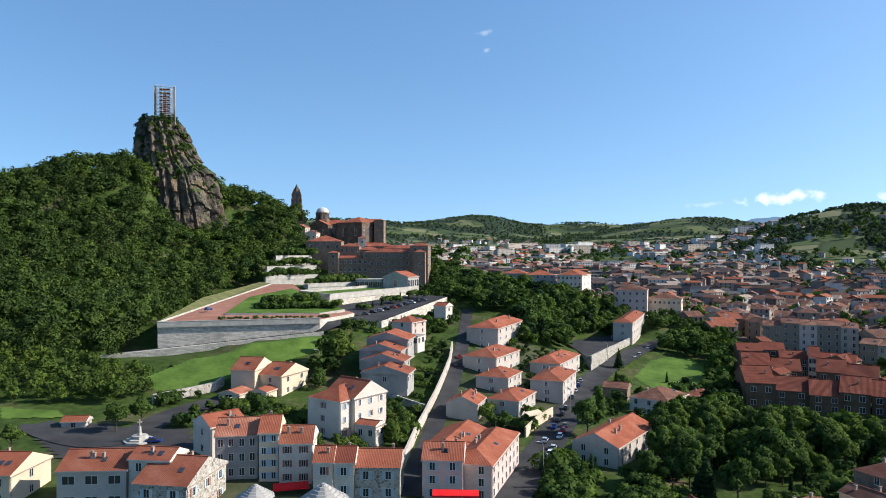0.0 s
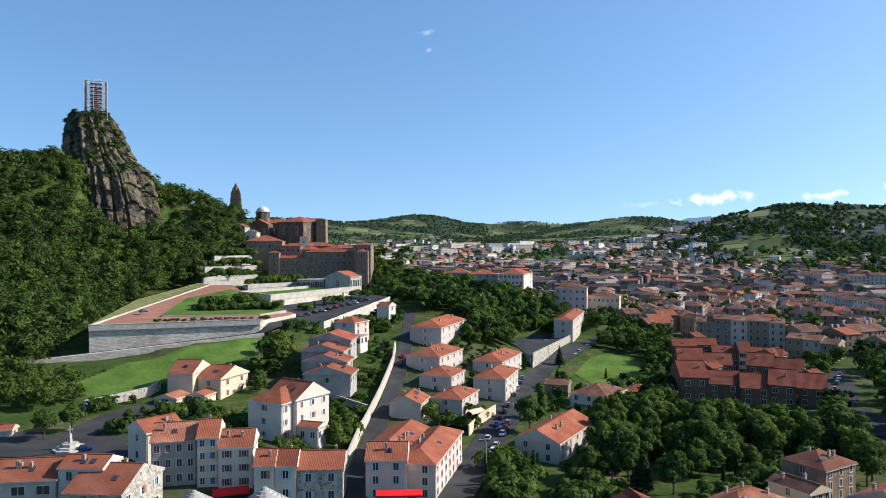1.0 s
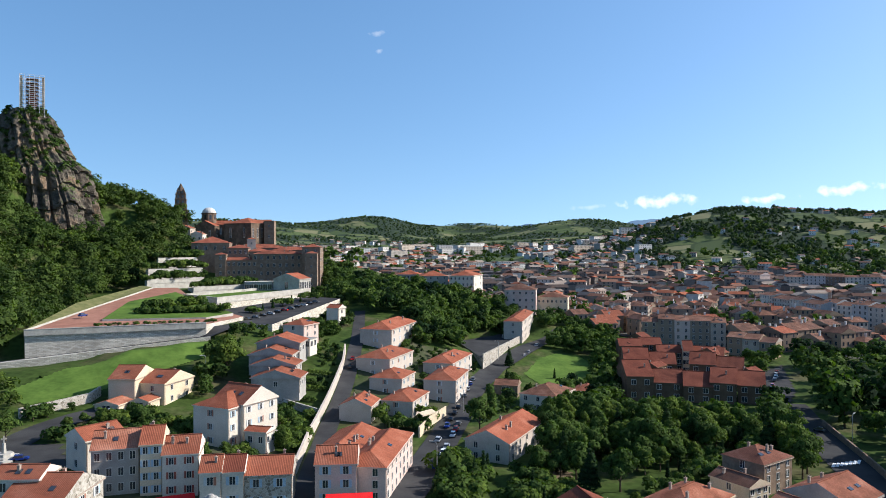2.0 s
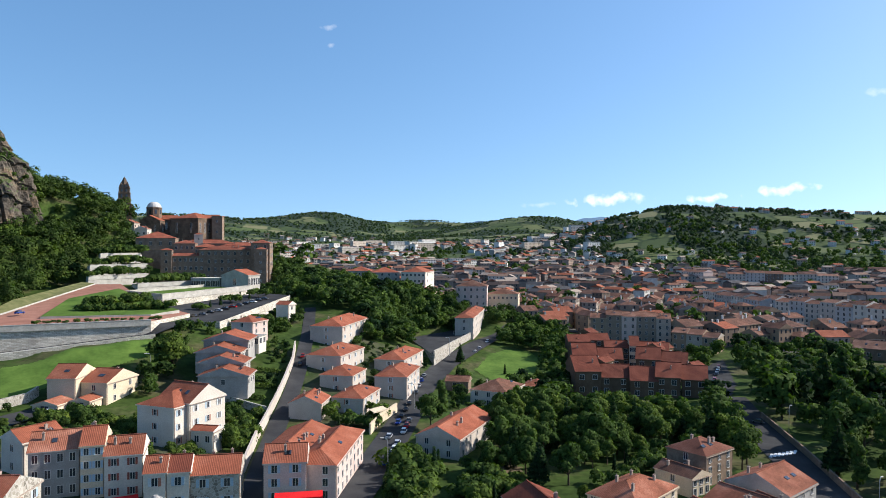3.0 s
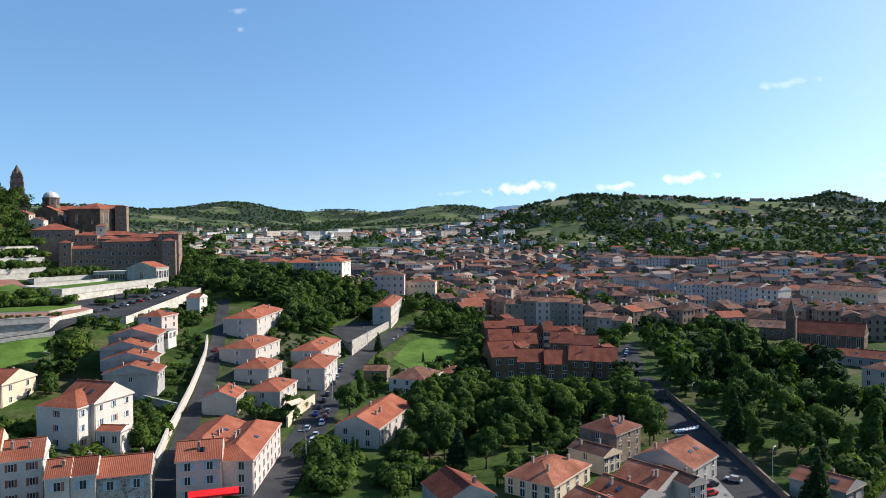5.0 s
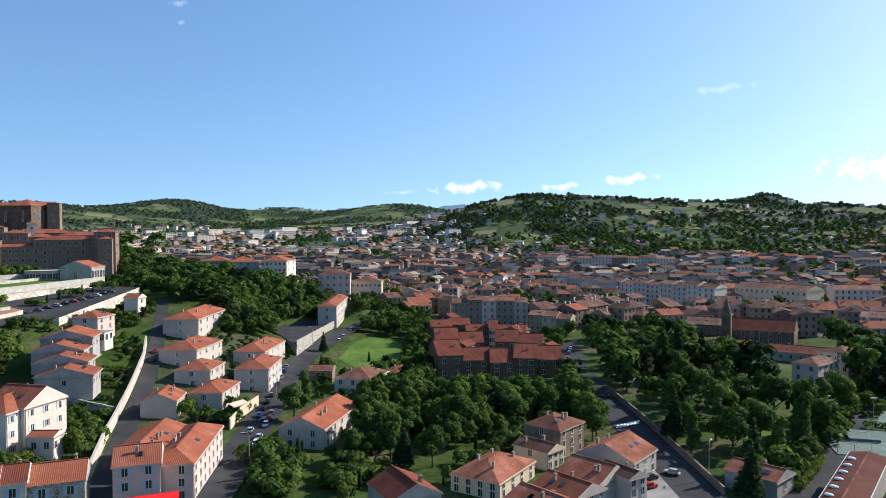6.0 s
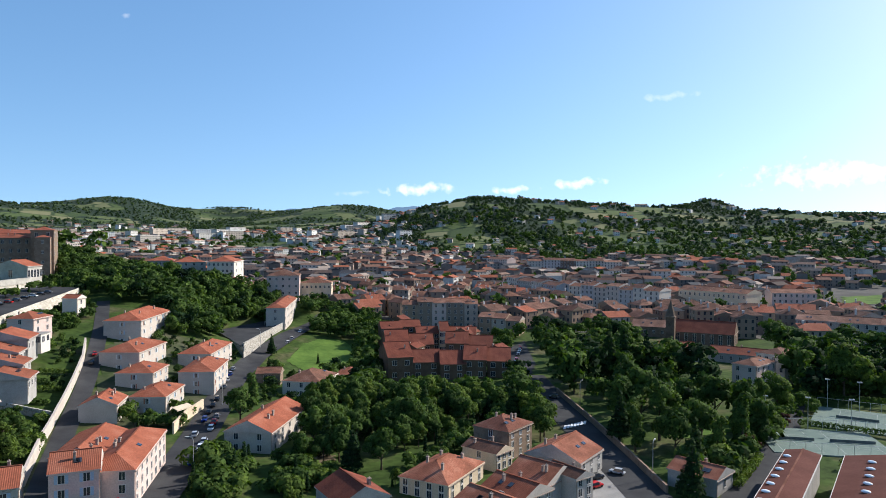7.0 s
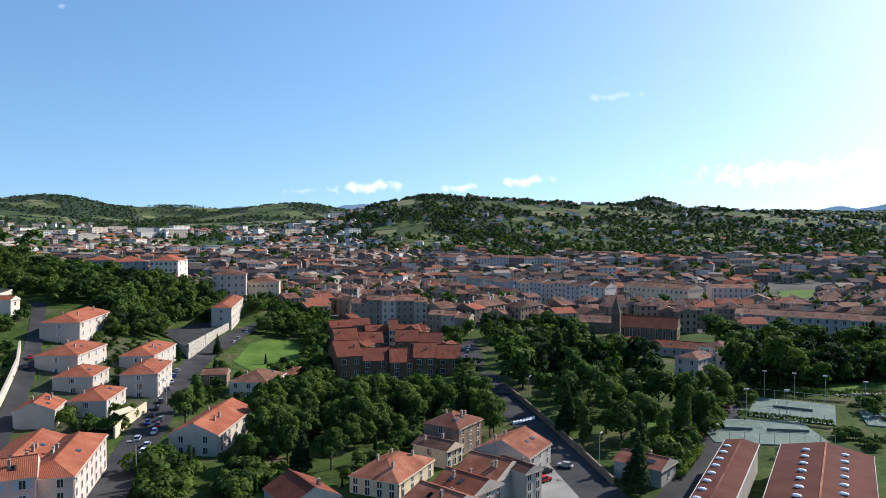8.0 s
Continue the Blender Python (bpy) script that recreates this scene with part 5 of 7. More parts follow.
# ---------------------------------------------------------------- rows and landmarks of the lower town
def terrace_row(ax, ay, bx, by, n, h, depth, seed, walls, rows, tile, group, skew=0.0):
    """A row of joined town houses from a to b, fronts towards the viewer's side of the line."""
    r = random.Random(seed)
    cuts = [0.0] + sorted((i + r.uniform(-0.15, 0.15)) / n for i in range(1, n)) + [1.0]
    th = math.atan2(by - ay, bx - ax)
    z = min(gz(ax, ay), gz(bx, by))
    for i, (u, v) in enumerate(zip(cuts, cuts[1:])):
        l = math.hypot(bx - ax, by - ay) * (v - u) - 0.06
        mx, my = ax + (bx - ax) * (u + v) / 2, ay + (by - ay) * (u + v) / 2
        house(mx - math.sin(th) * depth / 2, my + math.cos(th) * depth / 2, z, math.degrees(th), l, depth, h + r.uniform(-1.3, 1.3), "gable", 16 + r.uniform(-2, 3),
              wall=walls[r.randrange(len(walls))], tile=tile, rows=rows, front=max(2, round(l / 3.2)), side=0, over=0.3, along="x", chimneys=r.randrange(3), win=(1.0, 1.7),
              label="tall joined town house with shaded front and tiled roof", group=group)


M_BLUE_WHITE = two_scale("cool_white_render", (0.4, 0.385, 0.37), (0.48, 0.465, 0.45), 0.3, 4, 0.9, 0.15)
PALE = [M_BLUE_WHITE, M_WHITE, M_TOWN, M_RENDER]
terrace_row(284.7, 378.9, 301.1, 303, 8, 15, 12, 5, PALE, 5, M_OLD_TILE, "long pale row on the boulevard")
terrace_row(288.9, 446.9, 279.8, 373, 4, 15, 12, 8, PALE, 5, M_OLD_TILE, "long pale row on the boulevard")
terrace_row(145.8, 320.8, 179.8, 304.5, 5, 13, 12, 9, [M_TOWN, M_PINK], 4, M_OLD_TILE, "apartment row behind the meadow")
terrace_row(169.7, 286.9, 183.2, 272.5, 3, 7, 12, 11, [M_TOWN, M_RENDER], 2, M_OLD_TILE, "old houses behind the residence")
terrace_row(418.4, 605.5, 505.2, 561.7, 6, 17, 14, 12, PALE, 6, M_OLD_TILE, "tall row at the foot of the hill")
terrace_row(397.6, 653.6, 405.6, 626.7, 1, 18, 14, 13, [M_PINK], 6, M_OLD_TILE, "tall row at the foot of the hill")
terrace_row(335.1, 321, 340.7, 275.3, 2, 13, 16, 14, [M_CREAM, M_PINK], 3, M_OLD_TILE, "long ochre barracks")
terrace_row(367, 278.7, 386.4, 263.3, 1, 12, 16, 15, [M_PINK], 4, M_OLD_TILE, "long ochre barracks")
terrace_row(291.7, 209, 306.5, 179.3, 2, 9, 14, 16, [M_GREY], 3, M_OLD_TILE, "long low block by the park")
terrace_row(306.5, 179.3, 320.7, 148.6, 2, 8, 14, 17, [M_GREY], 3, M_OLD_TILE, "long low block by the park")
# church with slender tower
house(243.6, 217.5, 3.5, -56, 25.3, 16, 5.4, "gable", 30, rows=1, front=7, side=1, win=(1.2, 4), wall=M_DARK_STONE, tile=M_BROWN_TILE, along="x", chimneys=0, label="dark stone church nave with brown roof", category="church", name="church")
house(240.5, 247, 3.5, -52.1, 16.5, 14, 4.8, "gable", 22, rows=1, front=4, side=1, wall=M_STONE, tile=M_OLD_TILE, along="x", chimneys=0, label="low stone wing beside the church")


def church_tower(x, y, z, rz, w, d, h):
    e = thing("church_tower", x, y, z, rz, "slender dark church tower with pointed spire", "tower", "church parts")
    boxed("shaft", (-w / 2, w / 2, -w / 2, w / 2, -2, h), M_DARK_STONE, e)
    bm = bmesh.new()
    box(bm, -w / 2 - 0.3, w / 2 + 0.3, -w / 2 - 0.3, w / 2 + 0.3, h, h + 0.5)
    part("cornice", bm, M_STONE, e)
    bm = bmesh.new()
    cone(bm, w * 0.6, 0.05, h + 0.5, h + 7.5, 8)
    part("spire", bm, M_DARK_STONE, e)


church_tower(227, 221.7, 3.5, -53.6, 3.6, 5, 11.8)
# white clinic wing and annexes in the park
house(200.5, 149.5, 3.5, -77.7, 9.5, 12, 9.4, "hip", 18, rows=3, front=4, side=2, wall=M_WHITE, tile=M_OLD_TILE, label="white three-storey annexe in the park", chimneys=0)
house(183.2, 145, 3.5, -75.9, 7.6, 14, 8.4, "hip", 20, rows=3, front=2, side=4, wall=M_PINK, tile=M_OLD_TILE, label="pale annexe with brown roof in the park", chimneys=0)
house(219.8, 180.5, 3.5, -62.4, 20.6, 12, 3.4, "gable", 18, rows=1, front=6, side=1, wall=M_GREY, tile=M_BROWN_TILE, along="x", label="long low annexe with red-brown roof", chimneys=2)
house(203, 195.6, 3.5, -31.4, 14, 14, 4.3, "gable", 18, rows=1, front=4, side=1, wall=M_GREY, tile=M_BROWN_TILE, along="x", label="low wing with red-brown roof", chimneys=0)

# ---------------------------------------------------------------- old houses along the lower road
OLD = dict(tile=M_PATCH_TILE, group="old houses along the lower road")
house(81.5, 127.2, 3.5, -64, 8.6, 9.8, 6.2, "hip", 24, wall=M_STONE, rows=3, front=1, side=3, chimneys=3, label="tall old stone house with hip roof", **OLD)
house(74.2, 121.6, 3.5, -68, 8.4, 5.6, 3.7, "gable", 22, wall=M_CREAM, rows=2, front=1, side=3, along="x", chimneys=2, label="yellow old house with brown roof", **{**OLD, "tile": M_OLD_TILE})
house(60.6, 115.2, 3.5, -56, 9.8, 14.6, 3.2, "hip", 24, wall=M_CREAM, rows=2, front=4, side=4, chimneys=4, label="cream old house with broad patched roof", **OLD)
house(85.6, 111.2, 3.5, -62, 11.4, 11, 4.2, "gable", 24, wall=M_GREY, rows=2, front=0, side=3, chimneys=2, label="grey gabled old house by the road", **OLD)
house(76.7, 98.3, 3.5, -80.8, 7.2, 4.3, 5.4, "gable", 22, wall=M_RENDER, rows=3, front=0, side=2, along="x", chimneys=1, label="narrow old house with stone quoins", **{**OLD, "tile": M_OLD_TILE})
house(73.5, 102, 3.5, -68.8, 8.6, 10.5, 4.5, "gable", 22, wall=M_RENDER, rows=3, front=0, side=3, along="x", chimneys=2, label="narrow old house with patched tiles", **OLD)
house(66.7, 99.4, 3.5, -73.7, 9, 7.9, 3.9, "gable", 22, wall=M_RENDER, rows=3, front=1, side=3, along="x", chimneys=2, label="narrow old house with patched tiles", **{**OLD, "tile": M_TILE})
house(59.9, 96.6, 3.5, -74.1, 9.5, 8, 3.5, "gable", 22, wall=M_RENDER, rows=3, front=1, side=3, along="x", chimneys=2, label="narrow old house with patched tiles", **OLD)
house(41.2, 110.9, 3.6, 3.6, 9, 10, 3.6, "gable", 26, wall=M_GREY, rows=1, front=1, side=2, along="y", chimneys=2, label="low house with dark brown roof", **{**OLD, "tile": M_BROWN_TILE})
house(103, 92.9, 3.5, -71.7, 9.2, 7.4, 3.3, "gable", 20, wall=M_GREY, rows=1, front=1, side=1, along="x", chimneys=2, label="small grey house with faded tile roof", **OLD)


# ---------------------------------------------------------------- the town as a whole
TOWN = {}


def town_variant(k):
    r = random.Random(k * 31 + 5)
    w, d, rows = r.uniform(8, 15), r.uniform(9, 12), r.choice((2, 3, 3, 4))
    h = rows * 2.9 + r.uniform(0, 1)
    bm = bmesh.new()
    box(bm, -w / 2, w / 2, -d / 2, d / 2, -6, h - 0.02)
    wall = bpy.data.meshes.new("town_house")
    bm.to_mesh(wall)
    bm.free()
    wall.materials.append(M_TOWN)
    bm, top = roof_mesh(w, d, h, r.choice(("gable", "gable", "hip")), r.uniform(17, 26), 0.35, r.choice("xy"))
    roof = bpy.data.meshes.new("roof")
    bm.to_mesh(roof)
    bm.free()
    for m in (M_TILE if k % 7 == 0 else M_OLD_TILE, M_TOWN):
        roof.materials.append(m)
    bm = bmesh.new()
    for q in range(rows):
        z = h / rows * (q + 0.52)
        n = round(w / 2.8)
        for i in range(n):
            x = w * ((i + 0.5) / n - 0.5)
            box(bm, x - 0.5, x + 0.5, -d / 2 - 0.04, -d / 2 + 0.1, z - 0.8, z + 0.8)
            box(bm, x - 0.5, x + 0.5, d / 2 - 0.1, d / 2 + 0.04, z - 0.8, z + 0.8)
        for i in range(2):
            y = d * ((i + 0.5) / 2 - 0.5)
            box(bm, w / 2 - 0.1, w / 2 + 0.04, y - 0.5, y + 0.5, z - 0.8, z + 0.8)
            box(bm, -w / 2 - 0.04, -w / 2 + 0.1, y - 0.5, y + 0.5, z - 0.8, z + 0.8)
    win = bpy.data.meshes.new("glazing")
    bm.to_mesh(win)
    bm.free()
    win.materials.append(M_GLASS)
    bm = bmesh.new()
    for q in range(1):
        x, y = w * r.uniform(-0.35, 0.35), d * r.uniform(-0.3, 0.3)
        box(bm, x - 0.4, x + 0.4, y - 0.3, y + 0.3, h, top + 1.0)
        box(bm, x - 0.48, x + 0.48, y - 0.38, y + 0.38, top + 1.0, top + 1.15)
    stack = bpy.data.meshes.new("chimney")
    bm.to_mesh(stack)
    bm.free()
    stack.materials.append(M_TRIM)
    return (wall, roof, win, stack), max(w, d)


for k in range(14):
    TOWN[k] = town_variant(k)


def town_house(x, y, rz, k, scale=1.0):
    (wall, roof, win, stack), size = TOWN[k]
    e = new("town_house", wall)
    e.matrix_basis = pose(x, y, gz(x, y), 0, 0, rz)
    tagged(e, "town house with plastered walls and " + ("orange" if k % 7 == 0 else "weathered brown") + " tiled roof", "house", "houses of the old town")
    for n, me in (("roof", roof), ("glazing", win), ("chimney", stack)):
        o = new(n, me)
        o.parent = e
        if n == "glazing":
            tagged(o, kind="stuff")


LOTS = []


def fill_town(d0, d1, az0, az1, step, seed, chance=1.0, skip=None):
    """Houses in loose rows over a sector of the valley."""
    r = random.Random(seed)
    made = 0
    d = d0
    while d < d1:
        az = az0
        while az < az1:
            a = radians(az + r.uniform(-0.45, 0.45) * math.degrees(step / d))
            q = d + r.uniform(-0.5, 0.5) * step
            x, y = q * math.sin(a), q * math.cos(a)
            az += math.degrees(step / d)
            if r.random() > chance or (skip and skip(x, y, d, az)):
                continue
            if any((x - t[0]) ** 2 + (y - t[1]) ** 2 < (t[2] + 5) ** 2 for t in TAKEN):
                continue
            turn = 80 * noise.noise(Vector((x * 0.007, y * 0.007, 0))) - 20 + r.choice((0, 90, 90, 180))
            LOTS.append((x, y, turn + r.uniform(-8, 8), r.randrange(14)))
            TAKEN.append((x, y, 4.0))
            made += 1
        d += step
    return made


def by_field(d, az):
    return 56.9 < az < 61.0 and 455 < d < 690


def off_limits(x, y, d, az):
    if by_field(d, az):
        return True
    if az < 5 and d < 700 or az < 17 and d < 430 or az < 28 and d < 345 or az >= 30 and d < 318:
        return True
    if d < 520 and gz(x, y) > 14:
        return True
    return az > 36 and d > 840 + 28 * (az - 36) or az > 24 and d > 1020


patch("town_ground", [(400 * math.sin(radians(a)), 400 * math.cos(radians(a))) for a in (14, 74)] + [(1020 * math.sin(radians(a)), 1020 * math.cos(radians(a))) for a in (72, 60, 50, 40, 30, 20, 10, 4)], M_LOT, 0.25, 12.0, "grey streets and yards between the town houses", "street", keep=False)
fill_town(350, 640, 4, 72, 13.2, 3, 0.82, off_limits)
LOTS.sort(key=lambda t: math.hypot(t[0], t[1]))
for lot in LOTS[:300]:
    town_house(*lot)


def island_tones(name, tones, base):
    m, n, l, b = material(name, 0.9)
    g = n.new("ShaderNodeNewGeometry")
    pick = ramp(n, l, g.outputs["Random Per Island"], [(i / len(tones), c) for i, c in enumerate(tones)])
    pick.node.color_ramp.interpolation = "CONSTANT"
    f = tex(n, l, 0.4, 5)
    grain = ramp(n, l, f.outputs["Fac"], [(0.3, (0.75, 0.75, 0.75)), (0.7, (1.1, 1.1, 1.1))])
    l.new(mixed(n, l, pick, grain, 1.0, "MULTIPLY"), b.inputs["Base Color"])
    return m


M_FAR_WALL = island_tones("far_walls", [(0.38, 0.34, 0.3), (0.28, 0.23, 0.19), (0.2, 0.18, 0.16), (0.55, 0.52, 0.48), (0.33, 0.25, 0.2), (0.16, 0.14, 0.125)], 0)
M_FAR_ROOF = island_tones("far_roofs", [(0.17, 0.085, 0.06), (0.12, 0.066, 0.05), (0.3, 0.1, 0.055), (0.22, 0.14, 0.105), (0.09, 0.065, 0.056), (0.19, 0.1, 0.07), (0.08, 0.077, 0.08), (0.33, 0.26, 0.21)], 0)
M_FAR_WHITE = island_tones("far_white_blocks", [(0.66, 0.64, 0.6), (0.55, 0.52, 0.48), (0.5, 0.42, 0.34), (0.35, 0.32, 0.28)], 0)


def far_houses(name, rows, mats, label, seed):
    """Distant houses too many to count: walls, windows and gabled roofs in one mesh; rows: x, y, z, w, d, h, rz, flat."""
    verts, faces, idx = [], [], []
    for x, y, z, w, d, h, rz, flat in rows:
        c, s = math.cos(rz), math.sin(rz)

        def put(px, py, pz):
            verts.append((x + px * c - py * s, y + px * s + py * c, z + pz))
            return len(verts) - 1
        q = [put(sx * w / 2, sy * d / 2, zz) for zz in (-8, h) for sx, sy in ((-1, -1), (1, -1), (1, 1), (-1, 1))]
        for f in ((0, 1, 5, 4), (1, 2, 6, 5), (2, 3, 7, 6), (3, 0, 4, 7)):
            faces.append([q[i] for i in f])
            idx.append(0)
        o = 0.4
        e = [put(sx * (w / 2 + o), sy * (d / 2 + o), h) for sx, sy in ((-1, -1), (1, -1), (1, 1), (-1, 1))]
        if flat:
            t = [put(sx * (w / 2 + o), sy * (d / 2 + o), h + 0.6) for sx, sy in ((-1, -1), (1, -1), (1, 1), (-1, 1))]
            for f in ((e[0], e[1], t[1], t[0]), (e[1], e[2], t[2], t[1]), (e[2], e[3], t[3], t[2]), (e[3], e[0], t[0], t[3]), tuple(t)):
                faces.append(f)
                idx.append(0)
        else:
            rise = d * 0.22
            t = [put(-w / 2 - o, 0, h + rise), put(w / 2 + o, 0, h + rise)]
            for f in ((e[0], e[1], t[1], t[0]), (e[2], e[3], t[0], t[1]), (e[1], e[2], t[1]), (e[3], e[0], t[0])):
                faces.append(f)
                idx.append(1)
        n, k = max(2, round(w / 4)), max(2, round(h / 3.2))
        for i in range(n):
            for j in range(k):
                px, pz = w * ((i + 0.5) / n - 0.5), h * (j + 0.55) / k
                faces.append([put(px - 0.6, -d / 2 - 0.06, pz - 0.8), put(px + 0.6, -d / 2 - 0.06, pz - 0.8), put(px + 0.6, -d / 2 - 0.06, pz + 0.8), put(px - 0.6, -d / 2 - 0.06, pz + 0.8)])
                idx.append(2)
    ob = mesh_object(name, verts, faces, mats[0])
    for m in mats[1:]:
        ob.data.materials.append(m)
    ob.data.polygons.foreach_set("material_index", idx)
    return tagged(ob, label, "houses", kind="stuff")


def sector(d0, d1, az0, az1, step, seed, keep):
    r = random.Random(seed)
    d = d0
    while d < d1:
        az = az0
        while az < az1:
            q, a = d + r.uniform(-0.5, 0.5) * step, radians(az + r.uniform(-0.5, 0.5) * math.degrees(step / d))
            az += math.degrees(step / d)
            x, y = q * math.sin(a), q * math.cos(a)
            if keep(x, y, q, math.degrees(a), r):
                yield x, y, r
        d += step


rows = [(x, y, gz(x, y), 8 + k % 7, 8 + k % 4, 6 + k % 7, radians(rz), False) for x, y, rz, k in LOTS[300:]]
for x, y, r in sector(640, 1300, 2, 72, 15.5, 5, lambda x, y, d, az, r: not off_limits(x, y, d, az) and (d < 1060 or az > 45) and r.random() < (0.9 if az < 45 else 0.6) and clump(x, y, 0.008, 7) > -0.4):
    rows.append((x, y, gz(x, y), r.uniform(7, 20), r.uniform(7, 11), 4 + 9 * r.random() ** 1.4, radians(70 * clump(x, y, 0.004) - 20 + r.choice((0, 90, 0, 90)) + r.uniform(-10, 10)), False))
far_houses("far_houses", rows, [M_FAR_WALL, M_FAR_ROOF, M_GLASS], "dense far roofs of the old town", 1)
rows = []
for x, y, r in sector(1060, 1800, -3, 25, 24, 6, lambda x, y, d, az, r: r.random() < 0.75 - (d - 1060) / 1800 and clump(x, y, 0.005, 2) > -0.25):
    big = r.random() < 0.1
    rows.append((x, y, gz(x, y), r.uniform(25, 55) if big else r.uniform(10, 18), r.uniform(9, 13), r.uniform(9, 18) if big else r.uniform(6, 9), radians(r.uniform(5, 60)), big))
far_houses("far_blocks", rows, [M_FAR_WHITE, M_FAR_ROOF, M_GLASS], "pale apartment blocks and houses of the far suburb", 2)
rows = []
for x, y, r in sector(830, 2300, -6, 64, 38, 7, lambda x, y, d, az, r: (d > 1050 or az > 36) and r.random() < (0.55 if az > 36 and d < 1500 else 0.3) and clump(x, y, 0.004, 5) > (-0.3 if az > 46 else 0.0)):
    rows.append((x, y, gz(x, y), r.uniform(9, 15), r.uniform(8, 10), r.uniform(5, 7), radians(r.uniform(-40, 40)), False))
far_houses("hillside_houses", rows, [M_FAR_WHITE, M_FAR_ROOF, M_GLASS], "scattered pale houses on the hillsides", 3)

# ---------------------------------------------------------------- woods
hill = [(-135.3, 199.8), (-111.5, 209.1), (-100.4, 219.8), (-98.2, 237.1), (-99.3, 247.6), (-113.1, 310.2), (-102.4, 371), (-97.2, 395.9), (-78, 400), (-88, 440), (-100, 500), (-180, 520), (-310, 435), (-192, 262)]
wood("hillside_wood", wood_points(hill, 6.5, 9, 17, 2, lambda x, y: (x - ROCK_X) ** 2 + ((y - ROCK_Y) * 0.8) ** 2 > 13 ** 2 and ((x + 131) / 12) ** 2 + ((y - 394) / 12) ** 2 > 1, 0.18), 430, 0.038, "dense green wood on the steep hill", mat=M_LEAF_WOOD, seed=3)
thicket = [(-135.9, 200.6), (-120.6, 207.6), (-97, 203.4), (-87.4, 200.2), (-77.6, 188), (-78, 175.5), (-92.2, 173), (-115.2, 170.1)]
wood("thicket", wood_points(thicket, 4.4, 4.5, 7.5, 8), 330, 0.05, "thick green bushes above the square", seed=5)
ledge = [(-152, 372), (-112, 372), (-108, 392), (-118, 408), (-134, 405), (-154, 392)]
r = random.Random(61)
skirt = []
for i in range(180):
    a, q = r.uniform(math.radians(-42), math.radians(264)), r.uniform(25, 40)
    x, y, h = ROCK_X - 12 + q * math.cos(a), ROCK_Y + q * 0.85 * math.sin(a), r.uniform(6, 12)
    skirt.append((x, y, gz(x, y) - 0.15 * h, h))
wood("low_thicket", skirt + wood_points(ledge, 4.2, 5, 9.5, 6, lambda x, y: (x - ROCK_X) ** 2 + ((y - ROCK_Y) * 0.8) ** 2 > 13 ** 2), 230, 0.06, "low bushes at the foot of the rock", seed=23)
shrubs = []
r = random.Random(11)
for i in range(300):
    u = r.uniform(0.12, 1.0)
    a = r.uniform(math.pi * 1.0, math.pi * 2.05)
    c, q = np.interp(u, PROF_U, PROF_C), np.interp(u, PROF_U, PROF_R)
    if u < 0.55 and math.cos(a) > -0.2 and r.random() < 0.8:
        continue
    h = r.uniform(2.5, 5.5)
    shrubs.append((ROCK_X + c + q * 0.95 * math.cos(a), ROCK_Y + q * 0.82 * math.sin(a), ROCK_LOW + 81 * u - h * 0.4, h))
wood("ledge_shrubs", shrubs, 150, 0.075, "green shrubs growing on the rock ledges", seed=9)
slopes = [(x, y, gz(x, y) - 3.5, 7 + 6 * r.random() ** 1.5 + 9 * max(0, clump(x, y, 0.02, 4))) for x, y, r in sector(840, 2250, 18, 72, 13.5, 12, lambda x, y, d, az, r: (az > 36 and d > 830 + 22 * (az - 36) or d > 1030) and (az > 24 or d > 1300) and wooded(x, y) > 0.02 * r.random())]
wood("hill_woods", slopes, 85, 0.1, "woods and hedges on the hill across the town", mat=M_LEAF_HAZE, seed=13)
ridge = [(x, y, gz(x, y) - 3, r.uniform(6, 12)) for x, y, r in sector(1500, 3700, -16, 66, 21, 14, lambda x, y, d, az, r: (d > 2250 or az < 22) and wooded(x, y) > 0.05 * r.random())]
wood("ridge_woods", ridge, 16, 0.26, "dark woods on the far ridges", mat=M_LEAF_HAZE, seed=15)
green = [(x, y, gz(x, y) - 1, r.uniform(8, 15)) for x, y, r in sector(400, 1500, 0, 72, 14, 16, lambda x, y, d, az, r: not by_field(d, az) and r.random() < 0.6 and clump(x, y, 0.014, 4) > (-0.12 if az > 30 else 0.05))]
wood("town_trees", green, 60, 0.12, "trees among the far town roofs", seed=17)

MIX = ["broad"] * 18 + ["poplar", "poplar", "conifer", "conifer", "conifer"]
grove([(42.9, 135.2), (49.2, 124.3), (63.9, 135.7), (89.1, 149.7), (103.3, 144.3), (109.9, 157.6), (107.9, 164.3), (77.8, 179.7), (62.4, 181.9), (53, 180.7), (48, 159.2)], 108, 4.5, 10.5, MIX, 21, 0.2)
grove([(139.6, 190.3), (93, 87.8), (101.2, 86), (136.6, 106.5), (156.4, 113.4), (151.5, 127.2), (178.6, 166.6), (182.1, 188.9), (155.5, 205)], 56, 8, 16, ["broad"] * 9 + ["poplar"] * 6 + ["conifer"] * 7, 22, 0.22)
grove([(175.6, 125.6), (210.1, 117.5), (235, 102.4), (308.4, 134.7), (251.3, 179.9), (267.2, 202.8)], 70, 8, 15, ["broad"] * 3 + ["conifer"] * 3, 23, 0.24)
grove([(-5.5, 362), (18.4, 409.3), (34.9, 359.7), (58, 359.7), (74.5, 336.3), (65.1, 316.9), (31.4, 267.9), (28.8, 296.5), (13.6, 301.5)], 130, 7, 11, ["broad"] * 8 + ["conifer"], 24, 0.2)
grove([(27, 262), (46, 266), (53, 292), (80, 322), (64, 334), (30, 300)], 80, 5, 10, ["broad"] * 6 + ["conifer"], 36, 0.17)
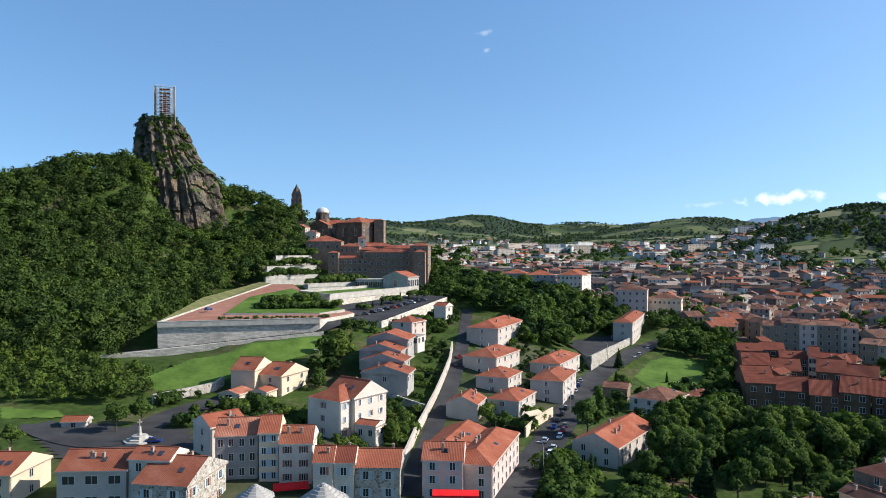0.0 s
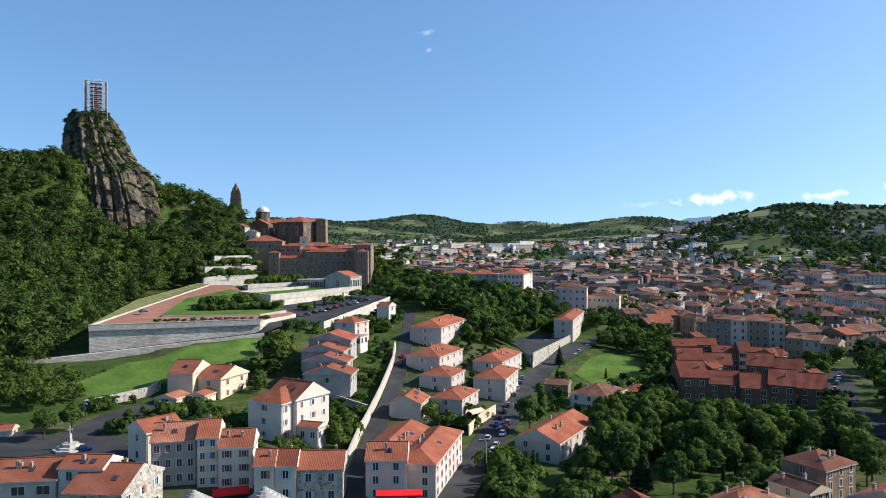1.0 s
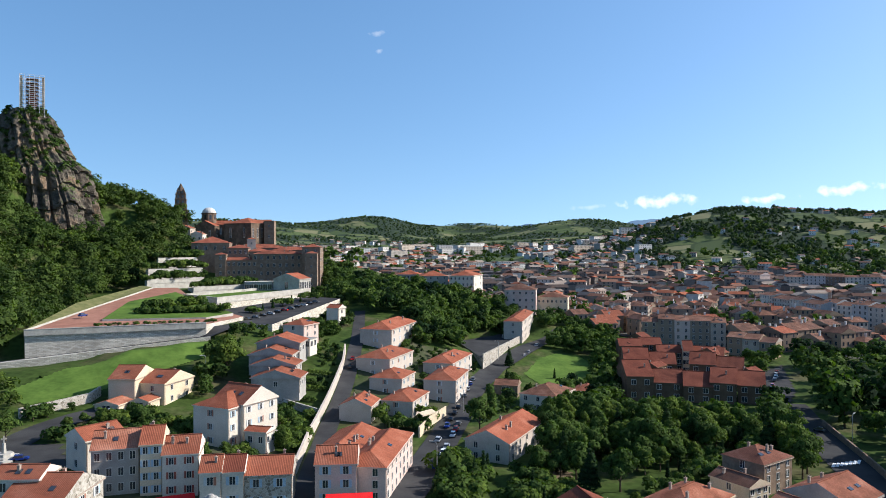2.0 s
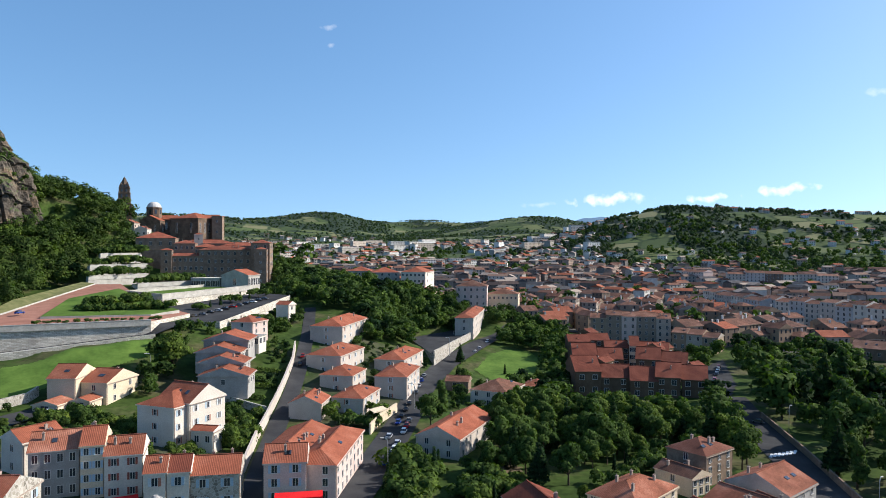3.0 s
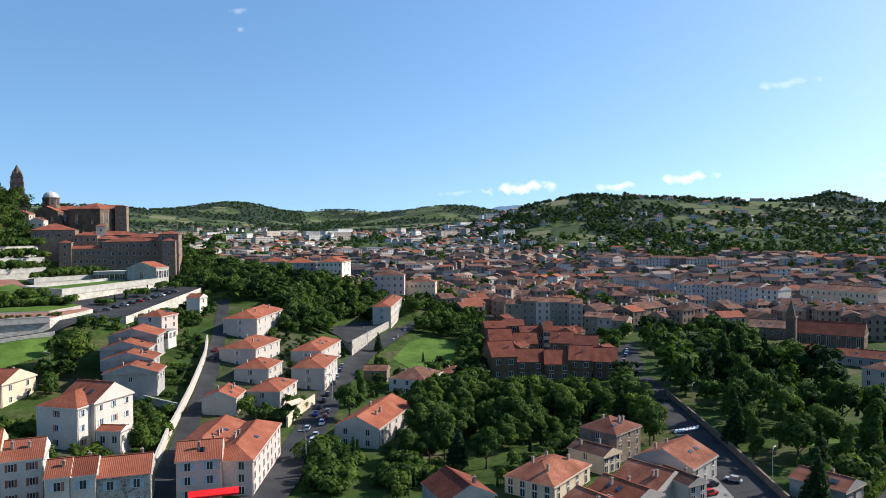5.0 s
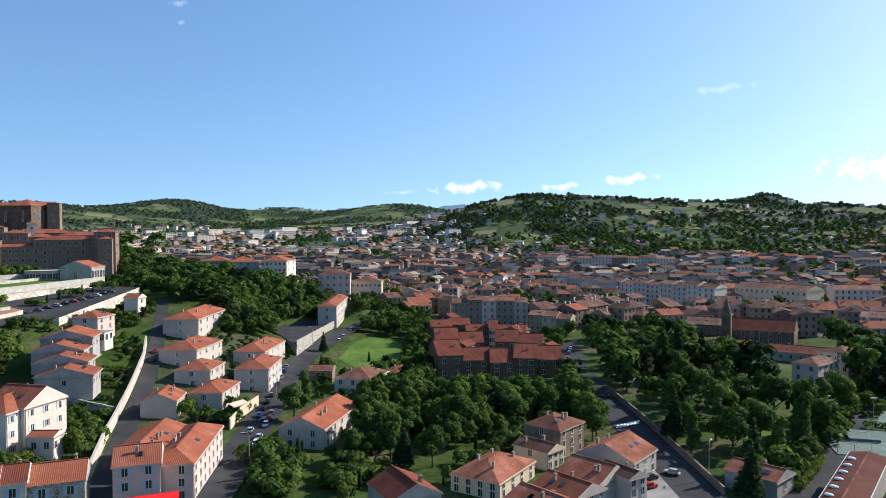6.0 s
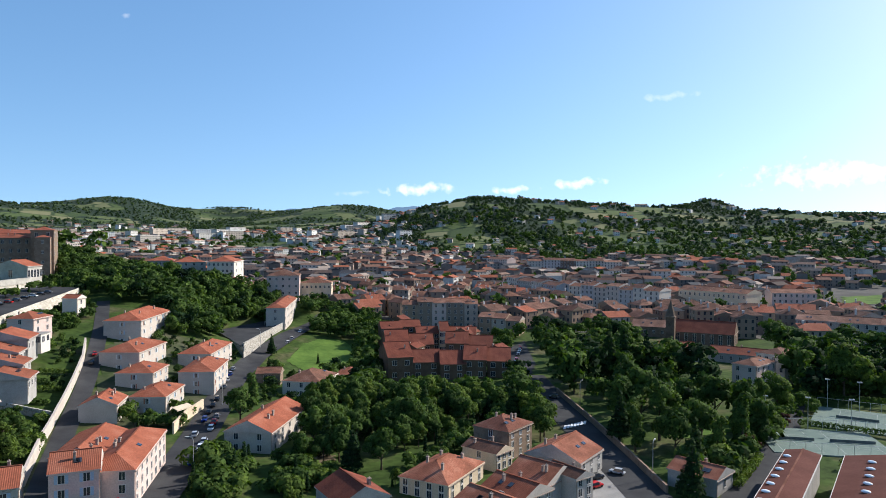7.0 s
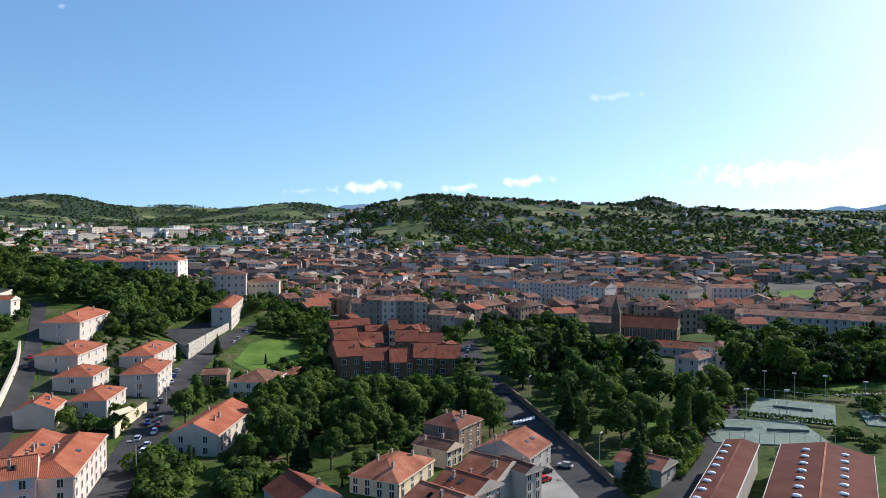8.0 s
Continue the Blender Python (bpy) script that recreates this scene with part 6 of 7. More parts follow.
grove([(46, 290), (60, 298), (92, 335), (95, 366), (70, 372), (48, 335)], 60, 5, 10, ["broad"] * 7 + ["conifer"], 38, 0.18)
grove([(83.6, 284.4), (109, 334.6), (145.1, 357.3), (118.9, 287.2), (97.8, 240.7), (87.9, 232.6), (109.6, 285.8), (93.5, 294.2)], 70, 6, 10, ["broad"] * 6 + ["poplar"], 25, 0.2)
grove([(78.5, 232.3), (95.8, 231.4), (79.5, 192), (48.4, 164.8), (56.1, 186)], 30, 6, 9, MIX, 26, 0.22)
grove([(-73.5, 181.6), (-59.7, 184.2), (-43.7, 178.9), (-32.4, 170.9), (-30.9, 161.3), (-46.4, 167.9), (-64.6, 166.3)], 40, 2, 4, ["bush", "bush", "broad"], 27, 0.3)
grove([(-17.9, 192.8), (-5, 181.5), (-6.3, 159.1), (-15, 151.1)], 26, 1.5, 3.5, ["bush", "bush", "broad"], 28, 0.3)
grove([(-9.7, 246.5), (1.2, 245), (-2.3, 202.6), (-15.1, 200.1)], 26, 1.5, 4, ["bush", "bush", "cypress"], 29, 0.3)
grove([(-11.5, 325.3), (7, 312.5), (5.7, 254.2), (-7, 255.8)], 26, 3, 6, ["broad", "bush"], 30, 0.25)
grove([(-40.8, 226.8), (-31.5, 239.6), (-25.4, 219.5), (-34.5, 191.6), (-40.6, 211.5)], 18, 4, 8, ["broad", "bush"], 31, 0.25)
grove([(-28, 370.8), (-4.4, 394.7), (-3.6, 324.6), (-21.2, 314)], 22, 3, 6, ["broad", "cypress"], 32, 0.25)
grove([(32.7, 133.3), (46.3, 145.8), (43.6, 110.3), (30.6, 117.4)], 30, 1.5, 4, ["bush", "bush", "cypress"], 33, 0.22)
grove([(149.4, 208.8), (173.6, 249), (205.7, 271.3), (225, 248.6), (212.2, 216.9), (173.2, 194.3)], 40, 6, 13, ["poplar", "broad", "broad", "conifer"], 37, 0.2)
grove([(147.3, 234.8), (161, 237.6), (219.8, 317.2), (191.4, 309.9)], 26, 4, 9, ["broad", "broad", "bush"], 43, 0.2)
grove([(-19.5, 288.7), (-6.1, 317.5), (1.9, 293.6), (1.3, 260.1), (-7.7, 247.6)], 30, 2, 5, ["bush", "broad", "bush"], 44, 0.22, 0.2)
grove([(-9.9, 386), (5.1, 397.1), (9.8, 437.2), (-8.3, 431)], 60, 5, 9, ["broad"] * 6 + ["conifer"], 45, 0.18)
grove([(-79.9, 205.5), (-63.6, 217.6), (-45, 229.5), (-39.8, 221.3), (-62.1, 201.5), (-70.5, 189.2)], 26, 0.8, 2.2, ["bush"], 46, 0.3, 0.2)
grove([(50.4, 120.8), (71.2, 138.5), (112.9, 163.4), (107.2, 147), (77.2, 134.3), (52.3, 116.2)], 46, 1.5, 5, ["bush", "bush", "broad", "cypress"], 47, 0.25, 0.2)
grove([(14.1, 126), (22.8, 153.7), (34.9, 151.2), (24.2, 123.3)], 34, 1.5, 5, ["bush", "bush", "broad", "cypress"], 48, 0.25, 0.2)
grove([(119.7, 101.9), (152.8, 117.5), (181.5, 126.1), (173.9, 118.1), (149.7, 113), (124.3, 99)], 26, 2.5, 6.5, ["broad", "bush", "broad"], 49, 0.25, 0.2)
grove([(189.8, 126.2), (236.6, 114.7), (248.1, 120.3), (199.9, 132.9)], 22, 3, 8, ["broad", "bush", "broad"], 50, 0.25, 0.2)
grove([(150.9, 81.0), (176, 74), (190, 72), (172.3, 83.4), (168, 92), (160, 87)], 16, 1.2, 2.8, ["bush", "bush", "cypress"], 51, 0.25, 0.2)
grove([(172, 88), (190, 76), (214, 84), (226, 98), (204, 102), (192, 104)], 30, 2, 6, ["bush", "broad", "broad"], 54, 0.25, 0.2)
grove([(184, 131), (208, 117), (236, 104), (262, 118), (232, 142), (205, 146)], 60, 7, 13, ["broad", "broad", "conifer"], 52, 0.2, 0.2)
grove([(108, 92), (131, 103), (158, 114), (150, 116), (128, 106), (104, 97)], 30, 2, 6, ["bush", "broad", "purple"], 53, 0.25, 0.2)
grove([(-40, 150), (-30, 172), (-8, 176), (-8, 150), (-24, 142)], 30, 1.5, 4, ["bush", "bush", "broad"], 55, 0.25, 0.2)
grove([(-32, 238), (-10, 252), (-2, 300), (-16, 300), (-28, 262)], 40, 2, 5, ["bush", "bush", "broad", "cypress"], 56, 0.22, 0.2)
grove([(92, 128), (99, 133), (106, 150), (116, 168), (126, 188), (112, 172), (100, 150)], 26, 5, 9.5, ["broad"] * 5 + ["conifer"], 57, 0.2, 0.1)
grove([(98, 330), (132, 345), (128, 385), (100, 375)], 26, 6, 9, ["broad"], 39, 0.2)
grove([(-2, 322), (24, 335), (22, 400), (-4, 392)], 50, 5, 9, ["broad"] * 5 + ["conifer"], 40, 0.18)
grove([(8.7, 224.6), (25.4, 261.8), (51.3, 254.5), (24.7, 170.4), (10.8, 172.3)], 60, 1.2, 4, ["bush", "bush", "broad", "cypress"], 41, 0.25, 0.2)
grove([(44.6, 201.2), (65.7, 236.7), (80.4, 232.5), (58.9, 180.7), (45.4, 178.9)], 30, 2, 5, ["bush", "bush", "broad", "cypress"], 42, 0.25, 0.2)
grove([(-88.8, 152.9), (-60.8, 166.8), (-51.7, 145), (-70.9, 141.6)], 14, 2, 4, ["bush"], 34, 0.3)
for px, py, pz in PLANTERS:
    tree(px, py, tree_rng.uniform(2.6, 5.4), tree_rng.choice(("bush", "bush", "broad")), pz)
for k in range(14):
    tree(-74 + k * 2.6 + tree_rng.uniform(-0.5, 0.5), 236 + k * 0.75, tree_rng.uniform(0.9, 1.5), "bush", 26)
    tree(-66 + k * 2.0, 258 + k * 0.5 + tree_rng.uniform(-0.5, 0.5), tree_rng.uniform(2.0, 3.8), "bush", 27.6)
    tree(-66 + k * 1.1 + tree_rng.uniform(-2, 2), 268 + k * 1.2, tree_rng.uniform(2.4, 4.4), "bush", 28.6)
for k in range(9):
    tree(-32 + k * 3.4, 281 + k * 5.6, tree_rng.uniform(3.0, 4.5), "cypress" if k % 3 else "bush", 25.6 + k * 0.4, 1.3)
for spec in ((-31.3, 211.7, 13, "broad"), (-71.8, 154.5, 7, "broad"), (-68.7, 160.3, 7, "broad"), (-86.8, 141.6, 6, "broad"), (-11, 153.5, 6, "broad"), (35.3, 171.8, 10, "broad"), (40.8, 184.4, 9, "poplar"), (56.6, 230.6, 6, "conifer"), (57.4, 222.8, 7, "broad"), (65.2, 261, 8, "conifer"), (79.9, 251.3, 4, "cypress"),
             (50.4, 164.9, 6, "purple"), (40.4, 137.5, 7, "broad"), (28.9, 137.2, 6, "cypress"), (26.8, 135.7, 5, "cypress"), (32.2, 116.6, 4, "broad"),
             (142.2, 123.9, 13, "broad"), (167.2, 173.5, 15, "conifer"), (167.5, 185, 15, "poplar"), (156.6, 179.8, 14, "conifer"), (163, 121.7, 12, "broad"), (148.9, 196.3, 10, "poplar"),
             (150.8, 173.3, 18, "conifer"), (158.8, 174.8, 16, "conifer"), (157.3, 202.4, 11, "conifer"), (130.2, 164.7, 11, "poplar"), (121.1, 135.8, 11, "poplar"), (195.4, 124.5, 17, "broad"), (205.5, 118.3, 9, "broad"), (223.8, 161.4, 9, "broad")):
    tree(*spec)

WANTED.sort(key=lambda t: math.hypot(t[0], t[1]))
for x, y, h, kind in WANTED[:400]:
    tree(x, y, h, kind)
for kinds, mat, nm in ((("broad", "poplar", "bush"), M_LEAF, "further_trees"), (("conifer", "cypress"), M_LEAF_DARK, "further_conifers"), (("purple",), M_LEAF_PURPLE, "further_purple_trees")):
    far = [(x, y, gz(x, y) - 0.8, h) for x, y, h, k in WANTED[400:] if k in kinds]
    if far:
        wood(nm, far, 400, 0.056, "trees in the gardens and parks farther off", mat=mat, seed=19)


# ---------------------------------------------------------------- courts, halls, cars and lamps
M_COURT = two_scale("grey_green_hard_court", (0.12, 0.165, 0.14), (0.18, 0.225, 0.19), 0.1, 4, 0.8, 0.1)
M_LINE = two_scale("white_line_paint", (0.7, 0.7, 0.7), (0.8, 0.8, 0.8), 1, 6, 0.8, 0)
M_COURT_LINE = two_scale("worn_court_line", (0.26, 0.29, 0.27), (0.36, 0.38, 0.36), 1, 6, 0.9, 0)
M_SHED = two_scale("red_brown_sheeting", (0.085, 0.03, 0.022), (0.13, 0.05, 0.037), 0.15, 3, 0.9, 0.2)
M_DOME, _n, _l, _b = material("clear_plastic_dome", 0.2)
_b.inputs["Base Color"].default_value = (0.75, 0.77, 0.78, 1)


M_NET = two_scale("grey_net", (0.1, 0.11, 0.1), (0.16, 0.17, 0.16), 1, 9, 0.9, 0)


def tennis_court(x0, y0, x1, y1, deep):
    """A fenced hard court: the near edge from point to point, reaching back."""
    l = math.hypot(x1 - x0, y1 - y0)
    th = math.degrees(math.atan2(y1 - y0, x1 - x0))
    e = thing("tennis_court", x0, y0, max(gz(x0, y0), gz(x1, y1)) + 0.3, th, "grey-green hard tennis court with white lines", "tennis court", "tennis courts")
    boxed("surface", (0, l, 0, deep, -1.5, 0), M_COURT, e)
    n = max(1, round(l / 15))
    for k in range(n):
        u = l * (k + 0.5) / n
        w, h = 4.2, min(9.0, deep / 2 - 1.2)
        for dims in ((u - w, u - w + 0.12, deep / 2 - h, deep / 2 + h), (u + w - 0.12, u + w, deep / 2 - h, deep / 2 + h), (u - w, u + w, deep / 2 - h, deep / 2 - h + 0.12), (u - w, u + w, deep / 2 + h - 0.12, deep / 2 + h),
                     (u - w, u + w, deep / 2 - h / 2, deep / 2 - h / 2 + 0.1), (u - w, u + w, deep / 2 + h / 2 - 0.1, deep / 2 + h / 2), (u - 0.05, u + 0.05, deep / 2 - h / 2, deep / 2 + h / 2)):
            boxed("line", (*dims, 0.004, 0.02), M_COURT_LINE, e)
        boxed("net", (u - w - 0.5, u + w + 0.5, deep / 2 - 0.02, deep / 2 + 0.02, 0.05, 0.7), M_NET, e)
    for k in range(9):
        for yy in (0, deep):
            p = shared("fence_post", "fence_post", e, lambda: boxed("fence_post", (-0.04, 0.04, -0.04, 0.04, 0, 2.4), M_METAL))
            p.matrix_basis = pose(l * k / 8, yy, 0)
    for yy in (0, deep):
        boxed("fence_rail", (0, l, yy - 0.03, yy + 0.03, 2.36, 2.42), M_METAL, e)
    for u in (0.12, 0.5, 0.88):
        bm = bmesh.new()
        cone(bm, 0.09, 0.05, 0, 7.5, 6)
        m = part("mast", bm, M_METAL, e, "tall floodlight mast")
        m.matrix_basis = pose(l * u, deep + 0.2, 0)
        boxed("floodlight", (-0.6, 0.6, -0.15, 0.15, 7.4, 7.7), M_TRIM, m)
    for i in range(12):
        for j in range(4):
            TAKEN.append((x0 + (x1 - x0) * i / 11 - math.sin(radians(th)) * deep * j / 3, y0 + (y1 - y0) * i / 11 + math.cos(radians(th)) * deep * j / 3, 3))


tennis_court(133.0, 100.0, 152.4, 84.0, 21)
tennis_court(159.8, 110.6, 169.6, 93.4, 23)
tennis_court(176.6, 89.7, 184.5, 78.5, 15)
strip("path", [(97.3, 82.1), (113.9, 90.7), (131.6, 99.3), (154.5, 112), (178.7, 127.8)], 5, M_ASPHALT, 0.14, "asphalt service path beside the hall")


def hedge(x0, y0, x1, y1, h, seed):
    """A clipped hedge from point to point: one leafy mass on short stems."""
    rng = np.random.default_rng(seed)
    n = max(3, int(math.hypot(x1 - x0, y1 - y0) / 1.2))
    cs = [(x0 + (x1 - x0) * i / n, y0 + (y1 - y0) * i / n, gz(x0 + (x1 - x0) * i / n, y0 + (y1 - y0) * i / n) + h * 0.5) for i in range(n + 1)]
    rs = [(0.95, 0.95, h * 0.58)] * len(cs)
    tagged(new("hedge", quads_mesh("hedge", leaf_cloud(cs, rs, 90 * n, 0.22, rng), M_LEAF)), "clipped dark green garden hedge", "hedge", "hedges")


hedge(157.6, 111.0, 167.6, 93.6, 1.8, 1)
hedge(183.0, 129.0, 198.0, 106.0, 2.8, 7)
hedge(186.0, 92.0, 203.0, 100.0, 2.6, 8)
strip("path", [(202, 112), (210, 107.5), (220, 104.5), (234, 102)], 2.6, M_PAVING, 0.2, "pale gravel park path")
hedge(136.2, 86.5, 145.1, 79.8, 2.2, 2)
hedge(125.9, 98.1, 108.2, 88.7, 1.6, 3)
hedge(-17.9, 199.5, -6.1, 195.1, 1.3, 4)
hedge(-15.9, 211, -7.1, 209.8, 1.3, 5)
hedge(-7.5, 204.5, -1.5, 203.5, 1.4, 9)
hedge(-8.0, 217.0, 0.5, 216.0, 1.4, 10)
hedge(-16.0, 178.0, -8.5, 171.0, 1.4, 11)
hedge(206.9, 110.7, 217.2, 100.4, 1.6, 6)


def shed(x0, y0, x1, y1, qx, qy, long, h, domes, label):
    """A long hall with a shallow ridge and rows of dome lights, its far gable from point to point."""
    th = math.degrees(math.atan2(qy - y0, qx - x0)) + 90
    w = (x1 - x0) * math.cos(radians(th)) + (y1 - y0) * math.sin(radians(th))
    e = thing("sports_hall", (x0 + x1) / 2, (y0 + y1) / 2, gz(x0, y0), th, label, "hall", "sports halls")
    boxed("wall", (-w / 2 + 0.3, w / 2 - 0.3, -long, -0.3, -1, h - 0.1), M_GREY, e)
    rise = w * 0.1
    bm = bmesh.new()
    prof = [(-w / 2, h), (0, h + rise), (w / 2, h), (w / 2, h - 0.3), (-w / 2, h - 0.3)]
    a = [bm.verts.new((px, 0, pz)) for px, pz in prof]
    b = [bm.verts.new((px, -long, pz)) for px, pz in prof]
    for i in range(5):
        j = (i + 1) % 5
        bm.faces.new((a[i], a[j], b[j], b[i]))
    bm.faces.new(a[::-1])
    bm.faces.new(b)
    bmesh.ops.recalc_face_normals(bm, faces=bm.faces[:])
    part("roof", bm, M_SHED, e)
    boxed("ridge_cap", (-0.15, 0.15, -long, 0, h + rise - 0.05, h + rise + 0.08), M_PATCH_TILE, e)
    for side in (-1, 1):
        boxed("verge", (side * w / 2 - 0.04, side * w / 2 + 0.04, -long, 0, h - 0.25, h + 0.08), M_TRIM, e)
        if side > 0 and domes == 1:
            continue
        for k in range(int((long - 6) / 4.4)):
            def build():
                bm = bmesh.new()
                bmesh.ops.create_icosphere(bm, subdivisions=2, radius=0.5)
                for v in bm.verts:
                    v.co.x *= 1.5
                    v.co.z = max(-0.1, v.co.z * 0.6)
                return part("dome_light", bm, M_DOME)
            o = shared("dome_light", "dome_light", e, build)
            o.matrix_basis = pose(side * w * (0.2 if domes > 1 else 0.32), -5.5 - k * 4.4, h + rise * (0.62 if domes > 1 else 0.38) + 0.1)
    for k in range(14):
        TAKEN.append((e.location.x + math.sin(radians(th)) * long * k / 13, e.location.y - math.cos(radians(th)) * long * k / 13, w / 2 + 1))


shed(121.3, 88.8, 124.4, 83.3, 88.1, 71, 50, 5.5, 1, "long red-brown hall with one row of dome lights")
shed(125.4, 79.8, 137.9, 68.9, 98.3, 65.3, 45, 5.5, 2, "broad red-brown sports hall with two rows of dome lights")

CAR_PAINT = {}
for nm, c in (("white", (0.75, 0.75, 0.75)), ("silver", (0.4, 0.41, 0.43)), ("black", (0.02, 0.02, 0.022)), ("red", (0.5, 0.015, 0.015)), ("blue", (0.02, 0.05, 0.25)), ("grey", (0.12, 0.125, 0.13))):
    CAR_PAINT[nm], _n, _l, _b = material(nm + "_car_paint", 0.25)
    _b.inputs["Base Color"].default_value = (*c, 1)
    _b.inputs["Coat Weight"].default_value = 0.6
M_TYRE = two_scale("tyre_rubber", (0.015, 0.015, 0.015), (0.03, 0.03, 0.03), 2, 9, 0.9, 0.1)


def car(x, y, rz, colour, z=None):
    """A small hatchback: body, glazed cabin, lamps and four wheels."""
    e = thing("car", x, y, gz(x, y) + 0.18 if z is None else z, rz, colour + " parked hatchback car", "car", "parked cars")

    def body():
        bm = bmesh.new()
        box(bm, -1.55, 1.55, -0.64, 0.64, 0.17, 0.62)
        bmesh.ops.bevel(bm, geom=bm.edges[:], offset=0.12, segments=2, affect="EDGES")
        return part("body", bm, CAR_PAINT[colour])

    def cabin():
        bm = bmesh.new()
        vs = box(bm, -1.25, 0.65, -0.58, 0.58, 0.6, 1.05)
        for v in vs:
            if v.co.z > 1:
                v.co.x = v.co.x * 0.72 - 0.08
                v.co.y *= 0.82
        return part("glasshouse", bm, M_GLASS)

    def roof():
        bm = bmesh.new()
        box(bm, -0.98, 0.4, -0.48, 0.48, 1.04, 1.1)
        return part("roof", bm, CAR_PAINT[colour])

    def wheel():
        bm = bmesh.new()
        cone(bm, 0.24, 0.24, -0.08, 0.08, 10)
        return part("wheel", bm, M_TYRE)
    shared(("car_body", colour), "body", e, body)
    shared("glasshouse", "glasshouse", e, cabin)
    shared(("car_roof", colour), "roof", e, roof)
    for sx in (-0.95, 0.95):
        for sy in (-0.58, 0.58):
            shared("wheel", "wheel", e, wheel).matrix_basis = pose(sx, sy, 0.24, 90)


def cars_along(x0, y0, x1, y1, n, seed, side=0.0, across=False, z=None, skip=0.2):
    r = random.Random(seed)
    th = math.degrees(math.atan2(y1 - y0, x1 - x0))
    for i in range(n):
        if r.random() < skip:
            continue
        u = (i + 0.5) / n
        car(x0 + (x1 - x0) * u - math.sin(radians(th)) * side, y0 + (y1 - y0) * u + math.cos(radians(th)) * side, th + (90 if across else 0) + r.choice((0, 180)), r.choice(("white", "silver", "black", "red", "blue", "grey", "white", "silver", "black")), z)


cars_along(18.2, 138.2, 31.8, 180.8, 9, 1)
cars_along(22.9, 162.1, 36.8, 202.9, 7, 2, skip=0.35)
cars_along(36.8, 202.9, 46.6, 235.8, 4, 3, skip=0.1)
cars_along(74.1, 274.8, 88, 299.6, 4, 4)
cars_along(3.9, 220.5, 5.9, 235.8, 2, 5, skip=0)
for i in range(11):
    car(-31.5 + i * 2.3, 263 + i * 4.3, -28, ("black", "grey", "black", "silver", "black", "red", "grey", "black", "white", "black", "grey")[i], 24.75 + i * 0.29)
for spec in ((85, 101, 5, "red"), (88.2, 104.5, 5, "black"), (93.3, 111.3, 80, "white"), (-60.4, 147, 10, "blue"), (-53.9, 181.9, 25, "white"), (93.7, 105, 120, "silver"), (121.3, 162.5, 125, "grey")):
    car(*spec)
cars_along(140.7, 211.7, 163.8, 242.4, 7, 15)
cars_along(257.8, 329.5, 263.3, 296.9, 12, 8)
cars_along(230.3, 335.9, 234.7, 304.8, 10, 9)
car(-84, 252, 60, "blue", 28.1)
car(-70, 262, 30, "black", 27.5)


def street_lamp(x, y, rz, h=6.5):
    e = thing("street_lamp", x, y, gz(x, y), rz, "curved grey metal street lamp", "street lamp", "street lamps")
    bm = bmesh.new()
    cone(bm, 0.09, 0.06, -0.3, h, 8)
    part("pole", bm, M_METAL, e)
    bm = bmesh.new()
    pts = [(0.9 * (1 - math.cos(a)), h + 0.8 * math.sin(a)) for a in np.linspace(0, math.pi / 2 * 1.1, 7)]
    for (ax, az), (bx, bz) in zip(pts, pts[1:]):
        box(bm, ax, bx, -0.05, 0.05, min(az, bz) - 0.03, max(az, bz) + 0.04)
    part("arm", bm, M_METAL, e)
    boxed("lamp_head", (0.8, 1.6, -0.14, 0.14, h + 0.72, h + 0.86), M_TRIM, e, bevel=0.03)


street_lamp(19.9, 139.2, 165)
street_lamp(62.7, 268.5, 165)
street_lamp(34.4, 189.7, 165)
street_lamp(121.2, 150.7, 30)
street_lamp(98.3, 100.2, 30)
street_lamp(-36.5, 207.6, 200)
street_lamp(109.6, 122.8, 30)

# crossing and lane marks on the wide road
for k in range(7):
    a = ((105.2, 136.4), (112.2, 137.6))
    x, y = a[0][0] + (a[1][0] - a[0][0]) * k / 6, a[0][1] + (a[1][1] - a[0][1]) * k / 6
    ob = tagged(boxed("crossing_stripe", (-0.3, 0.3, -1.6, 1.6, -0.05, 0.02), M_LINE), "white painted crossing stripe on the road", "road marking", "crossing stripes")
    ob.matrix_basis = pose(x, y, gz(x, y) + 0.2, 0, 0, -44)

goal = thing("football_goal", (yard[1][0] + yard[2][0]) / 2 - 4, (yard[1][1] + yard[2][1]) / 2 - 6, yard_z, 10, "white metal goal frame in the school yard", "goal")
for dims in ((-1.6, -1.52, -0.04, 0.04, 0, 1.7), (1.52, 1.6, -0.04, 0.04, 0, 1.7), (-1.6, 1.6, -0.04, 0.04, 1.62, 1.7)):
    boxed("goal_bar", dims, M_LINE, goal)
# red shop awnings
def awning(x, y, z, rz, w, label, mat=None):
    e = thing("awning", x, y, z, rz, label, "awning", "shop awnings")
    bm = bmesh.new()
    vs = box(bm, -w / 2, w / 2, -1.6, 0, 0, 0.12)
    for v in vs:
        if v.co.y < -1:
            v.co.z -= 0.5
    part("cloth", bm, mat or M_RED, e)
    boxed("front_bar", (-w / 2, w / 2, -1.68, -1.6, -0.7, -0.38), mat or M_RED, e)


awning(2.2, 122, 8.2, -2, 8, "bright red shop awning under the pink house")
awning(-26.4, 122.2, 9.4, 15, 6, "dark red shop awning under the terrace")

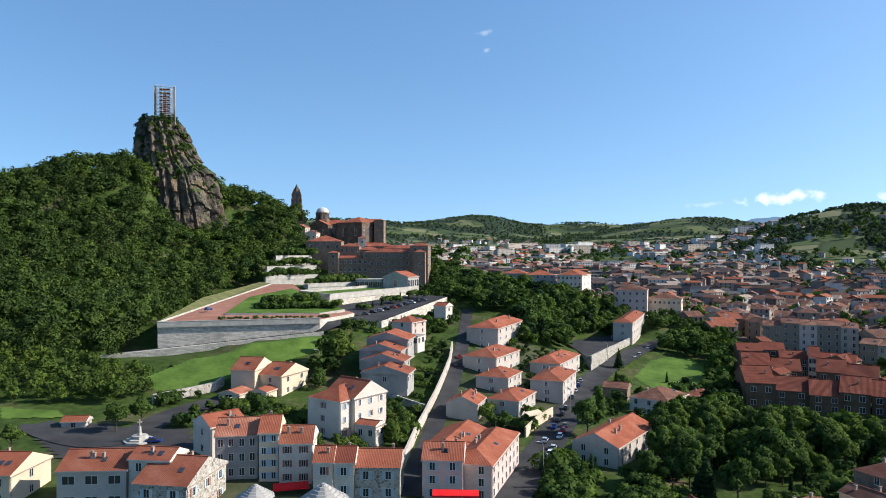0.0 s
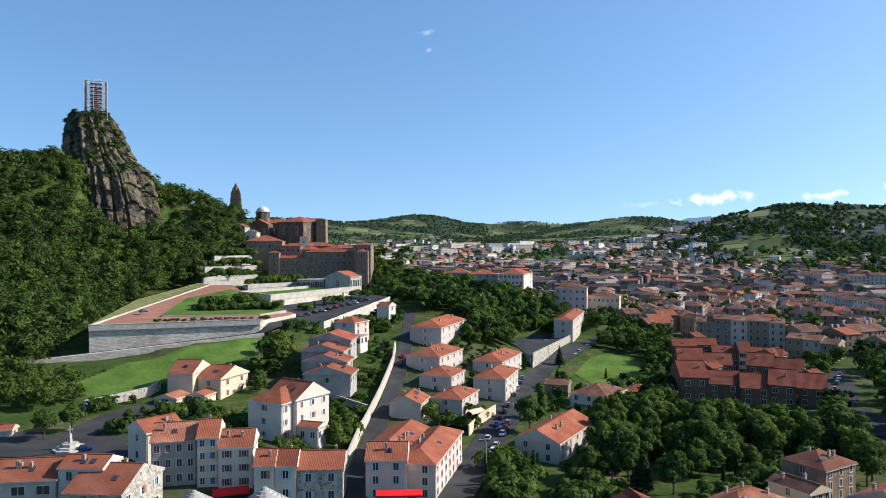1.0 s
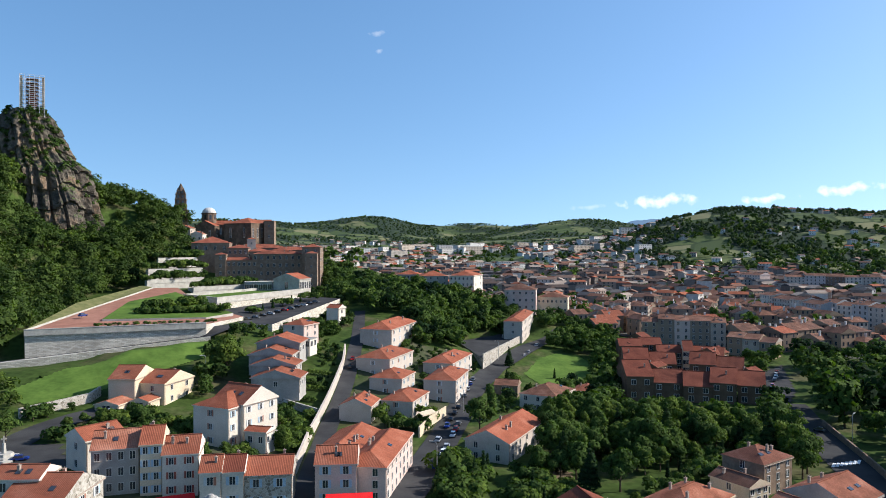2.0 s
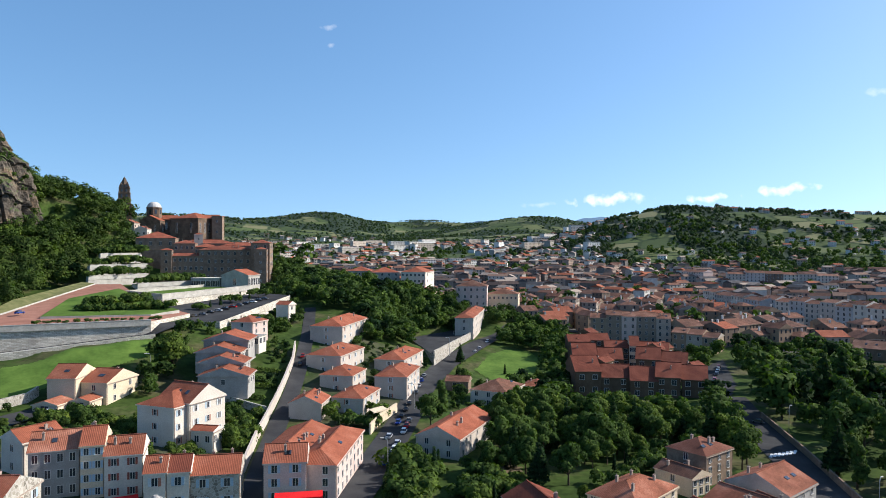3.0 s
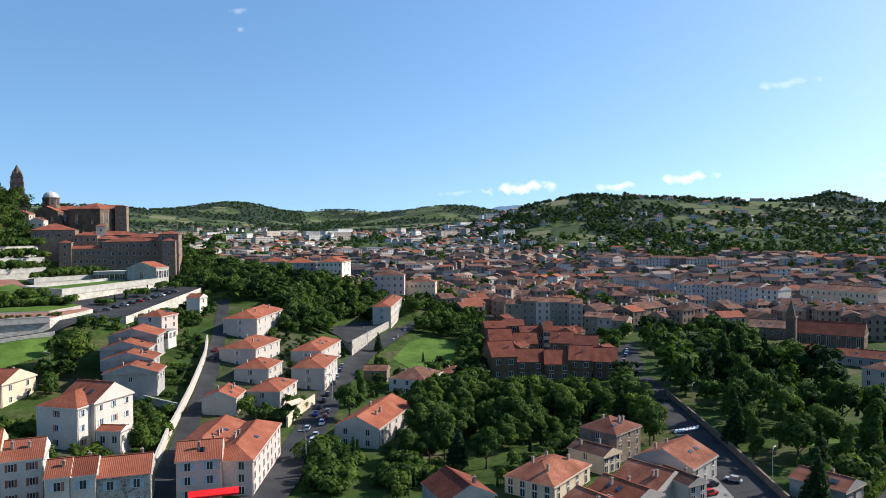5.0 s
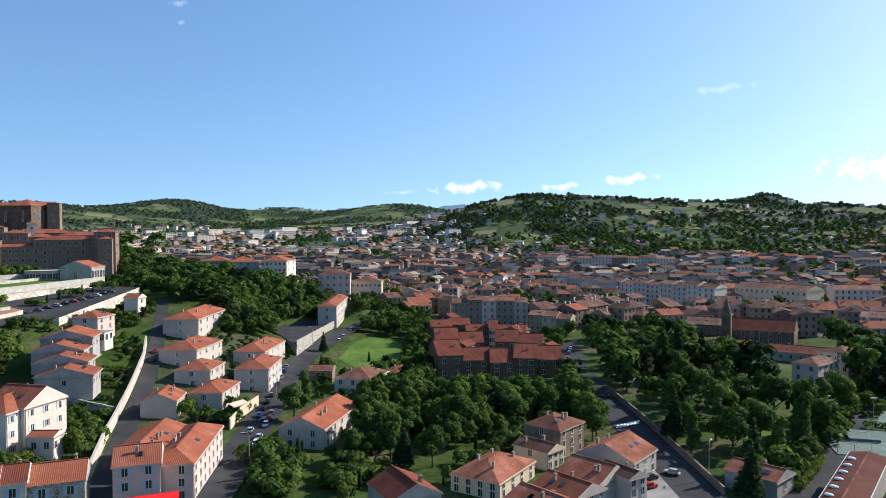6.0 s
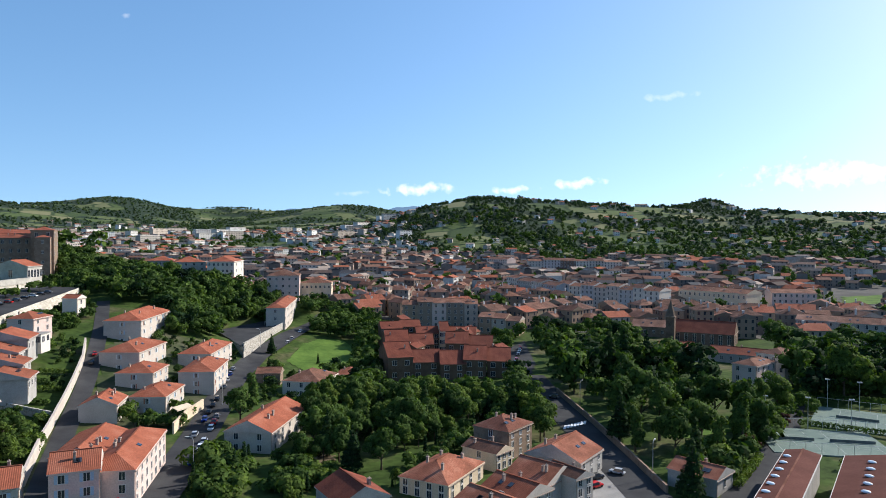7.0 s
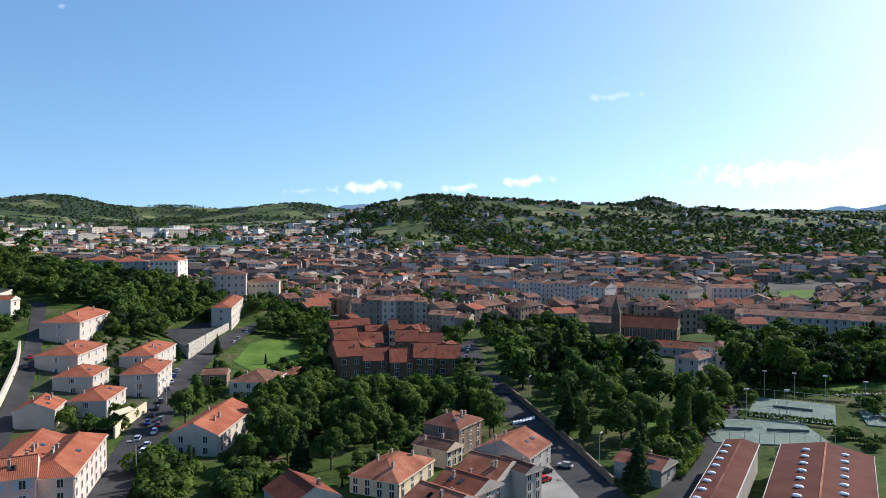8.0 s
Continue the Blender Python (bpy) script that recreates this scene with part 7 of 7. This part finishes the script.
awning(21.9, 174.6, 9.8, 40, 5, "cream terrace awning on the pale house", M_CREAM)
def stone_chapel(x, y, z, r, h):
    """A small round chapel with a stone slab cone roof."""
    e = thing("chapel", x, y, z, 0, "small grey stone chapel with conical slab roof", "chapel", "old chapel roofs")
    bm = bmesh.new()
    cone(bm, r, r, -4, h, 10)
    part("wall", bm, M_STONE, e)
    bm = bmesh.new()
    steps = 7
    for i in range(steps):
        a, q = 1 - i / steps, 1 - (i + 1) / steps
        cone(bm, (r + 0.4) * a + 0.08, (r + 0.4) * a * 0.55 + (r + 0.4) * q * 0.45 + 0.02, h + r * 0.75 * (1 - a), h + r * 0.75 * (1 - q), 10)
    part("roof", bm, M_GREY, e)


stone_chapel(-17.4, 102.5, 12.8, 3.6, 0.4)
stone_chapel(-27.8, 104.4, 12.9, 2.4, 0.4)

# fountain with a stone cross on the square
def fountain(x, y):
    e = thing("fountain", x, y, gz(x, y) + 0.1, 20, "pale stone fountain with steps and a tall cross", "fountain")
    for i, (r, a, b) in enumerate(((3.4, -0.5, 0.35), (2.5, 0.35, 0.7), (1.7, 0.7, 1.3))):
        bm = bmesh.new()
        cone(bm, r, r * 0.96, a, b, 8)
        part("step", bm, M_PALE_STONE, e)
    bm = bmesh.new()
    cone(bm, 0.45, 0.3, 1.3, 3.2, 4)
    box(bm, -0.12, 0.12, -0.12, 0.12, 3.2, 4.6)
    box(bm, -0.5, 0.5, -0.1, 0.1, 3.9, 4.15)
    part("cross", bm, M_PALE_STONE, e)


fountain(-63.8, 148.1)
house(-82.4, 158.3, 10.2, 7.7, 5.3, 4, 1.5, "gable", 22, rows=1, side=1, front=1, wall=M_PALE_STONE, along="x", chimneys=0, label="small kiosk with orange roof on the square", name="kiosk", category="kiosk")

# ---------------------------------------------------------------- clouds
def cloud_material(thick):
    m = bpy.data.materials.new("cloud")
    m.use_nodes = True
    n, l = m.node_tree.nodes, m.node_tree.links
    n.remove(n["Principled BSDF"])
    c = n.new("ShaderNodeTexCoord")
    f = n.new("ShaderNodeTexNoise")
    f.inputs["Scale"].default_value, f.inputs["Detail"].default_value = 0.017, 8
    l.new(c.outputs["Object"], f.inputs["Vector"])
    o = n.new("ShaderNodeVectorMath")
    o.operation = "MULTIPLY_ADD"
    o.inputs[1].default_value, o.inputs[2].default_value = (2, 2, 0), (-1, -1, 0)
    l.new(c.outputs["Generated"], o.inputs[0])
    ln = n.new("ShaderNodeVectorMath")
    ln.operation = "LENGTH"
    l.new(o.outputs[0], ln.inputs[0])
    s = n.new("ShaderNodeMath")
    s.operation = "MULTIPLY_ADD"
    s.inputs[1].default_value = -0.42
    l.new(ln.outputs["Value"], s.inputs[0])
    l.new(f.outputs["Fac"], s.inputs[2])
    a = ramp(n, l, s.outputs[0], [(0.24, (0, 0, 0)), (0.46, (thick, thick, thick))])
    # white of sunlit cloud put in as emission, the card takes no light
    e = n.new("ShaderNodeEmission")
    e.inputs["Color"].default_value, e.inputs["Strength"].default_value = (1, 0.97, 0.94, 1), 0.95
    t = n.new("ShaderNodeBsdfTransparent")
    x = n.new("ShaderNodeMixShader")
    l.new(a, x.inputs[0])
    l.new(t.outputs[0], x.inputs[1])
    l.new(e.outputs[0], x.inputs[2])
    l.new(x.outputs[0], n["Material Output"].inputs["Surface"])
    return m


M_CLOUD, M_WISP = cloud_material(0.5), cloud_material(0.17)


def cloud(x, y, z, w, h, mat=M_CLOUD):
    """A far small cloud standing in the sky, part of the backdrop."""
    verts = [(-w / 2, -h / 2, 0), (w / 2, -h / 2, 0), (w / 2, h / 2, 0), (-w / 2, h / 2, 0)]
    ob = tagged(mesh_object("cloud", verts, [(0, 1, 2, 3)], mat), "small white evening cloud low in the sky", "cloud", kind="structure")
    ob.matrix_basis = look((x, y, z), (0, 0, z))
    ob.visible_shadow = False


cloud(1555.1, 3202.4, 285.1, 560, 95)
cloud(1979.9, 3006.7, 284.4, 300, 60)
cloud(2252.3, 2834, 316.7, 400, 80)
cloud(3051, 1985.3, 334.5, 1100, 190)
cloud(3270.4, 1643.1, 377.9, 620, 190)
cloud(2616.2, 2588, 744.8, 420, 60, M_WISP)
cloud(1261.9, 3371.6, 263.7, 240, 40, M_WISP)
cloud(218.8, 3683.5, 1185.3, 150, 50, M_WISP)
cloud(228.2, 3693, 1096.3, 70, 40, M_WISP)

# the plan is drawn in units of 1.3 m
UNIT = 1.3
for ob in list(scene.objects):
    if ob.parent is None and ob.type in {"MESH", "EMPTY"}:
        ob.matrix_basis = Matrix.Scale(UNIT, 4) @ ob.matrix_basis
